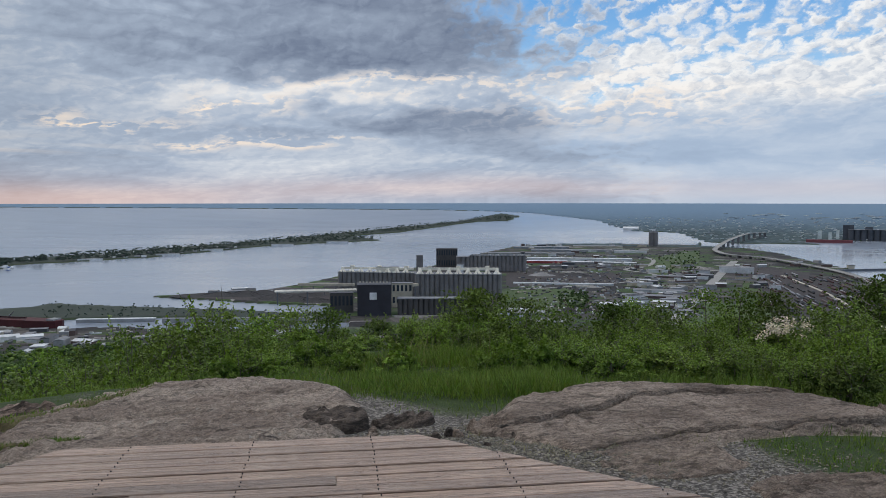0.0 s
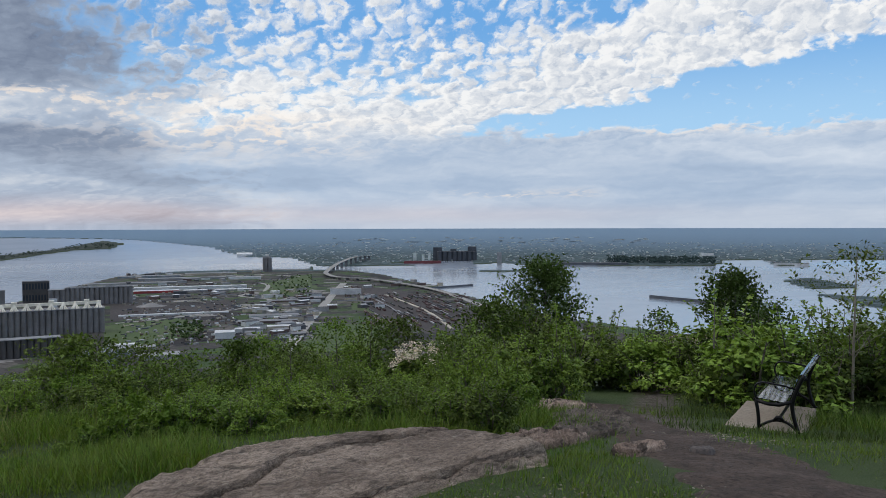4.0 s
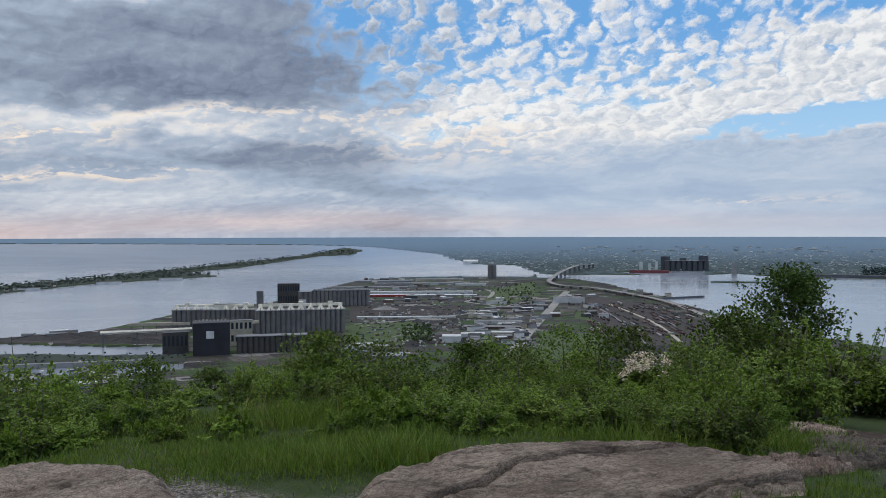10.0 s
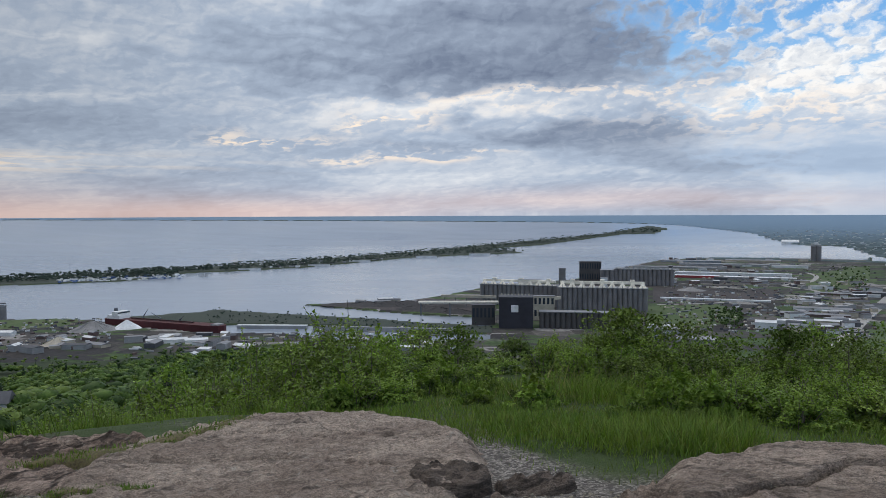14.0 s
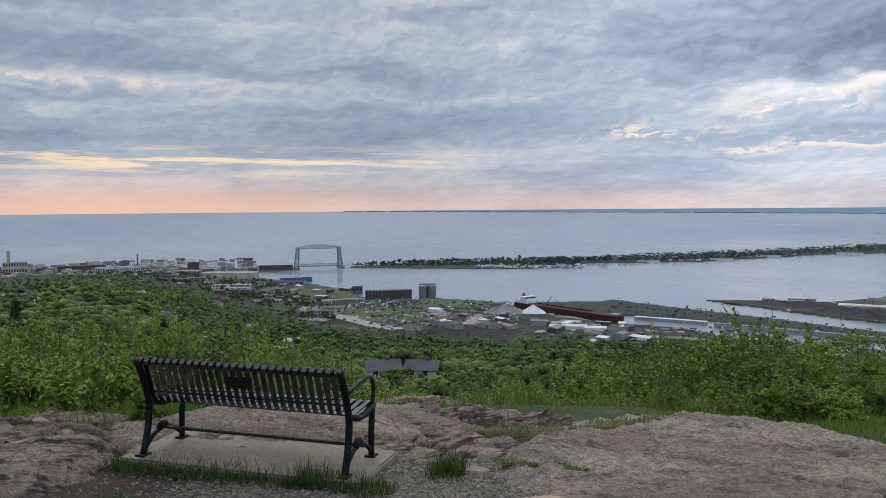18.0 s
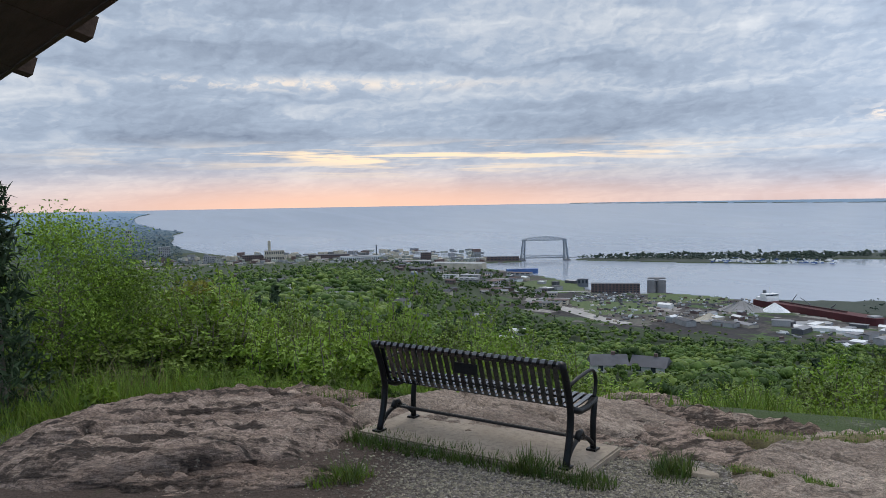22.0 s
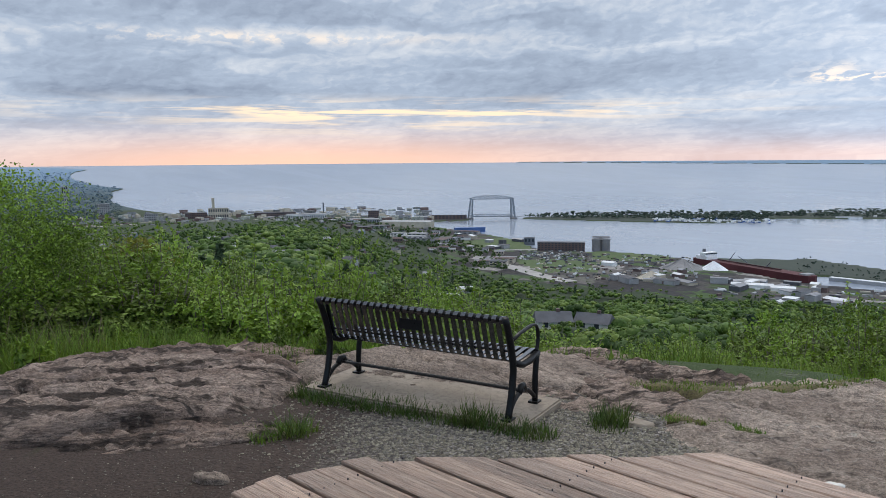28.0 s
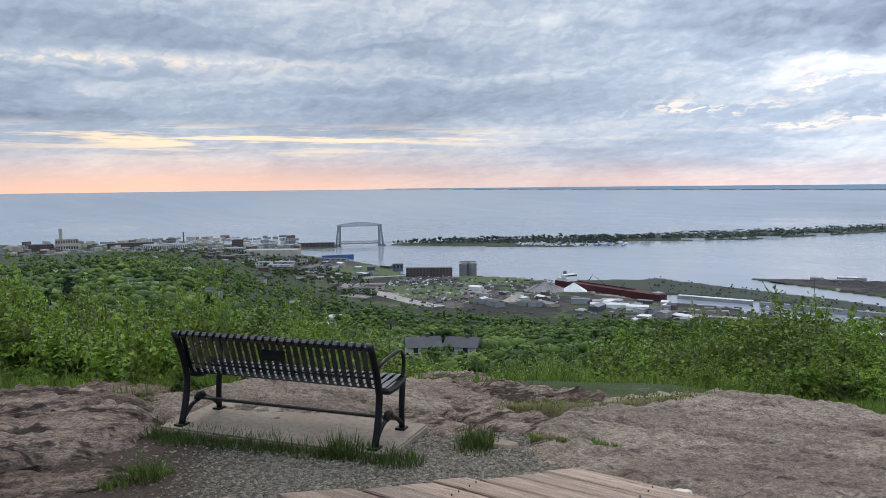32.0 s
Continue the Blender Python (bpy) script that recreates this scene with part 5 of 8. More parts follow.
def make_bench(m, label):
    """Black steel strap bench, 1.8 m: x along the seat, y to the back, z up from the slab."""
    W = 0.90
    bench = thing("park_bench", m, label, "bench", "park benches")
    # profile of a strap: front lip, seat, curve, back, rolled top
    prof = [(-0.30, 0.375), (-0.325, 0.40), (-0.315, 0.43), (-0.27, 0.437), (-0.05, 0.415), (0.07, 0.41), (0.115, 0.425), (0.14, 0.47), (0.20, 0.66), (0.235, 0.77),
            (0.255, 0.80), (0.285, 0.805), (0.305, 0.785), (0.30, 0.755)]
    n = 27
    bm = bmesh.new()
    half, th = 0.0195, 0.006
    rings = []
    for i, (y, z) in enumerate(prof):
        a, b = prof[max(i - 1, 0)], prof[min(i + 1, len(prof) - 1)]
        d = Vector((0, b[0] - a[0], b[1] - a[1])).normalized()
        nrm = Vector((0, -d.z, d.y)) * th
        rings.append([bm.verts.new(Vector((sx * half, y, z)) + nrm * s) for sx, s in ((-1, 1), (1, 1), (1, -1), (-1, -1))])
    for r0, r1 in zip(rings, rings[1:]):
        for k in range(4):
            bm.faces.new((r0[k], r0[(k + 1) % 4], r1[(k + 1) % 4], r1[k]))
    bm.faces.new(rings[0][::-1])
    bm.faces.new(rings[-1])
    bmesh.ops.recalc_face_normals(bm, faces=bm.faces[:])
    first = part("slat", bm, "wet_paint", bench, smooth=False)
    for k in range(n):
        ob = first if k == 0 else new("slat", first.data)
        ob.parent = bench
        ob.location = (-W + 0.035 + k * (2 * W - 0.07) / (n - 1), 0, 0)
    bm = bmesh.new()
    tube(bm, [(-W + 0.03, 0.275, 0.782), (W - 0.03, 0.275, 0.782)], 0.020, 10)
    part("top_rail", bm, "black_paint", bench, smooth=True)
    bm = bmesh.new()
    tube(bm, [(-W + 0.03, -0.285, 0.405), (W - 0.03, -0.285, 0.405)], 0.019, 10)
    part("front_rail", bm, "black_paint", bench, smooth=True)
    part("back_strip", boxed((-W + 0.03, 0.118, 0.50), (W - 0.03, 0.146, 0.515)), "black_paint", bench)
    part("plaque", boxed((-0.10, 0.205, 0.60), (0.12, 0.214, 0.69), None), "black_paint", bench, "small dark plaque on the backrest")
    bm = bmesh.new()
    tube(bm, [(-W + 0.03, -0.01, 0.165), (W - 0.03, -0.01, 0.165)], 0.022, 8, 0.6)
    part("stretcher", bm, "black_paint", bench)
    for sx in (-1, 1):
        x = sx * (W - 0.005)
        bm = bmesh.new()
        tube(bm, arc((x, 0.305, 0.80), (x, 0.20, 0.60), (x, 0.165, 0.42), 8) + arc((x, 0.16, 0.38), (x, 0.17, 0.2), (x, 0.255, 0.0), 8), 0.026, 8, 1.15, (1, 0, 0))
        leg = part("rear_leg", bm, "black_paint", bench, smooth=True)
        part("foot_plate", boxed((x - 0.04, 0.20, 0.0), (x + 0.04, 0.30, 0.016)), "black_paint", leg)
        bm = bmesh.new()
        tube(bm, arc((x, -0.29, 0.40), (x, -0.24, 0.2), (x, -0.255, 0.0), 10), 0.024, 8, 1.1, (1, 0, 0))
        leg = part("front_leg", bm, "black_paint", bench, smooth=True)
        part("foot_plate", boxed((x - 0.04, -0.295, 0.0), (x + 0.04, -0.205, 0.016)), "black_paint", leg)
        bm = bmesh.new()
        tube(bm, [(x, 0.165, 0.43), (x, 0.0, 0.372), (x, -0.15, 0.372), (x, -0.30, 0.412)], 0.026, 8, 1.1, (1, 0, 0))
        part("side_frame", bm, "black_paint", bench, smooth=True)
        bm = bmesh.new()
        tube(bm, arc((x, -0.265, 0.03), (x, -0.13, 0.16), (x, -0.005, 0.165), 7) + arc((x, 0.005, 0.165), (x, 0.14, 0.16), (x, 0.235, 0.03), 7), 0.019, 8, 1.0, (1, 0, 0))
        tube(bm, [(x, -0.055, 0.155), (x, -0.02, 0.205), (x, 0.02, 0.205), (x, 0.055, 0.155)], 0.026, 8, 1.0, (1, 0, 0))
        part("foot_arch", bm, "black_paint", bench, smooth=True)
        bm = bmesh.new()
        tube(bm, [(x, 0.205, 0.60), (x, 0.05, 0.635), (x, -0.15, 0.655)] + arc((x, -0.2, 0.655), (x, -0.30, 0.65), (x, -0.31, 0.55), 6)
             + arc((x, -0.31, 0.52), (x, -0.305, 0.46), (x, -0.27, 0.42), 4), 0.013, 8, 1.3, (1, 0, 0))
        part("armrest", bm, "black_paint", bench, smooth=True)
    return bench


def make_slab(m, w, d, h, label):
    bm = boxed((-w / 2, -d / 2, -h), (w / 2, d / 2, 0))
    ob = part("concrete_slab", bm, "concrete", None, bevel=0.015)
    ob.matrix_world = m
    return tagged(ob, label, "slab")


make_bench(pose(-5.39, 5.06, -0.405, 0, 0, 202.5), "black steel strap bench with cast legs on a concrete slab")
make_slab(pose(-5.41, 5.10, -0.405, 0, 0, 22.5), 2.12, 0.80, 0.22, "pale concrete slab under the bench")
make_bench(pose(9.53, 8.43, -1.10, 0, 0, 210), "black steel strap bench facing the lake, in long grass")
make_slab(pose(9.22, 8.50, -1.10, 0, 0, 30), 2.2, 1.0, 0.3, "pale concrete slab under the bench in the grass")


# ---- shelter roof over the lookout ----
def make_shelter():
    sh = thing("shelter", pose(0.12, 1.38, 0, 0, 0, 6.7), "dark timber shelter roof with rafter tails over the deck", "shelter")
    # x along the eave, y ahead; the eave runs 1.05 m in front of the lookout
    z0, yf, yb = 2.45, 1.05, -3.6
    slope = 0.30
    bm = bmesh.new()
    lo = [(-6.6, yf), (3.6, yf), (3.6, yb), (-6.6, yb)]
    vs = [[bm.verts.new((x, y, z0 + 0.012 + (yf - y) * slope + t)) for x, y in lo] for t in (0.0, 0.06)]
    bm.faces.new(vs[0][::-1])
    bm.faces.new(vs[1])
    for i in range(4):
        bm.faces.new((vs[0][i], vs[0][(i + 1) % 4], vs[1][(i + 1) % 4], vs[1][i]))
    part("roof", bm, "eave_wood", sh)
    part("fascia", boxed((-6.62, yf, z0), (3.62, yf + 0.03, z0 + 0.13)), "eave_wood", sh)
    for x in (-5.75, -4.45, -3.12, -1.8, -0.47, 0.85, 2.12):
        bm = bmesh.new()
        box(bm, (-x - 0.07, 0, 0.02), (-x + 0.07, 4.8, 0.13))
        ob = part("rafter", bm, "eave_wood", sh)
        ob.matrix_parent_inverse = Matrix()
        ob.matrix_basis = Matrix.Translation((0, yf + 0.11, z0 - 0.045)) @ Matrix.Rotation(math.pi, 4, "Z") @ Matrix.Rotation(math.atan(slope), 4, "X")
    for x in (-6.0, 3.1):
        for y in (-0.6, -3.3):
            part("post", boxed((x - 0.08, y - 0.08, -0.45), (x + 0.08, y + 0.08, z0 + (yf - y) * slope - 0.1)), "eave_wood", sh)
    part("beam", boxed((-6.4, -0.7, z0 + 0.33), (3.4, -0.56, z0 + 0.42)), "eave_wood", sh)
    return sh


make_shelter()


# ---- plants ----
def leaf_quads(centres, normals, size, rg, fold=0.25, slim=0.55):
    """Diamond leaves: one quad each, creased by lifting its sides."""
    n = len(centres)
    nrm = normals / (np.linalg.norm(normals, axis=1, keepdims=True) + 1e-9)
    t = rg.normal(size=(n, 3))
    t -= nrm * (t * nrm).sum(1, keepdims=True)
    t /= np.linalg.norm(t, axis=1, keepdims=True) + 1e-9
    b = np.cross(nrm, t)
    s = (size * rg.uniform(0.6, 1.3, n))[:, None]
    v = np.stack([centres - t * s, centres + b * s * slim + nrm * s * fold, centres + t * s, centres - b * s * slim + nrm * s * fold], 1)
    return v.reshape(-1, 3), np.arange(4 * n).reshape(n, 4)


def leaf_tris(centres, normals, size, rg, slim=0.6):
    """Pointed leaves of one triangle each, for plants farther off."""
    n = len(centres)
    nrm = normals / (np.linalg.norm(normals, axis=1, keepdims=True) + 1e-9)
    t = rg.normal(size=(n, 3))
    t -= nrm * (t * nrm).sum(1, keepdims=True)
    t /= np.linalg.norm(t, axis=1, keepdims=True) + 1e-9
    b = np.cross(nrm, t)
    s = (size * rg.uniform(0.7, 1.4, n))[:, None]
    v = np.stack([centres - t * s * 0.8 + b * s * slim, centres + t * s, centres - t * s * 0.8 - b * s * slim], 1)
    return v.reshape(-1, 3), np.arange(3 * n).reshape(n, 3)


def ball(cuts):
    bm = bmesh.new()
    bmesh.ops.create_icosphere(bm, subdivisions=cuts, radius=1.0)
    v, f = np.array([x.co[:] for x in bm.verts]), np.array([[x.index for x in q.verts] for q in bm.faces])
    bm.free()
    return v, f


BALL = {k: ball(k) for k in (1, 2)}


def shrub_mesh(name, seed, w, h, n_leaf, leaf, mats, shoots=22, stems=9, dense=0.75, lift0=0.0, tri=False):
    rg = np.random.default_rng(seed)
    n_cl = max(12, n_leaf // 55)
    # leaf pads through an uneven mound, more of them near its outside
    th, ph = rg.uniform(0, 2 * np.pi, n_cl), rg.uniform(0.02, 1.0, n_cl)
    rad = rg.uniform(0.35, 1.0, n_cl) ** dense
    lob = 1 + 0.28 * np.sin(th * 3 + seed) + 0.16 * np.sin(th * 5 + seed * 2.1)
    c = np.stack([np.cos(th) * np.sqrt(1 - (ph * 0.97) ** 2) * rad * w / 2 * lob, np.sin(th) * np.sqrt(1 - (ph * 0.97) ** 2) * rad * w / 2 * lob,
                  lift0 * h + (1 - lift0) * h * (0.05 + 0.85 * ph * (0.5 + 0.5 * rad))], 1)
    idx = np.repeat(np.arange(n_cl), rg.integers(36, 75, n_cl))
    d = rg.normal(size=(len(idx), 3))
    d[:, 2] = np.abs(d[:, 2]) * 1.1 - 0.35
    d /= np.linalg.norm(d, axis=1, keepdims=True)
    pts = c[idx] + d * (rg.uniform(0.07, 0.15, n_cl)[idx] * w * rg.uniform(0.45, 1.1, len(idx)))[:, None] * np.array([1, 1, 0.8])
    # upright shoots with leaves along them
    sv, st = [], []
    for k in range(shoots):
        a, r = rg.uniform(0, 2 * np.pi), rg.uniform(0, 0.42) * w
        p0 = np.array([math.cos(a) * r, math.sin(a) * r, h * rg.uniform(0.5, 0.75)])
        top = p0 + np.array([rg.normal() * 0.12 * w, rg.normal() * 0.12 * w, h * rg.uniform(0.22, 0.62)])
        q = rg.uniform(0, 1, 34)[:, None]
        sv.append(p0 + (top - p0) * q + rg.normal(size=(34, 3)) * 0.035 * w * (1.15 - q))
        st.append((p0, top))
    n_pad, n_tip = len(pts), 34 * shoots
    away = np.concatenate([d, rg.normal(size=(n_tip, 3)) * 0.5 + np.array([0, 0, 0.5])])
    pts = np.concatenate([pts] + sv)
    pts[:, 2] = np.maximum(pts[:, 2], 0.03)
    nrm = away * 0.9 + rg.normal(size=pts.shape) * 0.42 + np.array([0, 0, 0.5])
    v, f = leaf_tris(pts, nrm, leaf, rg) if tri else leaf_quads(pts, nrm, leaf, rg)
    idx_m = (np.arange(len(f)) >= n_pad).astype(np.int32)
    # the dense heart: darker leaves, the shrub's inner shade put into their colour
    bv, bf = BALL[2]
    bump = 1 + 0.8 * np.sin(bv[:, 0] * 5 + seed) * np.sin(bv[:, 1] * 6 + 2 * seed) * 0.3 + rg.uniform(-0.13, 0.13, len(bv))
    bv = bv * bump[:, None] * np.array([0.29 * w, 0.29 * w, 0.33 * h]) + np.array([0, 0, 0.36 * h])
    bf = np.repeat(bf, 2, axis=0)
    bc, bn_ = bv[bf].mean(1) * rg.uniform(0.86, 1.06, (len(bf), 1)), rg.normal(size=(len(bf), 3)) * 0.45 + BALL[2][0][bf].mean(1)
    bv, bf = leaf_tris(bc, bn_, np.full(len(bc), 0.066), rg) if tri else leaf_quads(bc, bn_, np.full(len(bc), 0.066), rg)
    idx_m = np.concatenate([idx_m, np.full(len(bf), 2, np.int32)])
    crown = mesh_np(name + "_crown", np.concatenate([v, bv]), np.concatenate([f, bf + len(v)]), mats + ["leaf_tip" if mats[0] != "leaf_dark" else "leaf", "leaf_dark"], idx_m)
    bm = bmesh.new()
    for k in range(stems):
        a, r = rg.uniform(0, 2 * np.pi), rg.uniform(0.1, 0.42)
        e = Vector((math.cos(a) * r * w, math.sin(a) * r * w, h * rg.uniform(0.55, 0.95)))
        b0 = Vector((math.cos(a) * 0.06 * w, math.sin(a) * 0.06 * w, -0.12))
        mid = (b0 + e) / 2 + Vector((rg.normal() * 0.06, rg.normal() * 0.06, 0.1 * h))
        tube(bm, arc(b0, mid, e, 4), [0.014 * w, 0.012 * w, 0.009 * w, 0.006 * w, 0.003 * w], 4, cap=False)
    for p0, top in st:
        tube(bm, [p0, (p0 + top) / 2, top], [0.006 * w, 0.004 * w, 0.002 * w], 3, cap=False)
    stem = bpy.data.meshes.new(name + "_stems")
    bm.to_mesh(stem)
    bm.free()
    return crown, stem


BUSH = {}
for kind, mat, wood_ in (("leaf", "leaf", "bark"), ("olive", "leaf_olive", "bark"), ("dark", "leaf_dark", "bark")):
    for s in range(3):
        cr, stm = shrub_mesh("shrub", 40 + s + len(BUSH) * 3, 1.5, 1.25, 3600, 0.040, [mat])
        stm.materials.append(M[wood_])
        BUSH[kind, s] = (cr, stm)
        cr, stm = shrub_mesh("shrub", 90 + s + len(BUSH) * 3, 1.5, 1.25, 4200, 0.033, [mat], shoots=20, tri=True)
        stm.materials.append(M[wood_])
        BUSH[kind, s + 3] = (cr, stm)


for kind, mat in (("weed", "leaf"), ("weed_pale", "leaf_olive")):
    for q in range(3):
        cr, stm = shrub_mesh("weed", 140 + q + len(BUSH), 1.5, 1.25, 420, 0.115, [mat], shoots=6, stems=5)
        stm.materials.append(M["bark"])
        BUSH[kind, q] = (cr, stm)


def put_shrub(kind, s, x, y, scale, tall, rot, label, group="shrubs round the lookout"):
    cr, stm = BUSH[kind, s]
    z = float(ground_z(x, y)) - 0.05
    t = thing("shrub", Matrix.LocRotScale((x, y, z), Euler((0, 0, rot)), (scale, scale, scale * tall)), label, "shrub", group)
    for nm, me in (("foliage", cr), ("stem", stm)):
        ob = new(nm, me)
        ob.parent = t
        tagged(ob, kind="stuff")
    return t


# height of the thicket's top, as degrees below eye level at a bearing
TOP_AZ = np.array([-64, -60, -57, -54, -51, -48, -44, -40, -36.5, -34, -31, -28.5, -26.5, -24, -20, -16.5, -13.6, -11, -8, -5, -2.7, 0, 4, 7, 10, 14, 18.5, 22, 25, 28, 32, 35,
                   37.5, 40, 43, 45, 48, 53, 57, 60, 66, 71, 75, 78, 80, 83, 86, 90.0])
TOP_DIP = np.array([4.6, 4.4, 5.2, 5, 5, 4.8, 5.3, 4.7, 4.8, 5.2, 6.2, 8.4, 8.6, 7.0, 7.5, 8.4, 7.9, 8.8, 9.2, 8.0, 7.1, 8.3, 9.2, 8.9, 9.3, 9.8, 7.9, 9.2, 9.7, 10, 10.8,
                    12.0, 12.6, 13.0, 13.0, 12.8, 11.6, 9.4, 8.2, 7.7, 7.2, 6.7, 5.2, 5.5, 4.6, 2.6, 1.3, 1.2])
rg = np.random.default_rng(11)
LABELS = {"leaf": "dense fresh green leafy shrub", "olive": "yellow-green leafy shrub with upright shoots", "dark": "dark green leafy shrub"}
for row, (r0, frac, step) in enumerate(((9.35, 0.60, 2.7), (10.6, 0.62, 3.0), (12.4, 0.78, 3.3), (15.0, 0.95, 3.6), (18.5, 1.0, 3.8), (24.0, 0.97, 3.6), (31.0, 0.97, 3.4), (41.0, 0.99, 3.0), (54.0, 0.99, 2.8))):
    a = -63.0 + row
    while a < 89:
        az_ = a + rg.uniform(-0.8, 0.8)
        r = r0 + rg.uniform(-0.6, 0.6) + (1.2 if -8 < az_ < 14 and row == 1 else 0)
        a += step * (0.8 if az_ < 20 else 1.0)
        row_ = row - 1
        if row_ > 3 and not 20 < az_ < (62 if row_ < 6 else 80):
            continue
        if row_ < 0 and not -33.5 < az_ < -8.5:
            continue
        path_gap = (38.5 < az_ < 44.5 and row_ < 2) or (-46.5 < az_ < -34.5 and row_ < 2) or (-45.5 < az_ < -38.5 and row_ < 3) or (row_ < 2 and -63 < az_ < -45)
        if path_gap or (row_ == 0 and (1 < az_ < 8 or 44 < az_)) or (row_ == 1 and 1 < az_ < 7):
            continue
        p = bearing(az_, r)
        gz = float(ground_z(p.x, p.y))
        top = EYE_H - r * math.tan(radians(float(np.interp(az_, TOP_AZ, TOP_DIP)))) - gz
        h = top * frac * (rg.uniform(0.60, 1.10) if az_ < 46 else rg.choice([0.55, 0.8, 1.0, 1.16]) * rg.uniform(0.9, 1.05))
        if 20 < az_ < 49 and row_ > 3:
            h -= r * 0.026
        if h < 0.2:
            continue
        w = max(min(h * rg.uniform(0.9, 1.25), (1.7 if az_ > -46 else 2.3) + 0.05 * max(r - 15, 0)), 0.75)
        if az_ < 20 or row_ > 3:
            w = max(w, min(h * 0.85, 3.2))
        kind = "olive" if (az_ > 20 and rg.random() < 0.38) or rg.random() < 0.3 else ("dark" if az_ < -33 and rg.random() < 0.25 else "leaf")
        put_shrub(kind, int(rg.integers(3)) + (3 if row_ > 1 else 0), p.x, p.y, w / 1.25, (h / 1.45) / (w / 1.25), rg.uniform(0, 6.28), LABELS[kind])


rg = np.random.default_rng(12)
for k in range(70):
    az_, r = rg.uniform(-9, 20) if k < 40 else rg.uniform(46, 86), rg.uniform(8.6, 11.4)
    if k < 40 and r < 9.3 and az_ > 8:
        continue
    p = bearing(az_, r)
    put_shrub("weed" if k % 3 else "weed_pale", k % 3, p.x, p.y, rg.uniform(0.16, 0.36), rg.uniform(0.7, 1.2), rg.uniform(0, 6.28), "low broad-leaved weed in the grass", "weeds in the meadow")


# ---- footpath to the second bench ----
WAY = [(5.3, 4.6), (5.84, 6.1), (6.45, 7.4), (7.1, 8.85), (8.0, 10.4), (9.0, 12.2)]


def off_path(x, y, half=0.58):
    return side_of(WAY, x, y)[0] > half


def build_path():
    line = smooth_line([Vector((*p, 0.0)) for p in WAY], 14)
    v, n = [], 9
    for i, p in enumerate(line):
        d = (line[min(i + 1, len(line) - 1)] - line[max(i - 1, 0)]).normalized()
        wide = 0.85 + 0.5 * float(fbm(i * 0.16, 2.0, 51)) + 0.25 * math.sin(i * 0.09)
        for k in range(n):
            q = 2 * k / (n - 1) - 1
            x, y = p.x - d.y * q * wide, p.y + d.x * q * wide
            z = float(ground_z(x, y)) + 0.022 - 0.06 * abs(q) ** 3 + 0.07 * float(fbm(x * 3.0, y * 3.0, 52))
            v.append((x, y, z))
    f = [(i * n + k, i * n + k + 1, (i + 1) * n + k + 1, (i + 1) * n + k) for i in range(len(line) - 1) for k in range(n - 1)]
    tagged(new("footpath", mesh_np("footpath", v, f, ["path_soil"], smooth=True)), "trodden brown earth footpath with stones", "path", kind="structure")


M["path_soil"] = material("path_soil", ((0.055, 0.037, 0.029), (0.10, 0.07, 0.056), (0.034, 0.024, 0.02)), 2.6, 0.92, 0.9, 30.0, coords="World", dist=0.03, contrast=0.5)
build_path()


def grass_mesh(name, spots_, mat, rg, blades, height, spread, width=0.0048, level=None):
    """Bent blades round each spot."""
    n = len(spots_) * blades
    c = np.repeat(np.asarray(spots_, float), blades, axis=0)
    a, r = rg.uniform(0, 2 * np.pi, n), spread * np.sqrt(rg.uniform(0, 1, n))
    x, y = c[:, 0] + r * np.cos(a), c[:, 1] + r * np.sin(a)
    z = ground_z(x, y) - 0.02 if level is None else np.full(n, level)
    h = height * rg.uniform(0.45, 1.15, n) * (c[:, 3] if c.shape[1] > 3 else 1.0)
    d = rg.uniform(0, 2 * np.pi, n)
    lean = h * rg.uniform(0.15, 1.0, n)
    ux, uy = np.cos(d), np.sin(d)
    w = width * rg.uniform(0.7, 1.5, n)
    p = lambda s, k, q: np.stack([x + ux * lean * q + -uy * w * s * k, y + uy * lean * q + ux * w * s * k, z + h * (q if q < 1 else 0.97)], 1)
    v = np.stack([p(-1, 1, 0), p(1, 1, 0), p(1, 0.75, 0.45), p(-1, 0.75, 0.45), p(0, 0, 1)], 1).reshape(-1, 3)
    b = np.arange(n)[:, None] * 5
    f = np.concatenate([np.concatenate([b, b + 1, b + 2], 1), np.concatenate([b, b + 2, b + 3], 1), np.concatenate([b + 3, b + 2, b + 4], 1)])
    return mesh_np(name, v, f, [mat])


def scatter(rg, n, az0, az1, r0, r1, keep=None):
    a, r = rg.uniform(az0, az1, n), np.sqrt(rg.uniform(r0 ** 2, r1 ** 2, n))
    x, y = -r * np.sin(np.radians(a)), EYE_Y + r * np.cos(np.radians(a))
    tall = np.clip(0.75 + 2.2 * fbm(x * 0.7, y * 0.7, 31) + rg.normal(size=n) * 0.15, 0.3, 1.5)
    pts = np.stack([x, y, ground_z(x, y) - 0.02, tall], 1)
    return pts if keep is None else pts[keep(x, y)]


rg = np.random.default_rng(5)
MEADOWS = [(150, -10, 8, 7.0, 9.2, 0.2), (230, -9, 15, 7.0, 12.6, 0.30), (70, -34, -9, 8.4, 10.6, 0.26), (110, 17, 46, 9.4, 13.5, 0.26), (230, 46, 92, 9.4, 12.0, 0.40), (70, 58, 92, 8.8, 10, 0.24),
           (330, -66, -46, 10.0, 21, 0.32), (40, -40, -30, 9.4, 12, 0.26)]
clear = lambda x, y: (np.hypot(x - 9.2, y - 8.5) > 1.15) & (np.hypot((x + 2.5) / 2.0, (y - 7.25) / 1.75) > 1.0) & (np.hypot((x - 2.45) / 2.15, (y - 7.0) / 1.32) > 1.0) & off_path(x, y)
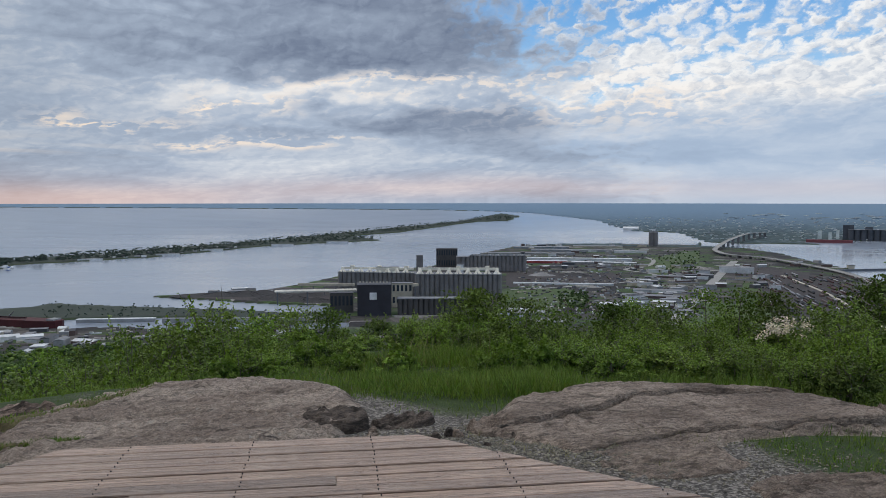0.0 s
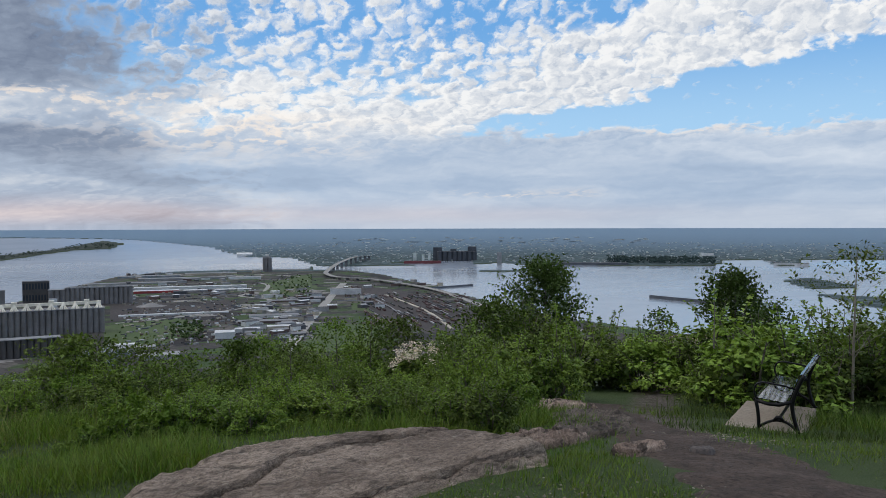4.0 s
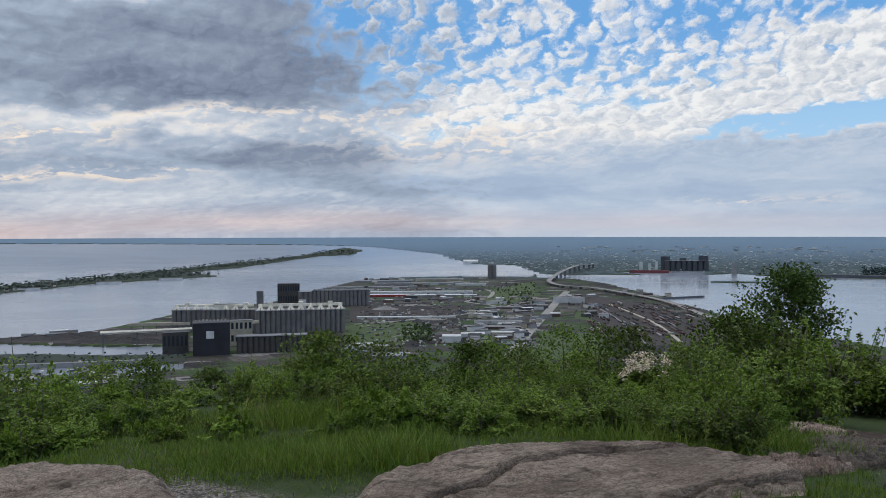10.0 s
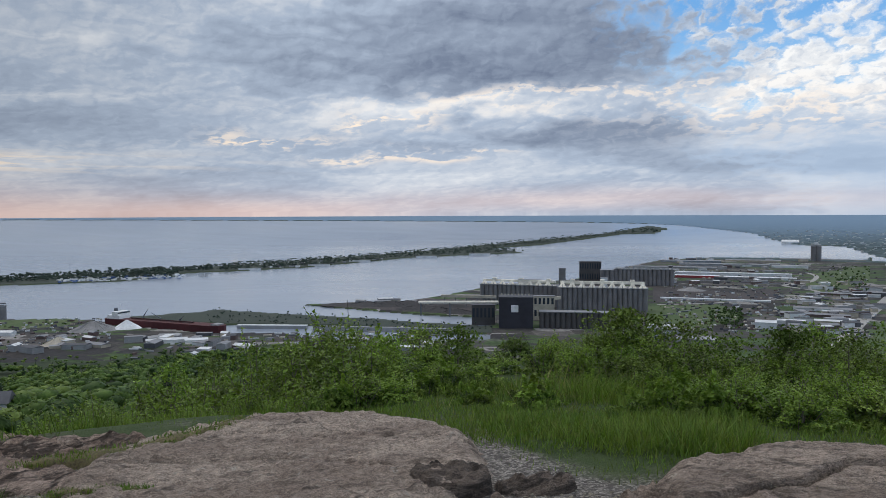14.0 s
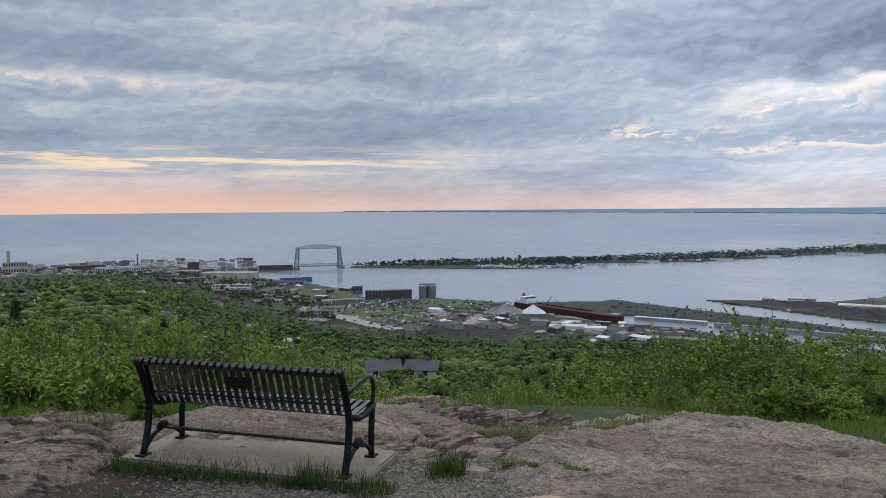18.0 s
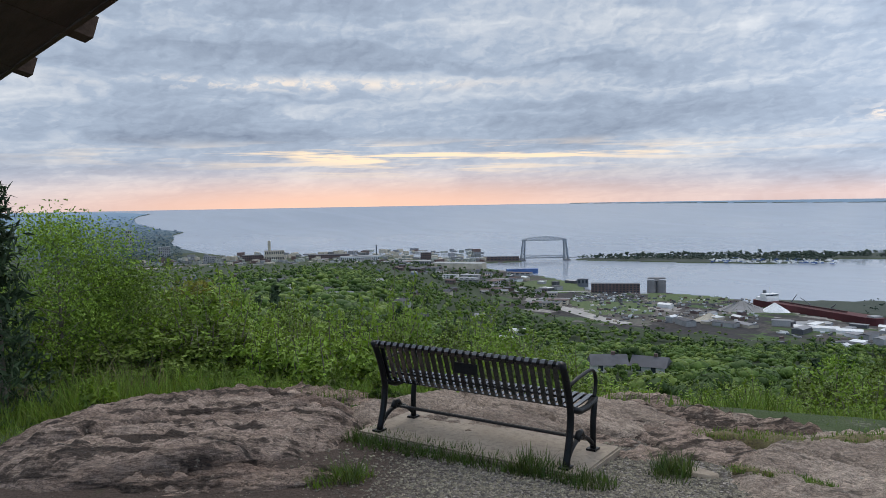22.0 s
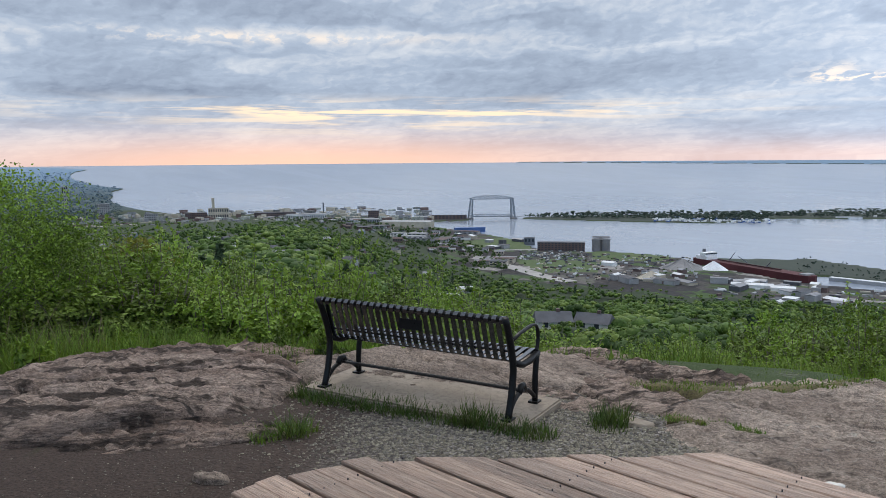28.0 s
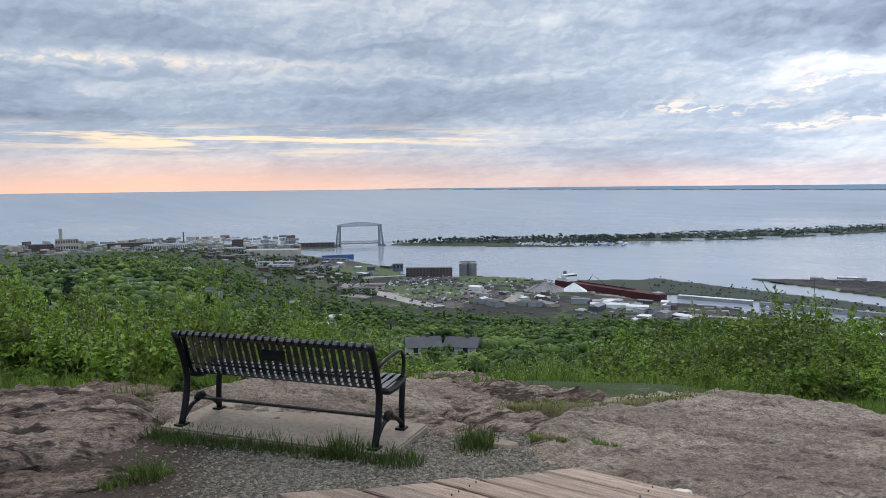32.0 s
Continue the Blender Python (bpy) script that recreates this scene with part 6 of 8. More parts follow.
# the meadow from -66 degrees lies in shade, put in as darker grass
for n, a0, a1, r0, r1, h in MEADOWS:
    tagged(new("long_grass", grass_mesh("long_grass", scatter(rg, n, a0, a1, r0, r1, clear), "grass" if a0 > -60 else "grass_dark", rg, 72, h, 0.42)), "lush long green grass below the thicket", "grass", kind="stuff")
tagged(new("turf_grass", grass_mesh("turf_grass", scatter(rg, 700, -60, 90, 8.2, 13.5, clear), "grass", rg, 26, 0.13, 0.45, 0.005)), "short rough grass on the turf", "grass", kind="stuff")
tagged(new("turf_grass", grass_mesh("turf_grass", scatter(rg, 260, -16, 16, 6.2, 8.6, clear), "grass", rg, 34, 0.13, 0.3, 0.004)), "short rough grass between the rocks", "grass", kind="stuff")
tufts = [(-6.25 + 2.15 * q + rg.normal() * 0.05, 4.28 + 0.93 * q + rg.normal() * 0.05) for q in np.linspace(0, 1, 30)] + [(-4.02, 5.85), (-3.95, 5.7)]
tagged(new("grass_tuft", grass_mesh("grass_tuft", tufts, "grass_dark", rg, 95, 0.12, 0.17, 0.004)), "short green grass tufts along the bench slab", "grass", kind="stuff")


def turf_mat(line, half, level, seed):
    """Mossy turf grown over bare rock: a thin uneven mat with short blades."""
    pts = smooth_line([Vector((*p, 0.0)) for p in line], 10)
    v, n = [], 9
    for i, p in enumerate(pts):
        d = (pts[min(i + 1, len(pts) - 1)] - pts[max(i - 1, 0)]).normalized()
        taper = math.sin(math.pi * (i + 0.4) / (len(pts) - 0.2)) ** 0.5
        for k in range(n):
            q = 2 * k / (n - 1) - 1
            w = half * taper * (1 + 1.1 * float(fbm(i * 0.21, 3.0 + (q > 0), seed)))
            x, y = p.x - d.y * q * w, p.y + d.x * q * w
            v.append((x, y, level + 0.02 - 0.09 * abs(q) ** 3 + 0.05 * float(fbm(x * 6, y * 6, seed))))
    f = [(i * n + k, i * n + k + 1, (i + 1) * n + k + 1, (i + 1) * n + k) for i in range(len(pts) - 1) for k in range(n - 1)]
    mat_ = thing("turf_mat", Matrix(), "thin mossy yellow-green turf grown over the rock", "moss")
    sheet = new("moss", mesh_np("moss", v, f, ["moss_mat"], smooth=True))
    sheet.parent = mat_
    tip = new("grass", grass_mesh("grass", [(p.x, p.y) for p in pts], "grass", np.random.default_rng(seed), 16, 0.045, half * 0.9, 0.004, level + 0.005))
    tip.parent = mat_
    tagged(tip, kind="stuff")


M["moss_mat"] = material("moss_mat", ((0.115, 0.105, 0.042), (0.20, 0.165, 0.075), (0.075, 0.06, 0.042)), 5.0, 0.95, 0.9, 60.0, coords="World", dist=0.02, contrast=0.6)
turf_mat([(-4.42, 6.72), (-4.2, 6.98), (-3.85, 7.25), (-3.6, 7.65), (-3.45, 8.0), (-3.35, 8.4)], 0.17, -0.425, 61)
turf_mat([(-3.72, 6.12), (-3.5, 6.25), (-3.3, 6.3), (-3.1, 6.32)], 0.08, -0.40, 62)
tagged(new("grass_tuft", grass_mesh("grass_tuft", [(-4.68, 4.95), (-4.6, 5.0), (-5.25, 3.75), (-4.0, 5.85), (-4.0, 5.8)], "grass_dark", rg, 110, 0.2, 0.13, 0.004)),
       "taller grass tuft at the end of the slab", "grass", kind="stuff")
tagged(new("turf_grass", grass_mesh("turf_grass", scatter(rg, 1000, -64, -14, 5.2, 11.0, lambda x, y: ((np.hypot((x - 2.35) / 2.2, (y - 7.0) / 1.4) > 1.0) | ((x > 2.4) & (y < 6.4 + 0.32 * (x - 2.2)))) & (x > 2.2) & off_path(x, y, 1.0)), "grass", rg, 44, 0.09, 0.24, 0.004)),
       "short mossy turf between the rocks", "grass", kind="stuff")
tagged(new("dry_grass", grass_mesh("dry_grass", scatter(rg, 60, -24, -2, 4.6, 6.4, lambda x, y: (x - 0.2) * 0.6 + (y - 5.3) > 0.0), "dry_grass", rg, 26, 0.12, 0.16, 0.003)), "dry straw-coloured grass beside the deck", "grass", kind="stuff")
tagged(new("dry_grass", grass_mesh("dry_grass", scatter(rg, 70, -12, 8, 6.8, 9.2, clear), "dry_grass", rg, 26, 0.13, 0.2, 0.003)), "dry straw-coloured grass at the meadow's edge", "grass", kind="stuff")

tagged(new("seed_grass", grass_mesh("seed_grass", scatter(rg, 46, -9, 15, 8.6, 12.2, clear), "dry_grass", rg, 9, 0.5, 0.4, 0.0035)), "thin straw-coloured seed heads above the meadow", "grass", kind="stuff")
tagged(new("moss_turf", grass_mesh("moss_turf", [(-3.75 + 0.5 * math.sin(k * 2.1) - 0.012 * k, 6.75 + 0.22 * math.cos(k * 1.3) + 0.01 * k) for k in range(46)], "grass", rg, 40, 0.05, 0.16, 0.004)),
       "short mossy turf on the rock beside the path", "grass", kind="stuff")
tagged(new("grass_tuft", grass_mesh("grass_tuft", [(-5.35 + 0.12 * math.sin(k * 2.7), 3.7 + 0.16 * math.cos(k * 1.9)) for k in range(9)], "grass", rg, 70, 0.09, 0.12, 0.004)),
       "low green tuft on the layered rock shelf", "grass", kind="stuff")
tagged(new("dry_stems", grass_mesh("dry_stems", scatter(rg, 26, 78, 89, 10.6, 11.6), "dry_stem", rg, 34, 0.85, 0.25, 0.006)), "dry brown upright stalks under the tall shrub", "stalks", kind="stuff")
tagged(new("long_grass", grass_mesh("long_grass", [(10.1 + 0.9 * math.cos(k * 1.7) * (k % 5) / 5 + 0.35 * (k % 3), 7.5 + 0.07 * k) for k in range(22)], "grass", rg, 70, 0.34, 0.3)),
       "long green grass leaning over the bench slab", "grass", kind="stuff")


# ---- harbour and town: helpers ----
def face_line(az0, az1, base, base1=None):
    """Ground points of a front seen between two bearings."""
    return spot(az0, base), spot(az1, base1 if base1 else base)


def top_of(p, dip):
    r = math.hypot(p.x, p.y - EYE_Y)
    return EYE_H - r * math.tan(radians(dip))


def frame_on(p0, p1):
    """A pose at p0 with x towards p1 and y away from the lookout."""
    d = p1 - p0
    d.z = 0
    if d.cross(Vector(((p0 + p1).x / 2, (p0 + p1).y / 2 - EYE_Y, 0))).z < 0:
        p0, p1, d = p1, p0, -d
    return Matrix.Translation(Vector((p0.x, p0.y, min(p0.z, p1.z)))) @ Matrix.Rotation(math.atan2(d.y, d.x), 4, "Z"), d.length


def gable(bm, L, D, h, rise, eave=0.4):
    for q in (1,):
        a = [(-eave, -eave, h), (L + eave, -eave, h), (L + eave, D + eave, h), (-eave, D + eave, h), (-eave, D / 2, h + rise), (L + eave, D / 2, h + rise)]
        v = [bm.verts.new(p) for p in a]
        for f in ((0, 1, 5, 4), (2, 3, 4, 5), (1, 2, 5), (3, 0, 4), (3, 2, 1, 0)):
            bm.faces.new([v[i] for i in f])


def shed(name, m, L, D, h, wall, roof, label, category="building", rise=0.0, rows=0, group="", bays=0, glass="glass_dark"):
    t = thing(name, m, label, category, group)
    part("wall", boxed((0, 0, -3), (L, D, h)), wall, t)
    bm = bmesh.new()
    if rise:
        gable(bm, L, D, h + 0.02, rise)
    else:
        box(bm, (-0.3, -0.3, h + 0.01), (L + 0.3, D + 0.3, h + 0.6))
    part("roof", bm, roof, t)
    if rows:
        bays = bays or max(2, int(L / 6))
        w = L / bays
        me = None
        for i in range(rows):
            for k in range(bays):
                z = (i + 0.35) * h / rows
                if me is None:
                    ob = part("window", boxed((0, -0.12, 0), (w * 0.55, 0.3, h / rows * 0.5)), glass, t)
                    me = ob.data
                else:
                    ob = new("window", me)
                    ob.parent = t
                ob.location = (k * w + w * 0.22, 0, z)
    return t


def front(name, az0, az1, base, top, depth, wall, roof, label, category="building", rise=0.0, rows=0, base1=None, group="", bays=0):
    p0, p1 = face_line(az0, az1, base, base1)
    m, L = frame_on(p0, p1)
    h = max(top_of((p0 + p1) / 2, top) - m.translation.z, 2.0)
    return shed(name, m, L, depth, h - rise, wall, roof, label, category, rise, rows, group, bays)


def silo_row(name, az0, az1, base, top, rad, depth, wall, label, base1=None, gallery=None):
    """Concrete grain silos in a fluted row with a gallery on top."""
    p0, p1 = face_line(az0, az1, base, base1)
    m, L = frame_on(p0, p1)
    h = top_of((p0 + p1) / 2, top) - m.translation.z
    t = thing(name, m, label, "grain elevator")
    part("core", boxed((rad, rad, -3), (L - rad, depth, h - 0.5)), wall, t)
    n = max(2, int(L / (2 * rad)))
    bm = bmesh.new()
    bmesh.ops.create_cone(bm, cap_ends=True, segments=14, radius1=L / n / 2 * 0.985, radius2=L / n / 2 * 0.985, depth=h + 3, matrix=Matrix.Translation((0, 0, (h - 3) / 2)))
    me = None
    for k in range(n):
        if me is None:
            ob = part("silo", bm, wall, t, smooth=False)
            me = ob.data
        else:
            ob = new("silo", me)
            ob.parent = t
        ob.location = ((k + 0.5) * L / n, rad, 0)
    part("roof", boxed((-0.5, -0.2, h), (L + 0.5, depth + 0.5, h + 1.2)), "roof_grey", t)
    if gallery:
        gh, gm = gallery
        part("gallery", boxed((L * 0.03, depth * 0.3, h + gh * 0.62), (L * 0.97, depth * 0.3 + 6, h + gh)), gm, t)
        for k in range(n // 2):
            x = (2 * k + 1) * L / n
            bm = bmesh.new()
            for dx in (-5.5, -2.2, 2.2, 5.5):
                tube(bm, [(x + dx, rad * 0.6, h + 1), (x, depth * 0.3, h + gh - 0.6)], [1.3, 0.9], 5)
            part("spout", bm, gm, t)
            if k % 3 == 1:
                part("gallery_house", boxed((x - 4, depth * 0.3 - 1, h + gh * 0.6), (x + 4, depth * 0.3 + 7, h + gh + 3.2)), gm, t)
        for k in range(n):
            part("roof_curb", boxed(((k + 0.2) * L / n, 0.2, h + 1.2), ((k + 0.8) * L / n, 2.6, h + 2.6)), gm, t)
    return t


def ribbon(name, pts, width, mat, label, category="road", z=0.35, kind="structure"):
    pts = [Vector(p) for p in pts]
    v, f = [], []
    for i, p in enumerate(pts):
        d = pts[min(i + 1, len(pts) - 1)] - pts[max(i - 1, 0)]
        n = Vector((-d.y, d.x, 0)).normalized() * width / 2
        v += [p + n + Vector((0, 0, z)), p - n + Vector((0, 0, z)), p + n + Vector((0, 0, z - 1.2)), p - n + Vector((0, 0, z - 1.2))]
    for i in range(len(pts) - 1):
        a, b = 4 * i, 4 * i + 4
        f += [(a, b, b + 1, a + 1), (a, a + 2, b + 2, b), (a + 1, b + 1, b + 3, a + 3)]
    return tagged(new(name, mesh_np(name, v, f, [mat])), label, category, kind=kind)


# ---- grain elevators ----
silo_row("grain_elevator", 8.0, 2.25, 7.02, 5.52, 4.4, 30, "silo_grey", "long grey concrete grain elevator with pale gallery", base1=7.2, gallery=(10, "cream"))
silo_row("grain_elevator", 2.2, -4.35, 7.40, 5.68, 4.4, 34, "silo_grey", "tall grey concrete silo block with pale rooftop gallery", gallery=(12, "cream"))
silo_row("grain_elevator", 3.55, -1.6, 8.80, 7.50, 4.0, 22, "silo_dark", "low dark concrete silo row behind the trees")
silo_row("grain_elevator", -1.9, -6.15, 5.45, 4.26, 5.0, 30, "silo_grey", "grey concrete silos behind the main elevator", gallery=(4, "shed_grey"))
silo_row("grain_elevator", -0.9, -1.95, 5.45, 4.34, 5.0, 24, "silo_grey", "short grey silo group beside the dark head house")


def black_house():
    t = front("elevator_house", 6.55, 4.0, 8.82, 6.42, 40, "black_wall", "roof_dark", "tall black clad elevator house with white square panel", "building")
    p0, p1 = face_line(6.55, 4.0, 8.82)
    L = (p1 - p0).length
    part("panel", boxed((L * 0.36, -0.5, 25), (L * 0.57, 0.1, 36)), "ship_white", t, "white square panel")
    for k in range(9):
        part("roof_vent", boxed((L * (0.06 + 0.1 * k), 2, 51), (L * (0.10 + 0.1 * k), 5, 53)), "shed_tan", t)
    return t


black_house()
front("head_house", 0.6, -1.0, 5.3, 3.72, 30, "silo_dark", "roof_dark", "tall dark concrete head house", rows=2)
front("head_house", 2.1, 1.6, 5.6, 4.22, 14, "silo_grey", "roof_grey", "slim grey elevator tower")
front("head_house", 5.1, 3.4, 7.1, 5.1, 12, "cream", "roof_grey", "pale rooftop machinery house on the elevator")
front("head_house", -0.95, -1.45, 7.1, 4.9, 9, "shed_white", "roof_grey", "pale vertical leg beside the head house")
front("annex", 3.97, 2.4, 8.2, 6.3, 12, "shed_tan", "roof_grey", "pale timber annex beside the black elevator house", rows=2)
front("annex", 8.6, 6.85, 8.5, 7.0, 18, "silo_dark", "roof_dark", "dark low elevator annex", rows=1)


def conveyor(a, b, h, label):
    d = b - a
    m = Matrix.Translation(a) @ Matrix.Rotation(math.atan2(d.y, d.x), 4, "Z")
    t = thing("conveyor", m, label, "conveyor")
    L = Vector((d.x, d.y, 0)).length
    part("gallery", boxed((0, -2, h), (L, 2, h + 5)), "shed_tan", t)
    for k in range(5):
        part("leg", boxed((L * (k + 0.3) / 5, -1.2, -2), (L * (k + 0.3) / 5 + 1.2, 1.2, h)), "steel_dark", t)


conveyor(spot(10.9, 7.15), spot(6.75, 7.25), 17, "long pale covered conveyor on steel legs")
conveyor(spot(3.6, 7.7), spot(2.0, 7.5), 22, "short pale covered conveyor bridge")


def bin_(az, base, top, rad, label):
    p = spot(az, base)
    h = top_of(p, top) - p.z
    t = thing("storage_bin", Matrix.Translation(p), label, "silo")
    for nm, r0, r1, z0, z1, mt in (("wall", rad, rad, -2, h * 0.72, "steel"), ("roof", rad * 1.04, rad * 0.08, h * 0.72, h, "steel")):
        bm = bmesh.new()
        bmesh.ops.create_cone(bm, cap_ends=True, segments=24, radius1=r0, radius2=r1, depth=z1 - z0, matrix=Matrix.Translation((0, 0, (z0 + z1) / 2)))
        part(nm, bm, mt, t)


bin_(-4.4, 9.69, 8.3, 11, "round corrugated steel grain bin")
bin_(-3.1, 9.4, 8.45, 9, "round grey steel grain bin")
p = spot(-15.35, 3.44)
t = thing("elevator_tower", Matrix.Translation(p) @ Matrix.Rotation(radians(-15), 4, "Z"), "lone tall grey elevator tower at the waterfront", "tower")
hh = top_of(p, 2.42) - p.z
for k in (-1, 1):
    bm = bmesh.new()
    bmesh.ops.create_cone(bm, cap_ends=True, segments=18, radius1=9.5, radius2=9.5, depth=hh, matrix=Matrix.Translation((k * 8, 0, hh / 2)))
    part("silo", bm, "silo_grey", t)
part("head", boxed((-16, -7, hh), (16, 7, hh + 7)), "shed_grey", t)
part("cupola", boxed((-6, -4, hh + 7), (7, 4, hh + 14)), "shed_white", t)

# ---- port warehouses ----
rg = np.random.default_rng(21)
WALLS = ["shed_white", "shed_grey", "shed_tan", "shed_grey", "brick_dark", "roof_dark"]
ROOFS = ["roof_grey", "roof_grey", "shed_white", "roof_dark", "shed_grey"]
LONG = [(-6.2, -13.9, 4.62, 4.38, 26, "shed_white", "shed_white"), (-6.2, -9.2, 4.82, 4.56, 22, "roof_red", "shed_white"), (-9.5, -14.2, 4.8, 4.6, 22, "shed_grey", "shed_white"),
        (-3.3, -9.6, 4.15, 3.98, 40, "shed_grey", "roof_grey"), (-6.5, -12.4, 3.95, 3.72, 45, "shed_grey", "roof_grey"), (-5.2, -9.3, 3.72, 3.52, 50, "steel", "roof_grey"),
        (-9.6, -13.2, 3.6, 3.42, 50, "shed_tan", "roof_grey"), (-12.6, -14.9, 3.98, 3.75, 40, "shed_white", "shed_grey"), (-13.1, -18.3, 3.36, 3.26, 24, "shed_tan", "roof_grey"),
        (-2.2, -6.5, 4.3, 4.16, 30, "shed_white", "shed_grey"), (-7.0, -10.0, 5.06, 4.92, 18, "shed_grey", "roof_dark"), (-10.5, -13.2, 5.2, 5.03, 18, "shed_tan", "roof_dark"),
        (-5.2, -12.6, 6.42, 6.26, 12, "shed_white", "shed_white"), (-4.6, -7.6, 8.95, 8.5, 30, "shed_grey", "shed_grey"),
        (-14.0, -17.6, 6.85, 6.55, 30, "shed_white", "roof_grey"), (-13.2, -17.5, 7.25, 6.95, 30, "brick_dark", "roof_grey"), (-13.0, -14.8, 7.95, 7.55, 20, "shed_white", "shed_white"),
        (-15.3, -17.0, 7.75, 7.35, 22, "shed_tan", "shed_white"), (-11.6, -13.0, 8.3, 7.75, 30, "shed_white", "shed_white"), (-19.9, -22.2, 5.25, 4.75, 22, "shed_white", "roof_grey"),
        (-20.4, -22.3, 5.9, 5.62, 20, "shed_tan", "roof_dark"), (-18.2, -19.3, 5.35, 5.05, 20, "shed_white", "roof_dark"), (-15.3, -17.7, 5.75, 5.5, 25, "brick_dark", "roof_grey"),
        (-16.4, -18.6, 6.2, 5.95, 25, "shed_tan", "roof_dark"), (-6.3, -9.2, 9.55, 9.15, 30, "shed_grey", "shed_grey"), (-4.3, -6.4, 8.55, 8.25, 14, "shed_white", "shed_white")]
for a0, a1, b, tp, d, wl, rf in LONG:
    front("warehouse", a0, a1, b, tp, d, wl, rf, {"roof_red": "long red-walled port warehouse", "shed_white": "long white port warehouse", "brick_dark": "dark brick warehouse with pale roof"}.get(wl, "long grey port warehouse"),
          "warehouse", rise=1.5 if rf != wl else 0.0, group="port warehouses")
SMALL = [(-5.5, -14.5, 3.5, 5.3, 46), (-13.5, -19.0, 4.9, 8.4, 62), (-19.5, -23.5, 4.6, 6.4, 14), (12, 30, 9.7, 10.6, 22), (35.0, 42, 8.0, 9.3, 16), (26.5, 33.0, 8.9, 9.8, 12), (8.5, 20, 6.85, 7.1, 8),
         (-24.5, -28.5, 4.3, 4.75, 12), (44, 56, 5.4, 7.2, 26)]
for a0, a1, b0, b1, n in SMALL:
    for k in range(n):
        a_, b_ = rg.uniform(min(a0, a1), max(a0, a1)), rg.uniform(b0, b1)
        if not (inside(MAIN, np.array([a_]), np.array([b_]))[0] or inside(STRIP, np.array([a_]), np.array([b_]))[0]):
            continue
        p = spot(a_, b_)
        w, d, h = rg.uniform(10, 34), rg.uniform(8, 18), rg.uniform(3.5, 8)
        m = Matrix.Translation(p) @ Matrix.Rotation(radians(rg.choice([8, 98, 20, -15]) + rg.uniform(-6, 6)), 4, "Z")
        wl = WALLS[rg.integers(len(WALLS))]
        shed("warehouse", m, w, d, h, wl, ROOFS[rg.integers(len(ROOFS))], "small low harbour shed with flat or shallow roof", "warehouse", rise=float(rg.choice([0, 1.5, 2.2])), group="harbour sheds")


def clutter(name, n, a0, a1, b0, b1, smin, smax, mats, label, category, seed, hmax=3.0, turn=(8, 98, 30), wild=0.1, poly=None):
    """Containers, vehicles, piles: many small blocks."""
    rg = np.random.default_rng(seed)
    v, f, idx = [], [], []
    cube = np.array([(x, y, z) for x in (-.5, .5) for y in (-.5, .5) for z in (0, 1)], float)
    quads = np.array([(0, 1, 3, 2), (4, 6, 7, 5), (0, 4, 5, 1), (2, 3, 7, 6), (1, 5, 7, 3)])
    for k in range(n):
        while True:
            qa, qb = rg.uniform(min(a0, a1), max(a0, a1)), rg.uniform(b0, b1)
            if poly is None or inside(poly, np.array([qa]), np.array([qb]))[0]:
                break
        p = spot(qa, qb)
        s = np.array([rg.uniform(smin, smax), rg.uniform(smin * 0.4, smin), rg.uniform(1.2, hmax)])
        a = radians(rg.choice(turn)) + rg.normal() * wild
        c, q = math.cos(a), math.sin(a)
        w = cube * s
        w = np.stack([w[:, 0] * c - w[:, 1] * q, w[:, 0] * q + w[:, 1] * c, w[:, 2]], 1) + np.array(p)
        f.append(quads + 8 * k)
        v.append(w)
        idx += [int(rg.integers(len(mats)))] * 5
    return tagged(new(name, mesh_np(name, np.concatenate(v), np.concatenate(f), mats, idx)), label, category, kind="stuff")


MIXED = ["shed_white", "shed_grey", "roof_dark", "brick_dark", "steel_dark", "shed_tan"]
clutter("yard_goods", 800, -5.5, -19, 4.0, 8.6, 3, 10, MIXED, "containers, trucks and stacked goods on the port yards", "goods", 31)
clutter("yard_goods", 320, 34.5, 46, 7.2, 9.2, 2.5, 8, MIXED, "parked cars, trailers and goods on the wharf", "goods", 32)
clutter("yard_goods", 160, 9, 33, 8.75, 10.4, 4, 14, MIXED, "trailers and goods beside the slip", "goods", 33)
clutter("parked_cars", 150, 42.5, 47.5, 7.0, 7.7, 3.5, 4.8, ["shed_white", "roof_dark", "steel_dark", "shed_grey"], "rows of parked cars by the waterfront", "cars", 34, 1.7)
clutter("rail_cars", 240, -22.5, -30, 5.2, 7.6, 4.5, 60, ["brick_dark", "roof_dark", "roof_dark", "coal", "brick_dark", "coal", "deck_red", "deck_red", "shed_grey"], "rail wagons standing in the yard", "rail cars", 35, 3.6, (75, 76, 77), 0.01)
clutter("moored_boats", 190, 29.6, 37.6, 4.42, 4.72, 6, 15, ["ship_white", "ship_white", "shed_white", "blue_paint"], "white boats moored in the marina", "boats", 36, 4.5)
clutter("town_blocks", 420, 54, 79, 3.75, 4.9, 12, 34, ["town", "town", "brick_dark", "shed_tan", "roof_grey"], "low buildings of the town centre along the lake", "buildings", 37, 13)
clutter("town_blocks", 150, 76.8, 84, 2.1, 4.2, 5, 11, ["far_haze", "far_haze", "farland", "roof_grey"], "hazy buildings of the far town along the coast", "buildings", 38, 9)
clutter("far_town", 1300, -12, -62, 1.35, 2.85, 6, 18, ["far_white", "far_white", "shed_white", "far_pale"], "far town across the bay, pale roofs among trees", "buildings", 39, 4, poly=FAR)
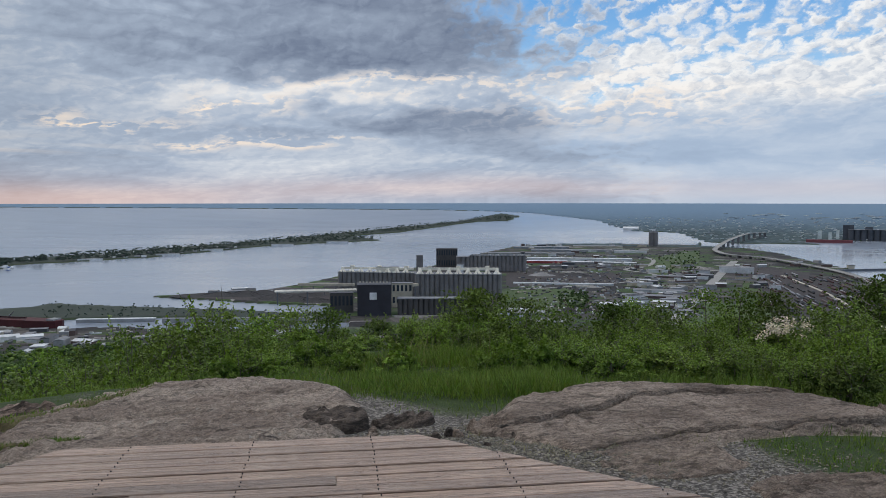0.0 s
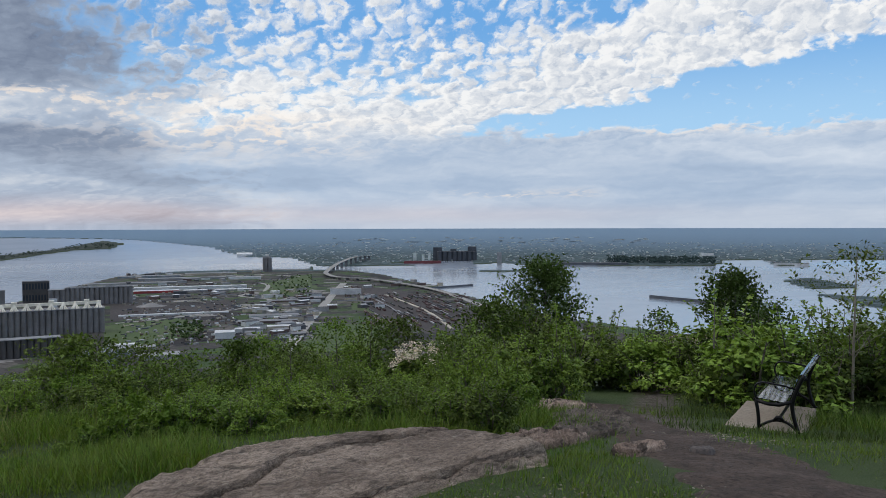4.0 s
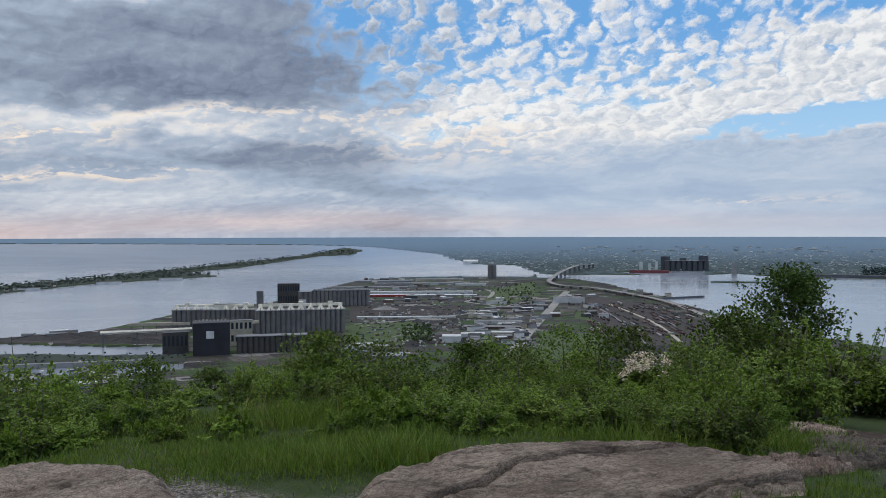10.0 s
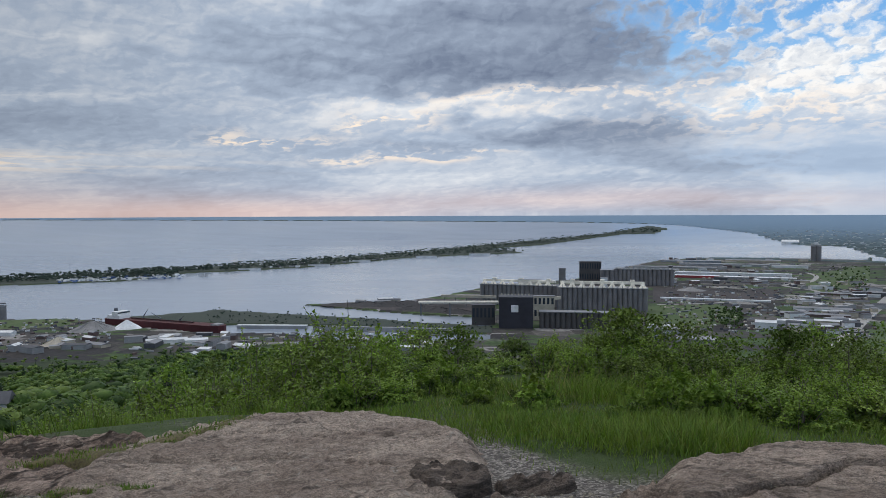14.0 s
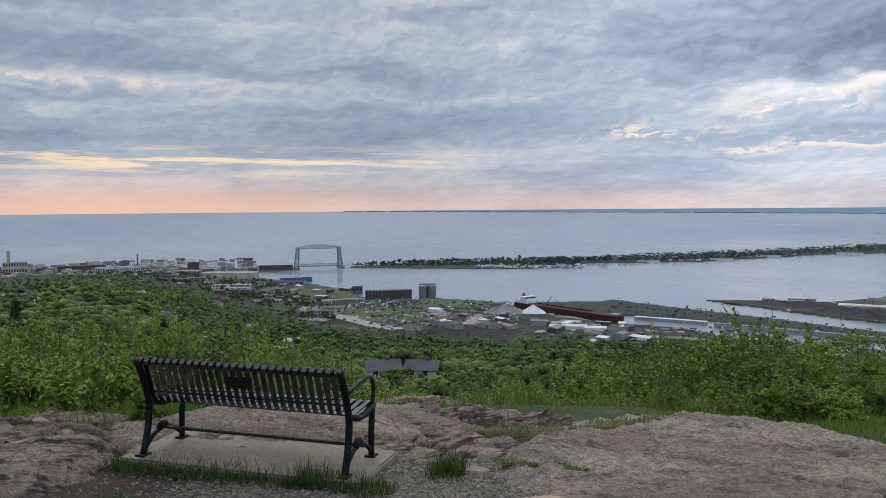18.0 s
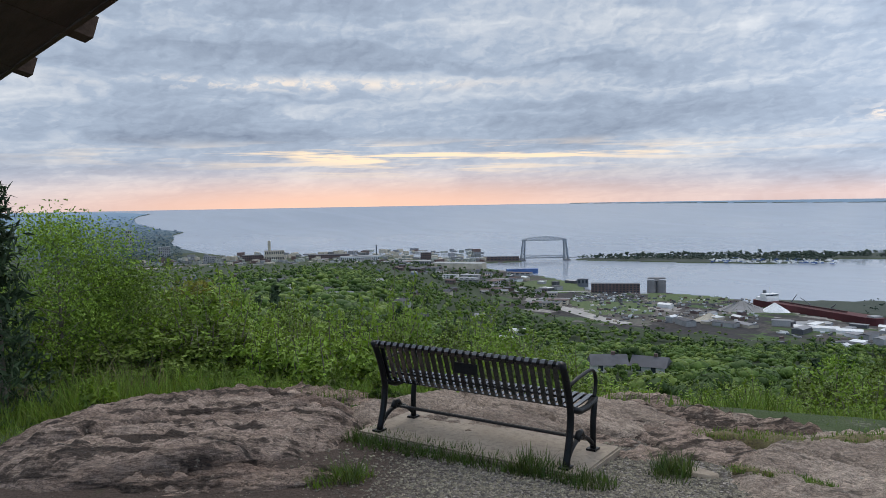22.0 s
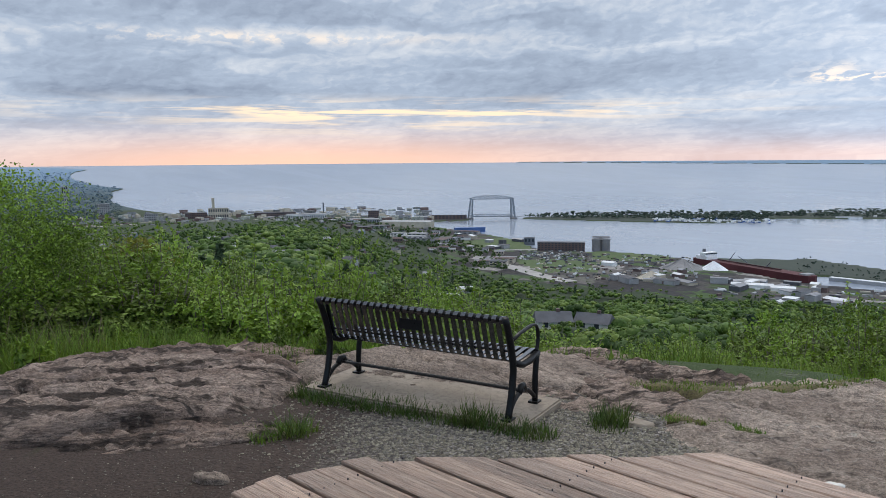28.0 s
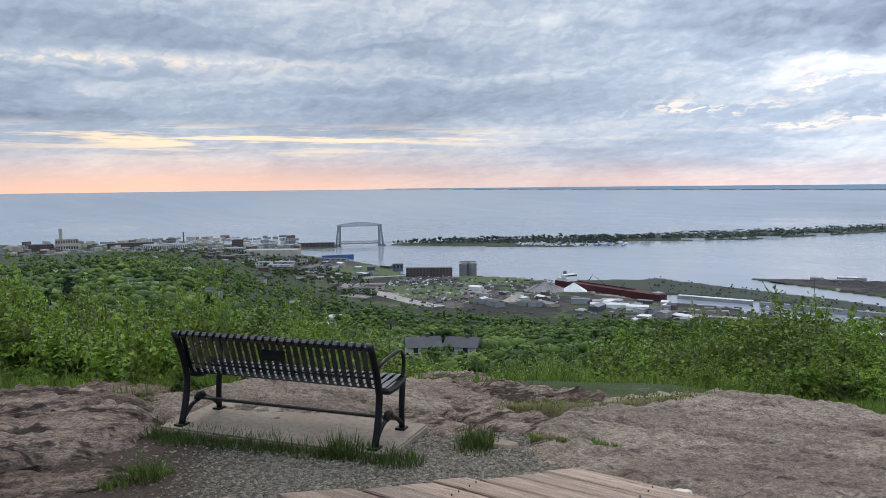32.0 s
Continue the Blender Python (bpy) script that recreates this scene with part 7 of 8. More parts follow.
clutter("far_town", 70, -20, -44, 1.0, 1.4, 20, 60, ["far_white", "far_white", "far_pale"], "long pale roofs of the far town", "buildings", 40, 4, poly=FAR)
clutter("spit_houses", 60, 6, 36, 3.35, 4.1, 8, 18, ["shed_white", "shed_grey", "roof_dark"], "cottages along the sand spit", "buildings", 41, 6, poly=SPIT)
for a_, b_ in ((8, 3.28), (12, 3.45), (20, 4.0), (25, 4.2), (17, 3.72)):
    front("shore_shed", a_ + 0.8, a_ - 0.8, b_, b_ - 0.14, 14, "shed_white", "shed_grey", "pale low shed on the sand spit", "building")

# ---- far waterfront ----
silo_row("far_elevator", -27.9, -30.9, 2.74, 2.02, 11, 40, "far_silo", "far dark grain elevator silos across the bay")
for a0, a1, tp, d_ in ((-27.6, -28.25, 1.72, 16), (-28.9, -29.35, 1.84, 20), (-30.2, -30.85, 1.66, 18), (-26.1, -26.35, 2.1, 10), (-26.75, -26.95, 2.2, 10), (-27.2, -27.4, 2.05, 10)):
    front("far_head_house", a0, a1, 2.72, tp, d_, "far_silo" if a0 < -27.5 else "far_white", "far_silo" if a0 < -27.5 else "roof_grey",
          "far dark elevator head house" if a0 < -27.5 else "far pale loading tower above a red hull")
front("far_hull", -25.4, -28.2, 2.92, 2.74, 20, "far_red", "far_red", "far red ship hull at the elevator dock", "ship")
front("far_tower", -32.4, -32.75, 3.0, 2.08, 16, "shed_grey", "shed_white", "far slim grey tower on the shore", "tower")
front("far_dock", -36.5, -42, 3.03, 2.85, 40, "steel_dark", "roof_dark", "long dark ore dock on the far shore", "dock")
front("far_plant", -47.0, -47.9, 2.3, 2.1, 30, "ship_white", "shed_white", "small white plant on the far shore", "building")
front("far_plant", -51.8, -54, 2.86, 2.7, 30, "shed_white", "roof_dark", "pale buildings on the far pier", "building")
front("far_dome", -13.2, -14.3, 2.25, 2.0, 30, "ship_white", "ship_white", "far white dome shed by the water", "building", rise=8)
front("mole", -27.4, -30.6, 4.83, 4.8, 6, "steel_dark", "steel_dark", "low dark breakwater in the bay", "breakwater", base1=4.6)
front("mole", -43.5, -48.4, 5.36, 5.33, 6, "steel_dark", "steel_dark", "low dark breakwater in the bay", "breakwater", base1=5.72)

# ---- roads and the high bridge ----
ribbon("road", smooth_line([spot(-16.6, 9.5), spot(-17.2, 8.6), spot(-18.3, 7.2), spot(-19.5, 5.94), spot(-20.3, 5.0), spot(-20.9, 4.4)]), 20, "road", "straight pale concrete street through the port")
ribbon("road", smooth_line([spot(-14.6, 6.3), spot(-15.6, 5.9), spot(-15.4, 5.5), spot(-13.4, 5.2), spot(-15.0, 4.9), spot(-15.4, 4.5), spot(-14.9, 4.3)]), 12, "road", "winding pale access road")
ribbon("road", smooth_line([spot(55.5, 7.0), spot(51.8, 7.3), spot(48.5, 8.1), spot(45.6, 8.89), spot(43.5, 9.3)]), 26, "road", "pale curving freeway below the hill")
ribbon("road", smooth_line([spot(54, 6.95), spot(50, 6.98), spot(47.5, 6.95), spot(44, 6.88)]), 12, "road", "pale waterfront street")
ribbon("railway", smooth_line([spot(-24.0, 5.3), spot(-27.0, 6.5), spot(-29.0, 7.9)]), 7, "shed_tan", "pale gravel strip between railway tracks", "railway", z=0.3)
ribbon("railway", smooth_line([spot(-22.4, 5.2), spot(-24.6, 6.4), spot(-26.6, 8.2)]), 5, "roof_grey", "railway tracks in the yard", "railway", z=0.3)
ribbon("railway", smooth_line([spot(-5, 6.85), spot(-9, 6.6), spot(-14, 6.05), spot(-17, 5.4)]), 9, "road", "pale rail siding across the port", "railway", z=0.3)


def high_bridge():
    t = thing("high_bridge", pose(0, 0, 0), "long highway bridge over the bay on concrete piers", "bridge")
    ground = [spot(-32.4, 6.6), spot(-29.5, 5.55), spot(-27.2, 4.92), spot(-23.2, 4.3), spot(-20.6, 4.12), spot(-19.7, 3.9), spot(-19.7, 3.65), spot(-20.6, 3.25), spot(-21.8, 2.85), spot(-22.9, 2.62)]
    up = [0.3, 1, 4, 7, 8, 9, 10, 22, 26, 16]
    line = smooth_line([g + Vector((0, 0, u)) for g, u in zip(ground, up)], 7)
    ob = ribbon("deck", line, 17, "road", "pale concrete bridge deck", "bridge", z=0.0, kind="")
    del ob["category"]
    ob.parent = t
    for i in range(4, len(line) - 1, 2):
        p = line[i]
        g = WATER_Z + float(lift(math.hypot(p.x, p.y))) - 3
        if p.z - g < 7:
            continue
        part("pier", boxed((p.x - 5, p.y - 1.3, g), (p.x + 5, p.y + 1.3, p.z - 1.2)), "silo_grey", t)
    for off in (-8.3, 8.3):
        rail_ = []
        for i, q in enumerate(line):
            d = line[min(i + 1, len(line) - 1)] - line[max(i - 1, 0)]
            rail_.append(q + Vector((-d.y, d.x, 0)).normalized() * off + Vector((0, 0, 0.5)))
        bm = bmesh.new()
        tube(bm, rail_, 0.6, 4)
        part("parapet", bm, "shed_grey", t)


high_bridge()


# ---- aerial lift bridge ----
def lift_bridge():
    a, b = spot(51.05, 4.58), spot(47.75, 4.54)
    m, L = frame_on(a, b)
    t = thing("lift_bridge", m, "silver steel aerial lift bridge over the ship canal", "bridge")
    H = top_of((a + b) / 2, 2.78) - m.translation.z
    W = 14.0

    def truss(name, segs, r, mat="steel"):
        bm = bmesh.new()
        for p, q in segs:
            tube(bm, [p, q], r, 4)
        part(name, bm, mat, t)
    for x, s in ((0, 1), (L, -1)):
        legs, lace = [], []
        for y in (0, W):
            legs += [((x - s * 5, y, -2), (x + s * 3, y, H * 0.86)), ((x + s * 7, y, -2), (x + s * 9, y, H * 0.86))]
            for k in range(6):
                z0, z1 = H * 0.86 * k / 6, H * 0.86 * (k + 1) / 6
                xa, xb = x - s * 5 + s * 8 * k / 6, x + s * 7 + s * 2 * (k + 1) / 6
                lace += [((xa, y, z0), (xb, y, z1)), ((xa + s * 1.3, y, z1), (xb, y, z1))]
        truss("tower", legs, 1.5)
        truss("tower_bracing", lace, 0.6)
        part("abutment", boxed((x - 10, -3, -6), (x + 10, W + 3, 1.5)), "silo_grey", t)
    for y in (0, W):
        top = [(L * k / 10, y, H * 0.86 + (H * 0.14) * (1 - ((k - 5) / 5) ** 2) * 0.9 + 1) for k in range(11)]
        low = [(L * k / 10, y, H * 0.84) for k in range(11)]
        segs = list(zip(top, top[1:])) + list(zip(low, low[1:])) + list(zip(top, low)) + [(top[k], low[k + 1]) for k in range(10)]
        truss("top_truss", segs, 0.8)
        segs = [((6, y, 6), (L - 6, y, 6)), ((6, y, 12), (L - 6, y, 12))]
        segs += [((6 + (L - 12) * k / 10, y, 6 if k % 2 else 12), (6 + (L - 12) * (k + 1) / 10, y, 12 if k % 2 else 6)) for k in range(10)]
        truss("lift_span", segs, 0.7)
    part("roadway", boxed((-30, 2, 4.4), (L + 30, W - 2, 5.4)), "steel_dark", t)


lift_bridge()


# ---- ore ship ----
def ore_ship():
    a, b = spot(34.5, 7.62), spot(26.85, 8.66)
    d = b - a
    L = Vector((d.x, d.y)).length
    m = Matrix.Translation((a.x, a.y, WATER_Z)) @ Matrix.Rotation(math.atan2(d.y, d.x), 4, "Z")
    t = thing("ore_ship", m, "long dark red ore carrier with white stern house", "ship")
    B, h = 27.0, 9.0
    bm = bmesh.new()
    outline = [(0, -B * 0.36), (6, -B / 2), (L - 16, -B / 2), (L - 4, -B * 0.34), (L, 0), (L - 4, B * 0.34), (L - 16, B / 2), (6, B / 2), (0, B * 0.36)]
    lo = [bm.verts.new((x, y * 0.96, -2)) for x, y in outline]
    hi = [bm.verts.new((x, y, h + (2.5 if x > L - 20 or x < 8 else 0))) for x, y in outline]
    bm.faces.new(lo[::-1])
    bm.faces.new(hi)
    for i in range(len(lo)):
        bm.faces.new((lo[i], lo[(i + 1) % len(lo)], hi[(i + 1) % len(lo)], hi[i]))
    part("hull", bm, "hull_red", t)
    n = 20
    for k in range(n):
        x = 46 + (L - 72) * k / n
        part("hatch", boxed((x, -B * 0.32, h - 0.2), (x + (L - 72) / n * 0.62, B * 0.32, h + 1.4)), "deck_red", t)
    part("deckhouse", boxed((8, -B * 0.42, h), (34, B * 0.42, h + 8)), "ship_white", t, "white stern deckhouse")
    part("bridge_house", boxed((20, -B * 0.48, h + 8), (32, B * 0.48, h + 14)), "ship_white", t, "white wheelhouse")
    part("wheelhouse_window", boxed((31.9, -B * 0.46, h + 11), (32.3, B * 0.46, h + 13)), "glass_dark", t)
    bm = bmesh.new()
    bmesh.ops.create_cone(bm, cap_ends=True, segments=14, radius1=3.2, radius2=2.8, depth=11, matrix=Matrix.Translation((15, 0, h + 13)))
    part("funnel", bm, "steel_dark", t)
    bm = bmesh.new()
    tube(bm, [(26, 0, h + 14), (26, 0, h + 25)], 0.4, 5)
    part("mast", bm, "ship_white", t)
    for q, (x0, dx, up) in enumerate(((70, 16, 20), (L * 0.45, -14, 15), (L * 0.62, 12, 13))):
        bm = bmesh.new()
        tube(bm, [(x0, 3, h), (x0, 3, h + 7)], 1.1, 6)
        tube(bm, [(x0, 3, h + 6), (x0 + dx, -2, h + up)], [0.8, 0.4], 5)
        part("deck_crane", bm, "steel_dark", t)
    for q in range(7):
        x0 = 52 + q * (L - 90) / 7
        part("deck_gear", boxed((x0, B * 0.36, h), (x0 + 5, B * 0.46, h + 2.6)), "steel_dark" if q % 2 else "brick_dark", t)
    part("bow_house", boxed((L - 20, -B * 0.3, h), (L - 8, B * 0.3, h + 4.5)), "shed_grey", t)
    part("boom", boxed((48, -1.2, h + 3.2), (L - 60, 1.2, h + 5.0)), "deck_red", t)


ore_ship()


def cone_pile(az_, base, top, rad, mat, label, seed):
    p = spot(az_, base)
    h = top_of(p, top) - p.z
    rg = np.random.default_rng(seed)
    bm = bmesh.new()
    bmesh.ops.create_cone(bm, cap_ends=False, segments=28, radius1=rad, radius2=rad * 0.06, depth=h, matrix=Matrix.Translation((0, 0, h / 2)))
    bmesh.ops.subdivide_edges(bm, edges=bm.edges[:], cuts=3)
    for v in bm.verts:
        k = noise.noise(v.co * 0.12 + Vector((seed, 0, 0)))
        v.co.x *= 1.5 * (1 + 0.12 * k)
        v.co.y *= 1 + 0.12 * k
        v.co.z = max(v.co.z * (1 + 0.1 * k), -0.5)
    ob = part("stockpile", bm, mat)
    ob.matrix_world = Matrix.Translation(p) @ Matrix.Rotation(radians(az_), 4, "Z")
    tagged(ob, label, "stockpile")


cone_pile(33.4, 8.1, 7.42, 15, "salt", "white conical salt pile beside the ship", 1)
cone_pile(35.5, 8.1, 7.3, 25, "slag", "grey conical stone pile on the wharf", 2)
cone_pile(37.7, 8.95, 8.25, 17, "shed_tan", "pale tan stockpile on the wharf", 3)
cone_pile(-7.3, 5.75, 5.42, 22, "slag", "grey stone pile in the port", 4)
cone_pile(-9.8, 5.7, 5.45, 30, "coal", "low dark coal pile in the port", 5)
for k, (a_, b_, tp, rd) in enumerate(((14.6, 7.05, 6.62, 34), (12.6, 7.35, 6.92, 30), (11.2, 7.52, 7.1, 26), (9.6, 7.65, 7.25, 24), (16.4, 6.98, 6.66, 34), (18.2, 6.96, 6.74, 30), (13.4, 7.0, 6.62, 34), (10.4, 7.2, 6.9, 30))):
    cone_pile(a_, b_, tp, rd, "coal", "dark coal heap on the dock", 10 + k)

# ---- wharf sheds, condominiums, silos ----
front("wharf_shed", 33.2, 29.9, 9.0, 8.62, 16, "shed_white", "shed_grey", "long white wharf shed", "warehouse", rise=2, base1=8.8)
front("wharf_shed", 32.2, 29.4, 9.3, 8.85, 16, "shed_white", "shed_white", "long white wharf shed with shallow roof", "warehouse", rise=2)
front("wharf_shed", 29.6, 28.0, 9.45, 8.95, 14, "shed_white", "shed_white", "white shed with dark door", "warehouse", rise=2)
front("wharf_shed", 33.6, 32.4, 9.1, 8.6, 12, "shed_grey", "roof_grey", "grey open wharf shed", "warehouse")
front("wharf_roof", 26.0, 21.0, 8.38, 8.27, 10, "shed_grey", "shed_white", "long pale dock roof on the far bank", "warehouse", base1=8.6)
front("wharf_roof", 20.5, 10.5, 8.72, 8.64, 9, "shed_grey", "roof_grey", "long pale dock roof along the slip", "warehouse", base1=9.1)
front("apartments", 46.0, 42.5, 7.0, 6.3, 18, "brick_dark", "roof_dark", "dark brick waterfront apartment block", rows=4, bays=14)
silo_row("cement_silo", 42.0, 40.65, 6.92, 6.05, 6, 18, "silo_grey", "round pale grey silo group on the point", gallery=(6, "silo_grey"))
front("pavilion", 47.0, 46.2, 6.5, 5.95, 8, "steel_dark", "roof_dark", "small dark waterfront pavilion on posts", rows=1)
front("museum_ship", 52.2, 49.9, 5.55, 5.2, 12, "blue_paint", "blue_paint", "blue painted waterfront building", base1=5.5)
front("convention_hall", 64.7, 61.8, 4.6, 4.05, 40, "shed_white", "roof_grey", "pale convention hall with a slim mast", rows=1)
front("convention_hall", 57.9, 54.1, 5.3, 4.72, 50, "shed_tan", "shed_grey", "wide pale arena hall", base1=5.4)
front("convention_hall", 61.5, 57.9, 4.95, 4.5, 40, "shed_grey", "roof_grey", "wide grey exhibition hall", rows=1)
front("hotel_block", 58.7, 57.9, 4.6, 3.88, 16, "brick_dark", "roof_dark", "dark brick block near the lake", rows=5, bays=5)
front("canal_building", 54.0, 51.3, 4.6, 4.25, 14, "brick_dark", "roof_dark", "dark brick buildings beside the canal", rows=2, bays=10)
front("steam_plant", 70.2, 68.8, 4.3, 3.45, 24, "shed_tan", "roof_grey", "pale brick steam plant", rows=2)
front("chimney", 69.95, 69.75, 4.3, 2.72, 5, "shed_tan", "shed_tan", "tall pale brick chimney", "chimney")
front("mast", 62.05, 61.95, 4.3, 3.2, 3, "steel_dark", "steel_dark", "slim dark mast on the hall", "mast")
front("hotel_block", 77.5, 76.7, 3.7, 2.95, 30, "shed_grey", "roof_grey", "large grey tower block on the lakeshore", rows=6)
front("hotel_block", 79.6, 79.2, 3.3, 1.7, 20, "shed_grey", "roof_grey", "slim pale tower block in the far town", rows=6)
front("town_hall", 71.8, 70.3, 4.2, 3.75, 24, "brick_dark", "roof_dark", "dark town block by the lake", rows=3)
front("town_hall", 67.0, 64.0, 4.25, 3.86, 30, "brick_dark", "roof_dark", "long dark brick town block", rows=2)
front("town_hall", 74.5, 73.6, 4.25, 3.75, 24, "shed_grey", "roof_dark", "grey town block near the lake", rows=3)


# ---- houses on the slope ----
def house(az_, r, w, d, h, turn, wall, roof, label):
    p = bearing(az_, r)
    z = float(hill(np.array(az_), np.array(float(r)))) - 0.5
    m = Matrix.Translation((p.x, p.y, z)) @ Matrix.Rotation(radians(az_ + turn), 4, "Z") @ Matrix.Translation((-w / 2, 0, 0))
    t = thing("house", m, label, "house", "houses on the hillside")
    part("wall", boxed((0, 0, -4), (w, d, h)), wall, t)
    bm = bmesh.new()
    gable(bm, w, d, h, d * 0.32, 0.5)
    part("roof", bm, roof, t)
    for k in range(max(2, int(w / 3.5))):
        ob = part("window", boxed((1.2 + k * 3.3, -0.08, h * 0.3), (2.3 + k * 3.3, 0.2, h * 0.3 + 1.3)), "glass_dark", t)
    part("chimney", boxed((w * 0.6, d * 0.45, h), (w * 0.6 + 0.8, d * 0.45 + 0.8, h + d * 0.42)), "brick_dark", t)


house(44.7, 172, 7.5, 6, 1.8, 8, "house_white", "roof_dark", "white house with a dark shingle roof among trees")
house(42.0, 178, 7.5, 6, 1.8, -14, "house_white", "roof_dark", "white house with a long dark shingle roof")
house(35.6, 560, 12, 9, 6, 10, "house_blue", "roof_dark", "blue-grey two-storey house among the trees")
house(33.9, 600, 16, 10, 4, 25, "house_white", "roof_grey", "grey-roofed house at the foot of the slope")
house(32.2, 620, 10, 8, 5, -20, "house_white", "roof_dark", "white gabled house at the foot of the slope")
house(30.6, 590, 9, 8, 5, 30, "house_white", "roof_dark", "white gabled cottage at the foot of the slope")
rg = np.random.default_rng(61)
for k in range(44):
    az_, r = rg.uniform(54, 84), rg.uniform(420, 1700)
    wl = ["house_white", "shed_tan", "house_blue", "brick_dark", "shed_grey"][rg.integers(5)]
    house(az_, r, rg.uniform(10, 18), rg.uniform(8, 11), rg.uniform(4, 7.5), rg.uniform(-40, 40), wl, ["roof_dark", "roof_grey", "roof_dark"][rg.integers(3)],
          "%s hillside house with a shingle roof" % {"house_white": "white", "shed_tan": "tan", "house_blue": "blue-grey", "brick_dark": "dark brick", "shed_grey": "grey"}[wl])
for a_, r in ((53.8, 900), (52.6, 930), (51.4, 1000)):
    house(a_, r, 26, 12, 5, 5, "shed_white", "shed_white", "long white flat-roofed hillside building")


# ---- woods ----
def tree_cloud(name, places, leaf, per, mat, label, seed, conifer=False, wide=1.0):
    """Many trees as leaf clumps in one mesh: places are x, y, z, height."""
    rg = np.random.default_rng(seed)
    places = np.asarray(places, float)
    n = len(places)
    idx = np.repeat(np.arange(n), per if per > 14 else 1)
    u = rg.normal(size=(len(idx), 3))
    u[:, 2] += 0.35
    u /= np.linalg.norm(u, axis=1, keepdims=True)
    h = places[idx, 3][:, None]
    if conifer:
        zz = rg.uniform(0.08, 1.0, (len(idx), 1))
        c = np.concatenate([u[:, :2] * (1 - zz) * 0.26 * h * rg.uniform(0.6, 1, (len(idx), 1)), zz * h], 1)
    else:
        # eight lobes to a crown
        ld = rg.normal(size=(n, 8, 3))
        ld[..., 2] = ld[..., 2] * 0.8 + 0.25
        ld /= np.linalg.norm(ld, axis=2, keepdims=True)
        lobe = ld * np.array([0.27 * wide, 0.27 * wide, 0.24]) * rg.uniform(0.7, 1.15, (n, 8, 1))
        c = (lobe[idx, rg.integers(8, size=len(idx))] + u * np.array([0.19 * wide, 0.19 * wide, 0.16]) * rg.uniform(0.7, 1.0, (len(idx), 1)) + np.array([0, 0, 0.58])) * h
    c = c + places[idx, :3]
    nrm = u * 1.5 + rg.normal(size=u.shape) * 0.3 + np.array([0, 0, 0.3])
    v, f = leaf_tris(c, nrm, 1.0, rg, 0.85)
    v = v.reshape(-1, 3, 3)
    v = (c[:, None, :] + (v - c[:, None, :]) * (h * leaf)[:, None, :]).reshape(-1, 3)
    own, smooth = idx, np.zeros(len(f), bool)
    if not conifer:
        # the leafy mass inside each lobe
        bv, bf = BALL[1]
        k = 8 if per > 300 else 5 if per > 60 else 3
        fat = 0.15 if per > 300 else 0.175 if per > 60 else 0.19
        cen = (lobe[:, :k] + np.array([0, 0, 0.58]))[:, :, None, :]
        bl = (cen + bv * np.array([fat * wide, fat * wide, fat * 0.85]) * rg.uniform(0.8, 1.15, (n, k, len(bv), 1))) * places[:, 3][:, None, None, None] + places[:, :3][:, None, None, :]
        fb = (np.arange(n * k)[:, None, None] * len(bv) + bf).reshape(-1, 3) + len(v)
        v, f = np.concatenate([v, bl.reshape(-1, 3)]), np.concatenate([f, fb])
        own, smooth = np.concatenate([own, np.repeat(np.arange(n), k * len(bf))]), np.concatenate([smooth, np.ones(len(fb), bool)])
    mats = ["crown", "crown_dark", "crown_light"] if mat == "crown" else [mat]
    tint = rg.choice(3, n, p=[0.48, 0.30, 0.22])[own] if mat == "crown" else None
    return tagged(new(name, mesh_np(name, v, f, mats, tint, smooth)), label, "trees", kind="stuff")


def slope_places(rg, n, a0, a1, r0, r1, h0, h1, keep=None):
    a = rg.uniform(a0, a1, n)
    r = np.exp(rg.uniform(math.log(r0), math.log(r1), n))
    if keep is not None:
        k = keep(a, r)
        a, r = a[k], r[k]
    x, y = -r * np.sin(np.radians(a)), EYE_Y + r * np.cos(np.radians(a))
    z = np.maximum(hill(a, r), LAND_Z) - 0.5
    # crowns stay under the line of sight to the town and the water
    most = EYE_H - r * np.tan(np.radians(np.interp(a, CANOPY_AZ, CANOPY_DIP) + np.where(a < 49, np.interp(r, [60, 240, 300, 560, 760], [1.7, 0.75, 0.55, 0.35, 0]), 0))) - z
    h = np.minimum(rg.uniform(h0, h1, len(a)), most * rg.uniform(0.85, 1.08, len(a)))
    h = np.where((r > 700) & (most > -4), np.maximum(h, rg.uniform(4, 7, len(a))), h)
    k = h > 1.2
    return np.stack([x, y, z, h], 1)[k]


rg = np.random.default_rng(71)
HOUSE_A, HOUSE_R = np.array([45.0, 42.6, 35.6, 33.9, 32.2, 30.6]), np.array([172, 178, 560, 600, 620, 590.0])
open_ = lambda a, r: ~((np.abs(a[:, None] - HOUSE_A) < 2.2) & (r[:, None] < HOUSE_R * 1.03) & (r[:, None] > HOUSE_R * np.where(HOUSE_R < 300, 0.6, 0.72))).any(1) & ~((a > 38) & (a < 45.5) & (r < 40))
tree_cloud("slope_trees", slope_places(rg, 440, 18, 90, 85, 240, 6, 10.5, open_), 0.029, 720, "crown", "leafy green trees on the hillside", 2, wide=1.2)
tree_cloud("slope_trees", slope_places(rg, 1900, 18, 92, 240, 760, 9, 15, open_), 0.042, 130, "crown", "wooded hillside above the harbour", 3, wide=1.45)
tree_cloud("slope_trees", slope_places(rg, 1500, 53, 92, 760, 2250, 9, 14), 0.07, 22, "crown", "trees among the houses of the far slope", 4)
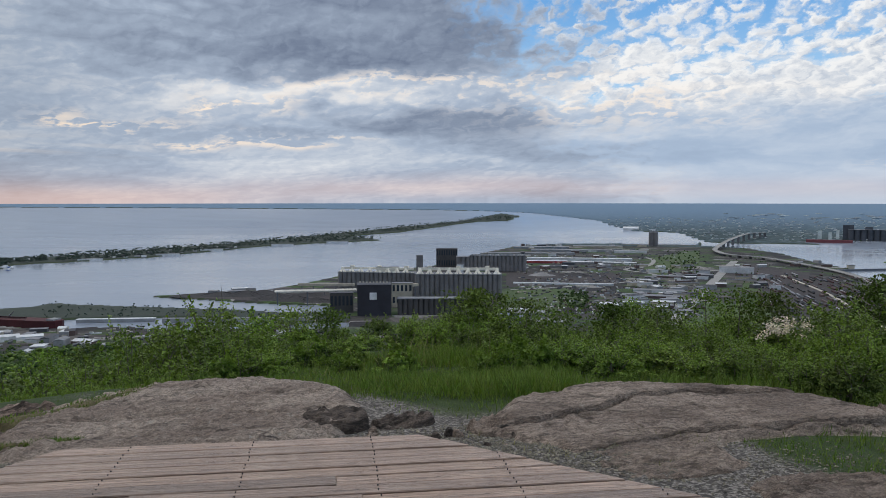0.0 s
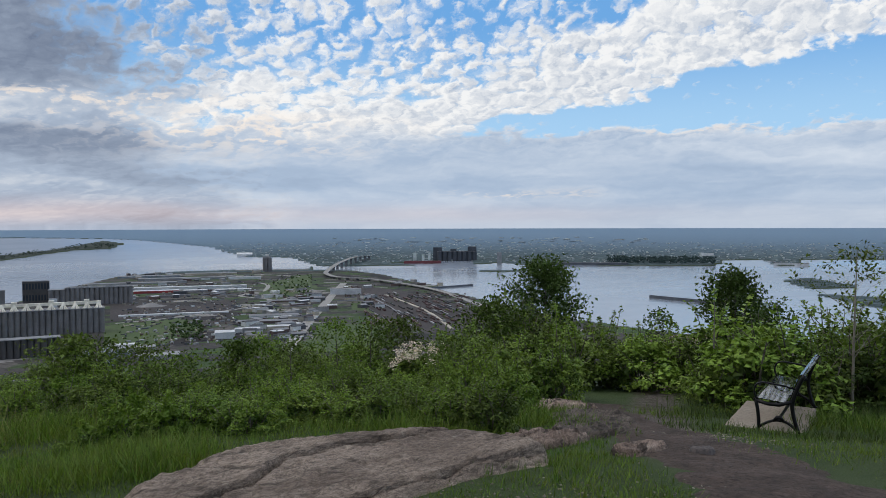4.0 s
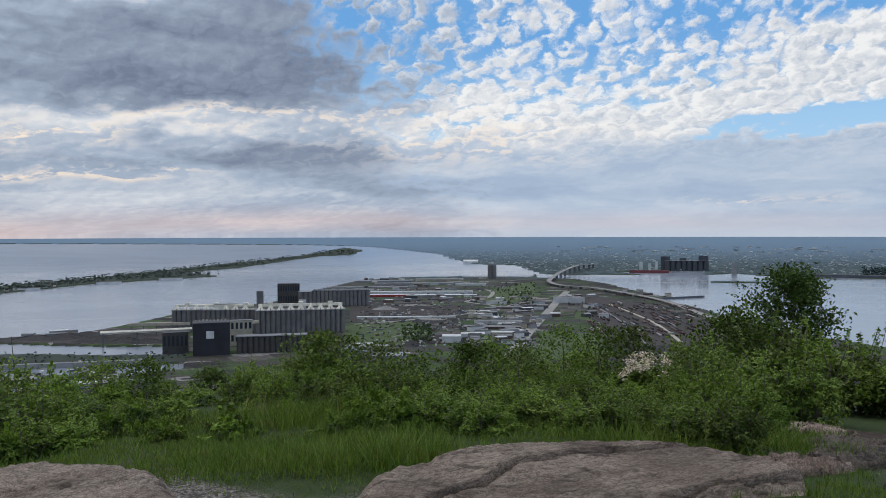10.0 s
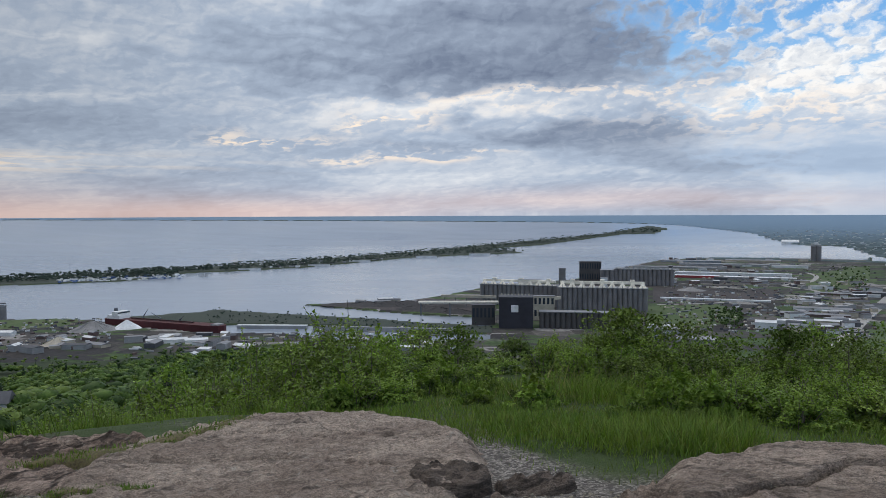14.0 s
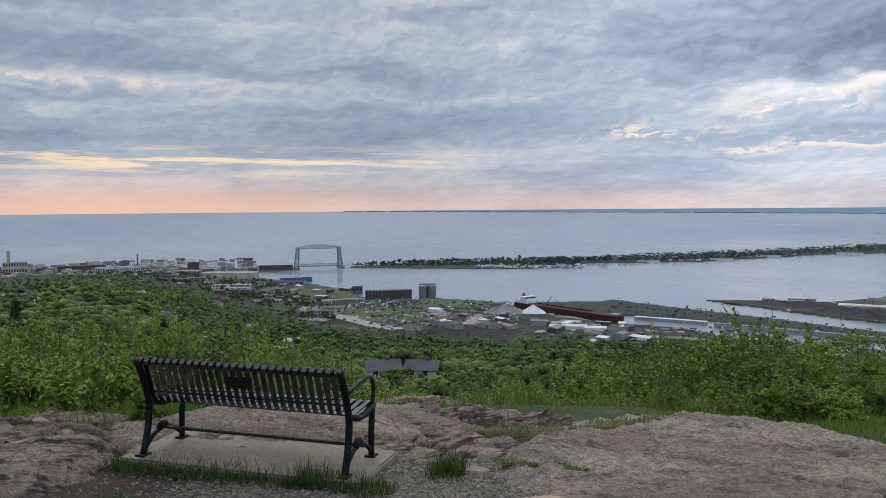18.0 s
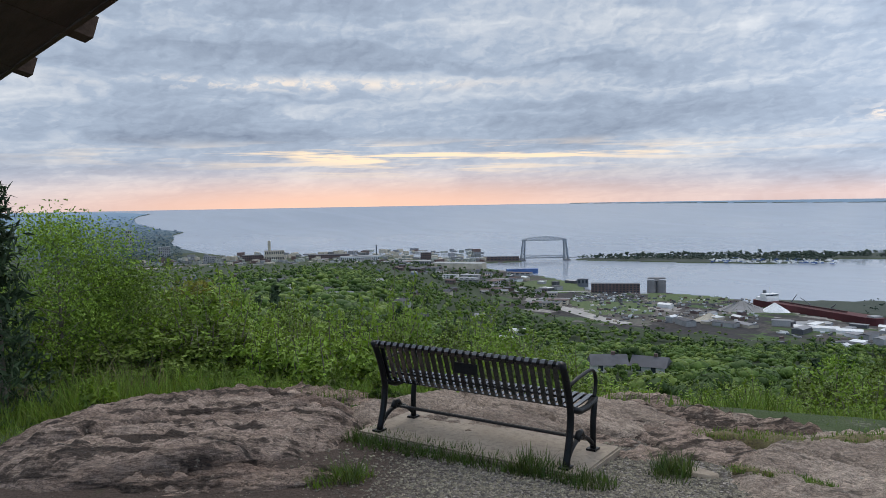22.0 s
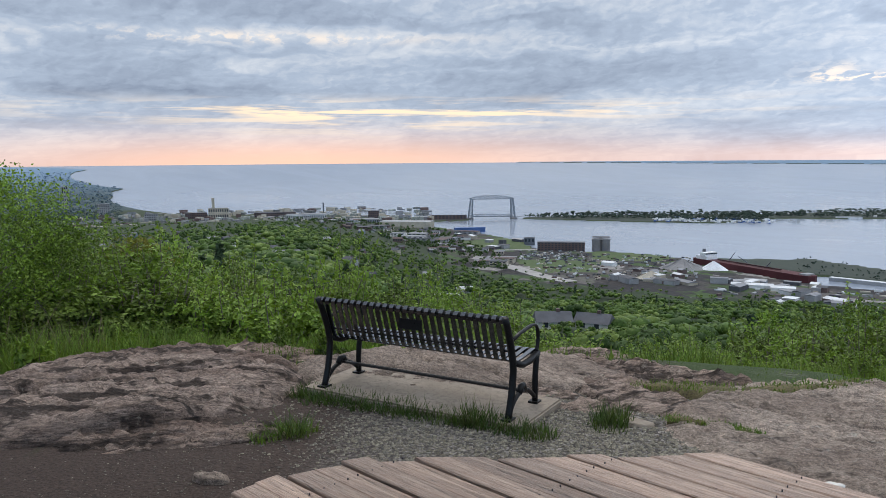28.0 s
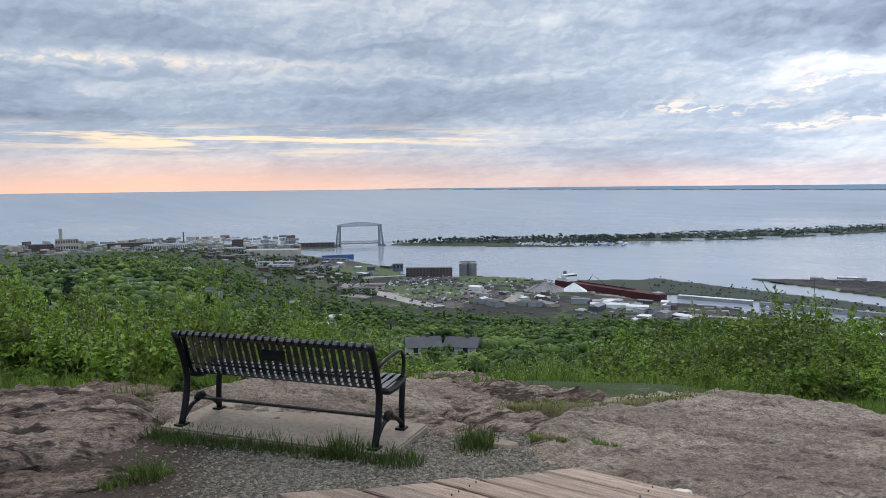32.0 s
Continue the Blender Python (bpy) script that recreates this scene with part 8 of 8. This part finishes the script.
for q_a in (45.0, 42.6):
    tree_cloud("slope_trees", slope_places(rg, 26, q_a - 2.6, q_a + 2.6, 150, 166, 2.0, 3.2), 0.032, 420, "crown", "young trees in front of the houses", 6)
tree_cloud("spruces", slope_places(rg, 34, 28, 88, 200, 900, 10, 17, open_), 0.07, 150, "spruce", "dark spruces among the hillside trees", 5, True)


def flat_places(rg, n, a0, a1, b0, b1, h0, h1, poly=None):
    out = []
    while len(out) < n:
        a, b = rg.uniform(min(a0, a1), max(a0, a1)), rg.uniform(b0, b1)
        if poly is None or inside(poly, np.array([a]), np.array([b]))[0]:
            p = spot(a, b)
            p.z = max(p.z, float(hill(a, math.hypot(p.x, p.y - EYE_Y)))) if a > 48 else p.z
            out.append((p.x, p.y, p.z, rg.uniform(h0, h1)))
    return out


tree_cloud("spit_trees", flat_places(rg, 2300, -5, 47, 1.3, 4.6, 6, 12, [(x, y - 0.03) for x, y in SPIT]), 0.10, 7, "far_trees", "trees along the sand spit", 6, wide=1.5)
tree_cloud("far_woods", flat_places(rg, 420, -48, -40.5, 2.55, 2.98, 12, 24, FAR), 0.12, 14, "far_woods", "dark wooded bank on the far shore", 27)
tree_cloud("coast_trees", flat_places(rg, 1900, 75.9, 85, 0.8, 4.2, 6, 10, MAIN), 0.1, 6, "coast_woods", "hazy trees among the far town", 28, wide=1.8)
tree_cloud("spit_trees", flat_places(rg, 150, 28, 48, 4.1, 4.5, 10, 19, SPIT), 0.10, 20, "far_trees", "taller trees by the marina on the spit", 7)
tree_cloud("bank_trees", flat_places(rg, 160, 7, 28, 7.0, 9.0, 3, 6, STRIP), 0.09, 30, "far_trees", "bushes along the slip bank", 8)
TOWN_EDGE = [(66, 4.45), (66, 4.75), (61.5, 5.6), (58, 6.6), (54, 7.6), (50, 8.6), (48, 8.6), (49, 7.3), (52, 6.3), (52, 5.7), (55, 5.5), (58, 5.05)]
tree_cloud("port_trees", flat_places(rg, 60, -8.6, -10.8, 7.0, 8.4, 6, 11), 0.08, 60, "crown_dark", "dark trees on the port green", 9)
tree_cloud("port_trees", flat_places(rg, 90, -15.8, -18.6, 3.8, 5.4, 6, 10), 0.085, 50, "crown_dark", "bushes on the embankment by the bridge", 10)
tree_cloud("port_trees", flat_places(rg, 520, 46, 66, 4.4, 8.6, 6, 12, TOWN_EDGE), 0.08, 50, "crown_dark", "trees by the waterfront lawns", 11)
tree_cloud("port_trees", flat_places(rg, 100, -21, -31, 3.5, 6.2, 3, 6.5, MAIN), 0.085, 46, "crown_dark", "trees along the bay shore", 12)
tree_cloud("harbour_trees", slope_places(rg, 1100, 22, 52, 760, 1130, 10, 15), 0.07, 46, "crown", "dense trees at the foot of the hill", 13, wide=1.3)
tree_cloud("harbour_trees", slope_places(rg, 800, 48, 66, 760, 1700, 10, 15), 0.07, 40, "crown", "dense trees at the foot of the hill", 16)
tree_cloud("spruces", slope_places(rg, 40, 24, 60, 800, 1150, 12, 17), 0.07, 90, "spruce", "dark spruces at the foot of the hill", 17, True)
tree_cloud("island_trees", flat_places(rg, 120, -57, -52, 3.75, 4.4, 4, 7, ISLANDS[0]), 0.12, 40, "leaf_dark", "low trees on the bay island", 15)


# ---- low town between the wooded slope and the waterfront ----
rg = np.random.default_rng(83)
n_done = 0
while n_done < 75:
    a_, b_ = rg.uniform(49, 66), rg.uniform(4.5, 8.3)
    if not inside(TOWN_EDGE, np.array([a_]), np.array([b_]))[0]:
        continue
    n_done += 1
    p = spot(a_, b_)
    p.z = max(float(hill(a_, math.hypot(p.x, p.y - EYE_Y))), LAND_Z)
    big_ = rg.random() < 0.25
    w, d_, h = (rg.uniform(24, 55), rg.uniform(14, 30), rg.uniform(5, 10)) if big_ else (rg.uniform(9, 20), rg.uniform(8, 12), rg.uniform(4, 7))
    wl = ["house_white", "shed_grey", "brick_dark", "shed_tan", "town"][rg.integers(5)]
    shed("town_building", Matrix.Translation(p) @ Matrix.Rotation(radians(float(rg.choice([38, 40, 128]) + rg.normal() * 3)), 4, "Z"), w, d_, h, wl,
         ["roof_dark", "roof_grey", "brick_dark", "roof_dark"][rg.integers(4)], "low flat-roofed town building among trees" if big_ else "small pitched-roof town house among trees",
         "building", rise=0.0 if big_ else 2.6, rows=2 if big_ else 1, group="low town buildings", bays=4)

tree_cloud("port_trees", flat_places(rg, 150, -4.5, -24, 5.3, 9.2, 3, 6.5, MAIN), 0.085, 50, "crown_dark", "scattered trees and bushes between the port streets", 22)
tree_cloud("port_trees", flat_places(rg, 50, 34, 48, 7.3, 9.4, 3, 6.5, MAIN), 0.085, 50, "crown_dark", "bushes round the wharf yards", 23)


# galvanised grain tank and the white conveyor of the elevator
def grain_tank(a_, b_, rad, h):
    t = thing("grain_tank", Matrix.Translation(spot(a_, b_)), "round galvanised grain tank with a conical roof", "tank")
    bm = bmesh.new()
    bmesh.ops.create_cone(bm, cap_ends=True, segments=24, radius1=rad, radius2=rad, depth=h, matrix=Matrix.Translation((0, 0, h / 2)))
    part("wall", bm, "steel", t)
    bm = bmesh.new()
    bmesh.ops.create_cone(bm, cap_ends=True, segments=24, radius1=rad * 1.04, radius2=rad * 0.12, depth=rad * 0.5, matrix=Matrix.Translation((0, 0, h + rad * 0.25)))
    part("roof", bm, "steel", t)


grain_tank(-4.75, 9.35, 9, 12)
grain_tank(-5.7, 9.3, 5, 9)
cv = thing("conveyor", pose(0, 0, 0), "long white conveyor bridge beside the black elevator house", "conveyor")
c0, c1 = spot(12.6, 7.75, 21), spot(6.6, 8.0, 26)
bm = bmesh.new()
tube(bm, [c0, c1], 2.6, 4)
part("gallery", bm, "cream", cv)
for f_ in (0.03, 0.4, 0.75):
    q_ = c0.lerp(c1, f_)
    part("trestle", boxed((q_.x - 1, q_.y - 1, LAND_Z - 4), (q_.x + 1, q_.y + 1, q_.z - 2)), "steel_dark", cv)


# ---- more woods: the strip above the low town, and the far coast ----
def loose_places(rg, n, a0, a1, r0, r1, h0, h1, rise):
    a, r = rg.uniform(a0, a1, n), rg.uniform(r0, r1, n)
    z = np.maximum(hill(a, r), LAND_Z) - 0.5
    h = rg.uniform(h0, h1, n)
    k = np.degrees(np.arctan((EYE_H - z - h) / r)) > np.interp(a, CANOPY_AZ, CANOPY_DIP) - rise
    return np.stack([-r * np.sin(np.radians(a)), EYE_Y + r * np.cos(np.radians(a)), z, h], 1)[k]


tree_cloud("town_trees", loose_places(rg, 900, 49, 67, 1150, 2000, 6, 11, 0.75), 0.07, 40, "crown", "trees between the wooded slope and the low town", 24)


# ---- single trees round the lookout ----
def tree(name, x, y, h, w, n_leaf, leaf, mat, bark, label, seed, trunk=0.05, bare=0.3, lean=0.0, clumps=40, spread=0.10, thin=False):
    rg = np.random.default_rng(seed)
    z = float(ground_z(x, y)) - 0.1
    t = thing(name, Matrix.Translation((x, y, z)), label, "tree")
    bm = bmesh.new()
    top = Vector((lean * h, 0.1 * lean * h, h * 0.93))
    spine = arc((0, 0, 0), (lean * h * 0.2, 0, h * 0.5), top, 8)
    tube(bm, spine, [trunk * (1 - 0.85 * i / 8) for i in range(9)], 7, cap=False)
    part("trunk", bm, bark, t, smooth=True)
    tips = []
    bm = bmesh.new()
    for k in range(clumps):
        q = bare + (0.97 - bare) * (k + 0.5) / clumps
        p = spine[min(int(q * 8), 7)].lerp(spine[min(int(q * 8) + 1, 8)], q * 8 - int(q * 8))
        a = k * 2.4 + rg.normal() * 0.4
        ln = w * 0.5 * (math.sin(math.pi * min((q - bare) / (1 - bare) * 0.8 + 0.2, 1.0)) ** 0.7) * rg.uniform(0.55, 1.15)
        e = p + Vector((math.cos(a) * ln, math.sin(a) * ln, ln * rg.uniform(0.25, 0.9)))
        tube(bm, [p, (p + e) / 2 + Vector((0, 0, 0.05 * h * 0.3)), e], [trunk * 0.3 * (1.1 - q), trunk * 0.2 * (1.1 - q), 0.003], 4, cap=False)
        tips += [np.array(p.lerp(e, f)) for f in ((0.55, 0.8, 1.0) if not thin else (0.7, 1.0))]
    part("limb", bm, bark, t, smooth=True)
    tips = np.array(tips)
    idx = rg.integers(len(tips), size=n_leaf)
    pts = tips[idx] + np.clip(rg.normal(size=(n_leaf, 3)), -1.7, 1.7) * spread * w * np.array([1, 1, 0.75])
    pts[:, 2] = np.maximum(pts[:, 2], h * bare * 0.5)
    v, f = leaf_quads(pts, rg.normal(size=pts.shape) + np.array([0, 0, 0.8]), leaf, rg)
    part("crown", mesh_np("crown", v, f, [mat]), mat, t)
    return t


def at(az_, r):
    p = bearing(az_, r)
    return p.x, p.y


def tree_h(az_, r, dip):
    p = bearing(az_, r)
    return EYE_H - r * math.tan(radians(dip)) - float(ground_z(p.x, p.y))


tree("broadleaf_tree", *at(-36.2, 20), tree_h(-36.2, 20, 2.0), 2.0, 7500, 0.05, "leaf_dark", "bark", "dark leafy young tree standing above the thicket", 3, 0.05, 0.25)
tree("broadleaf_tree", *at(-31.8, 17), tree_h(-31.8, 17, 5.0), 1.6, 2300, 0.05, "leaf", "bark", "small green tree with bare twigs in the thicket", 4, 0.03, 0.2, 0.1)
tree("bare_shrub", *at(-34.0, 18), tree_h(-34.0, 18, 4.3), 1.3, 260, 0.035, "leaf_dark", "bark", "nearly bare grey twiggy shrub", 14, 0.022, 0.15, 0.1, 60)
tree("broadleaf_tree", *at(-49.6, 18), tree_h(-49.6, 18, 2.3), 1.45, 5200, 0.05, "leaf_dark", "bark", "dark dense tree beside the footpath", 5, 0.05, 0.12)
tree("broadleaf_tree", *at(-51.8, 17), tree_h(-51.8, 17, 4.6), 1.3, 2400, 0.036, "leaf_dark", "bark", "dark green bushy tree behind the bench", 6, 0.04, 0.12)
tree("birch_tree", *at(-57.0, 14.5), tree_h(-57.0, 14.5, 0.15), 1.75, 520, 0.04, "leaf_olive", "birch", "slender young birch with sparse leaves", 7, 0.032, 0.35, 0.03, 34, 0.05, True)
tree("birch_tree", *at(-60.8, 15.5), tree_h(-60.8, 15.5, 3.2), 1.7, 1300, 0.042, "leaf_olive", "birch", "slender birch clump with thin stems", 8, 0.03, 0.3, -0.04, 40, 0.07, True)
tree("broadleaf_tree", *at(-44.4, 21), tree_h(-44.4, 21, 5.3), 1.1, 900, 0.045, "leaf_dark", "bark", "small round dark tree on the skyline", 9, 0.03, 0.3)
tree("broadleaf_tree", *at(-2.6, 15.5), tree_h(-2.6, 15.5, 7.0), 1.3, 1500, 0.05, "leaf_olive", "bark", "yellow-green sapling rising over the shrubs", 10, 0.03, 0.2)
tree("broadleaf_tree", *at(-13.6, 15.0), tree_h(-13.6, 15.0, 7.8), 1.0, 1000, 0.045, "leaf", "bark", "upright green sapling in the thicket", 11, 0.025, 0.2)
tree("broadleaf_tree", *at(-25.3, 16.0), tree_h(-25.3, 16.0, 6.4), 1.2, 1200, 0.045, "leaf_olive", "bark", "olive green sapling in the thicket", 12, 0.025, 0.2)
tree("broadleaf_tree", *at(18.4, 14.0), tree_h(18.4, 14.0, 7.8), 1.3, 1100, 0.04, "leaf_olive", "bark", "thin young tree with light leaves on the skyline", 13, 0.025, 0.2, 0.05, 40, 0.08)
tree("broadleaf_tree", *at(21.5, 14.5), tree_h(21.5, 14.5, 8.6), 1.4, 1200, 0.04, "leaf_olive", "bark", "light-leaved sapling beside the meadow", 15, 0.025, 0.2, -0.05, 40, 0.09)
tree("broadleaf_tree", *at(83.6, 12.5), tree_h(83.6, 12.5, 0.2), 2.2, 12000, 0.026, "leaf", "bark", "tall leafy shrub tree at the grass edge", 16, 0.04, 0.12)
tree("broadleaf_tree", *at(80.2, 13.0), tree_h(80.2, 13.0, 3.8), 2.0, 9500, 0.026, "leaf", "bark", "leafy green shrub tree at the grass edge", 17, 0.04, 0.1)
tree("broadleaf_tree", *at(75.0, 15.5), tree_h(75.0, 15.5, 4.8), 1.2, 1400, 0.05, "rust", "bark", "small shrub tree with rusty orange young leaves", 18, 0.03, 0.2)


def spruce(x, y, h, w, label, seed):
    rg = np.random.default_rng(seed)
    z = float(ground_z(x, y)) - 0.1
    t = thing("spruce_tree", Matrix.Translation((x, y, z)), label, "tree")
    bm = bmesh.new()
    tube(bm, [(0, 0, 0), (0, 0, h)], [0.09, 0.01], 7, cap=False)
    part("trunk", bm, "bark", t)
    pts, nrm = [], []
    for k in range(46):
        q = 0.1 + 0.9 * k / 46
        a = k * 2.4
        ln = w * 0.5 * (1.03 - q) + 0.08
        m = 60
        f = rg.uniform(0.1, 1, m)
        pts.append(np.stack([np.cos(a) * ln * f + rg.normal(size=m) * 0.07, np.sin(a) * ln * f + rg.normal(size=m) * 0.07, q * h - ln * f * 0.25 + rg.normal(size=m) * 0.05 + 0.1 * f], 1))
    pts = np.concatenate(pts)
    v, f = leaf_quads(pts, rg.normal(size=pts.shape), 0.075, rg, 0.1, 0.25)
    part("crown", mesh_np("crown", v, f, ["spruce"]), "spruce", t)


spruce(*at(87.2, 10.6), tree_h(87.2, 10.6, -1.6), 1.25, "dark pointed spruce beside the thicket", 1)


def lilac(x, y, seed):
    rg = np.random.default_rng(seed)
    z = float(ground_z(x, y))
    cr, stm = BUSH["leaf", 1]
    top = EYE_H - math.hypot(x, y - EYE_Y) * math.tan(radians(8.7)) - z
    t = thing("lilac_shrub", Matrix.LocRotScale((x, y, z - 0.05), Euler((0, 0, seed)), (1.05, 1.05, top / 1.45)), "green lilac shrub with pale pink blossom on top", "shrub")
    for nm, me in (("foliage", cr), ("stem", stm)):
        ob = new(nm, me)
        ob.parent = t
        tagged(ob, kind="stuff")
    c = np.stack([rg.uniform(-0.75, 0.75, 26), rg.uniform(-0.6, 0.3, 26), rg.uniform(1.12, 1.42, 26)], 1)
    idx = rg.integers(26, size=900)
    pts = c[idx] + rg.normal(size=(900, 3)) * np.array([0.045, 0.045, 0.06])
    v, f = leaf_quads(pts, rg.normal(size=pts.shape), 0.022, rg, 0.2, 0.9)
    part("blossom", mesh_np("blossom", v, f, ["bloom"]), "bloom", t, "pale pink lilac blossom")


lilac(*at(-26.0, 14.6), 1)
lilac(*at(-29.3, 14.9), 2)


# ---- saplings standing up out of the thicket ----
rg = np.random.default_rng(91)
for k, az_ in enumerate((-29.5, -23.0, -20.6, -17.2, -15.0, -9.4, -6.8, -4.4, 9.6, 12.4, 15.2, 24.4, 27.2, 30.5, 53.5, 56.8, 60.5, 64.0, 68.5, 72.0)):
    r = 13.2 + (k * 7) % 5 * 0.9
    h = tree_h(az_, r, float(np.interp(az_, TOP_AZ, TOP_DIP)) - rg.uniform(0.1, 1.3))
    if h > 0.6:
        tree("young_tree", *at(az_, r), h, rg.uniform(0.8, 1.3), 850, 0.036, "leaf" if k % 3 else "leaf_olive", "bark", "slender green sapling rising out of the thicket" if k % 3 else "yellow-green sapling rising out of the thicket",
             200 + k, 0.022, 0.15, 0.04 * math.sin(k * 2.0), 30, 0.09)
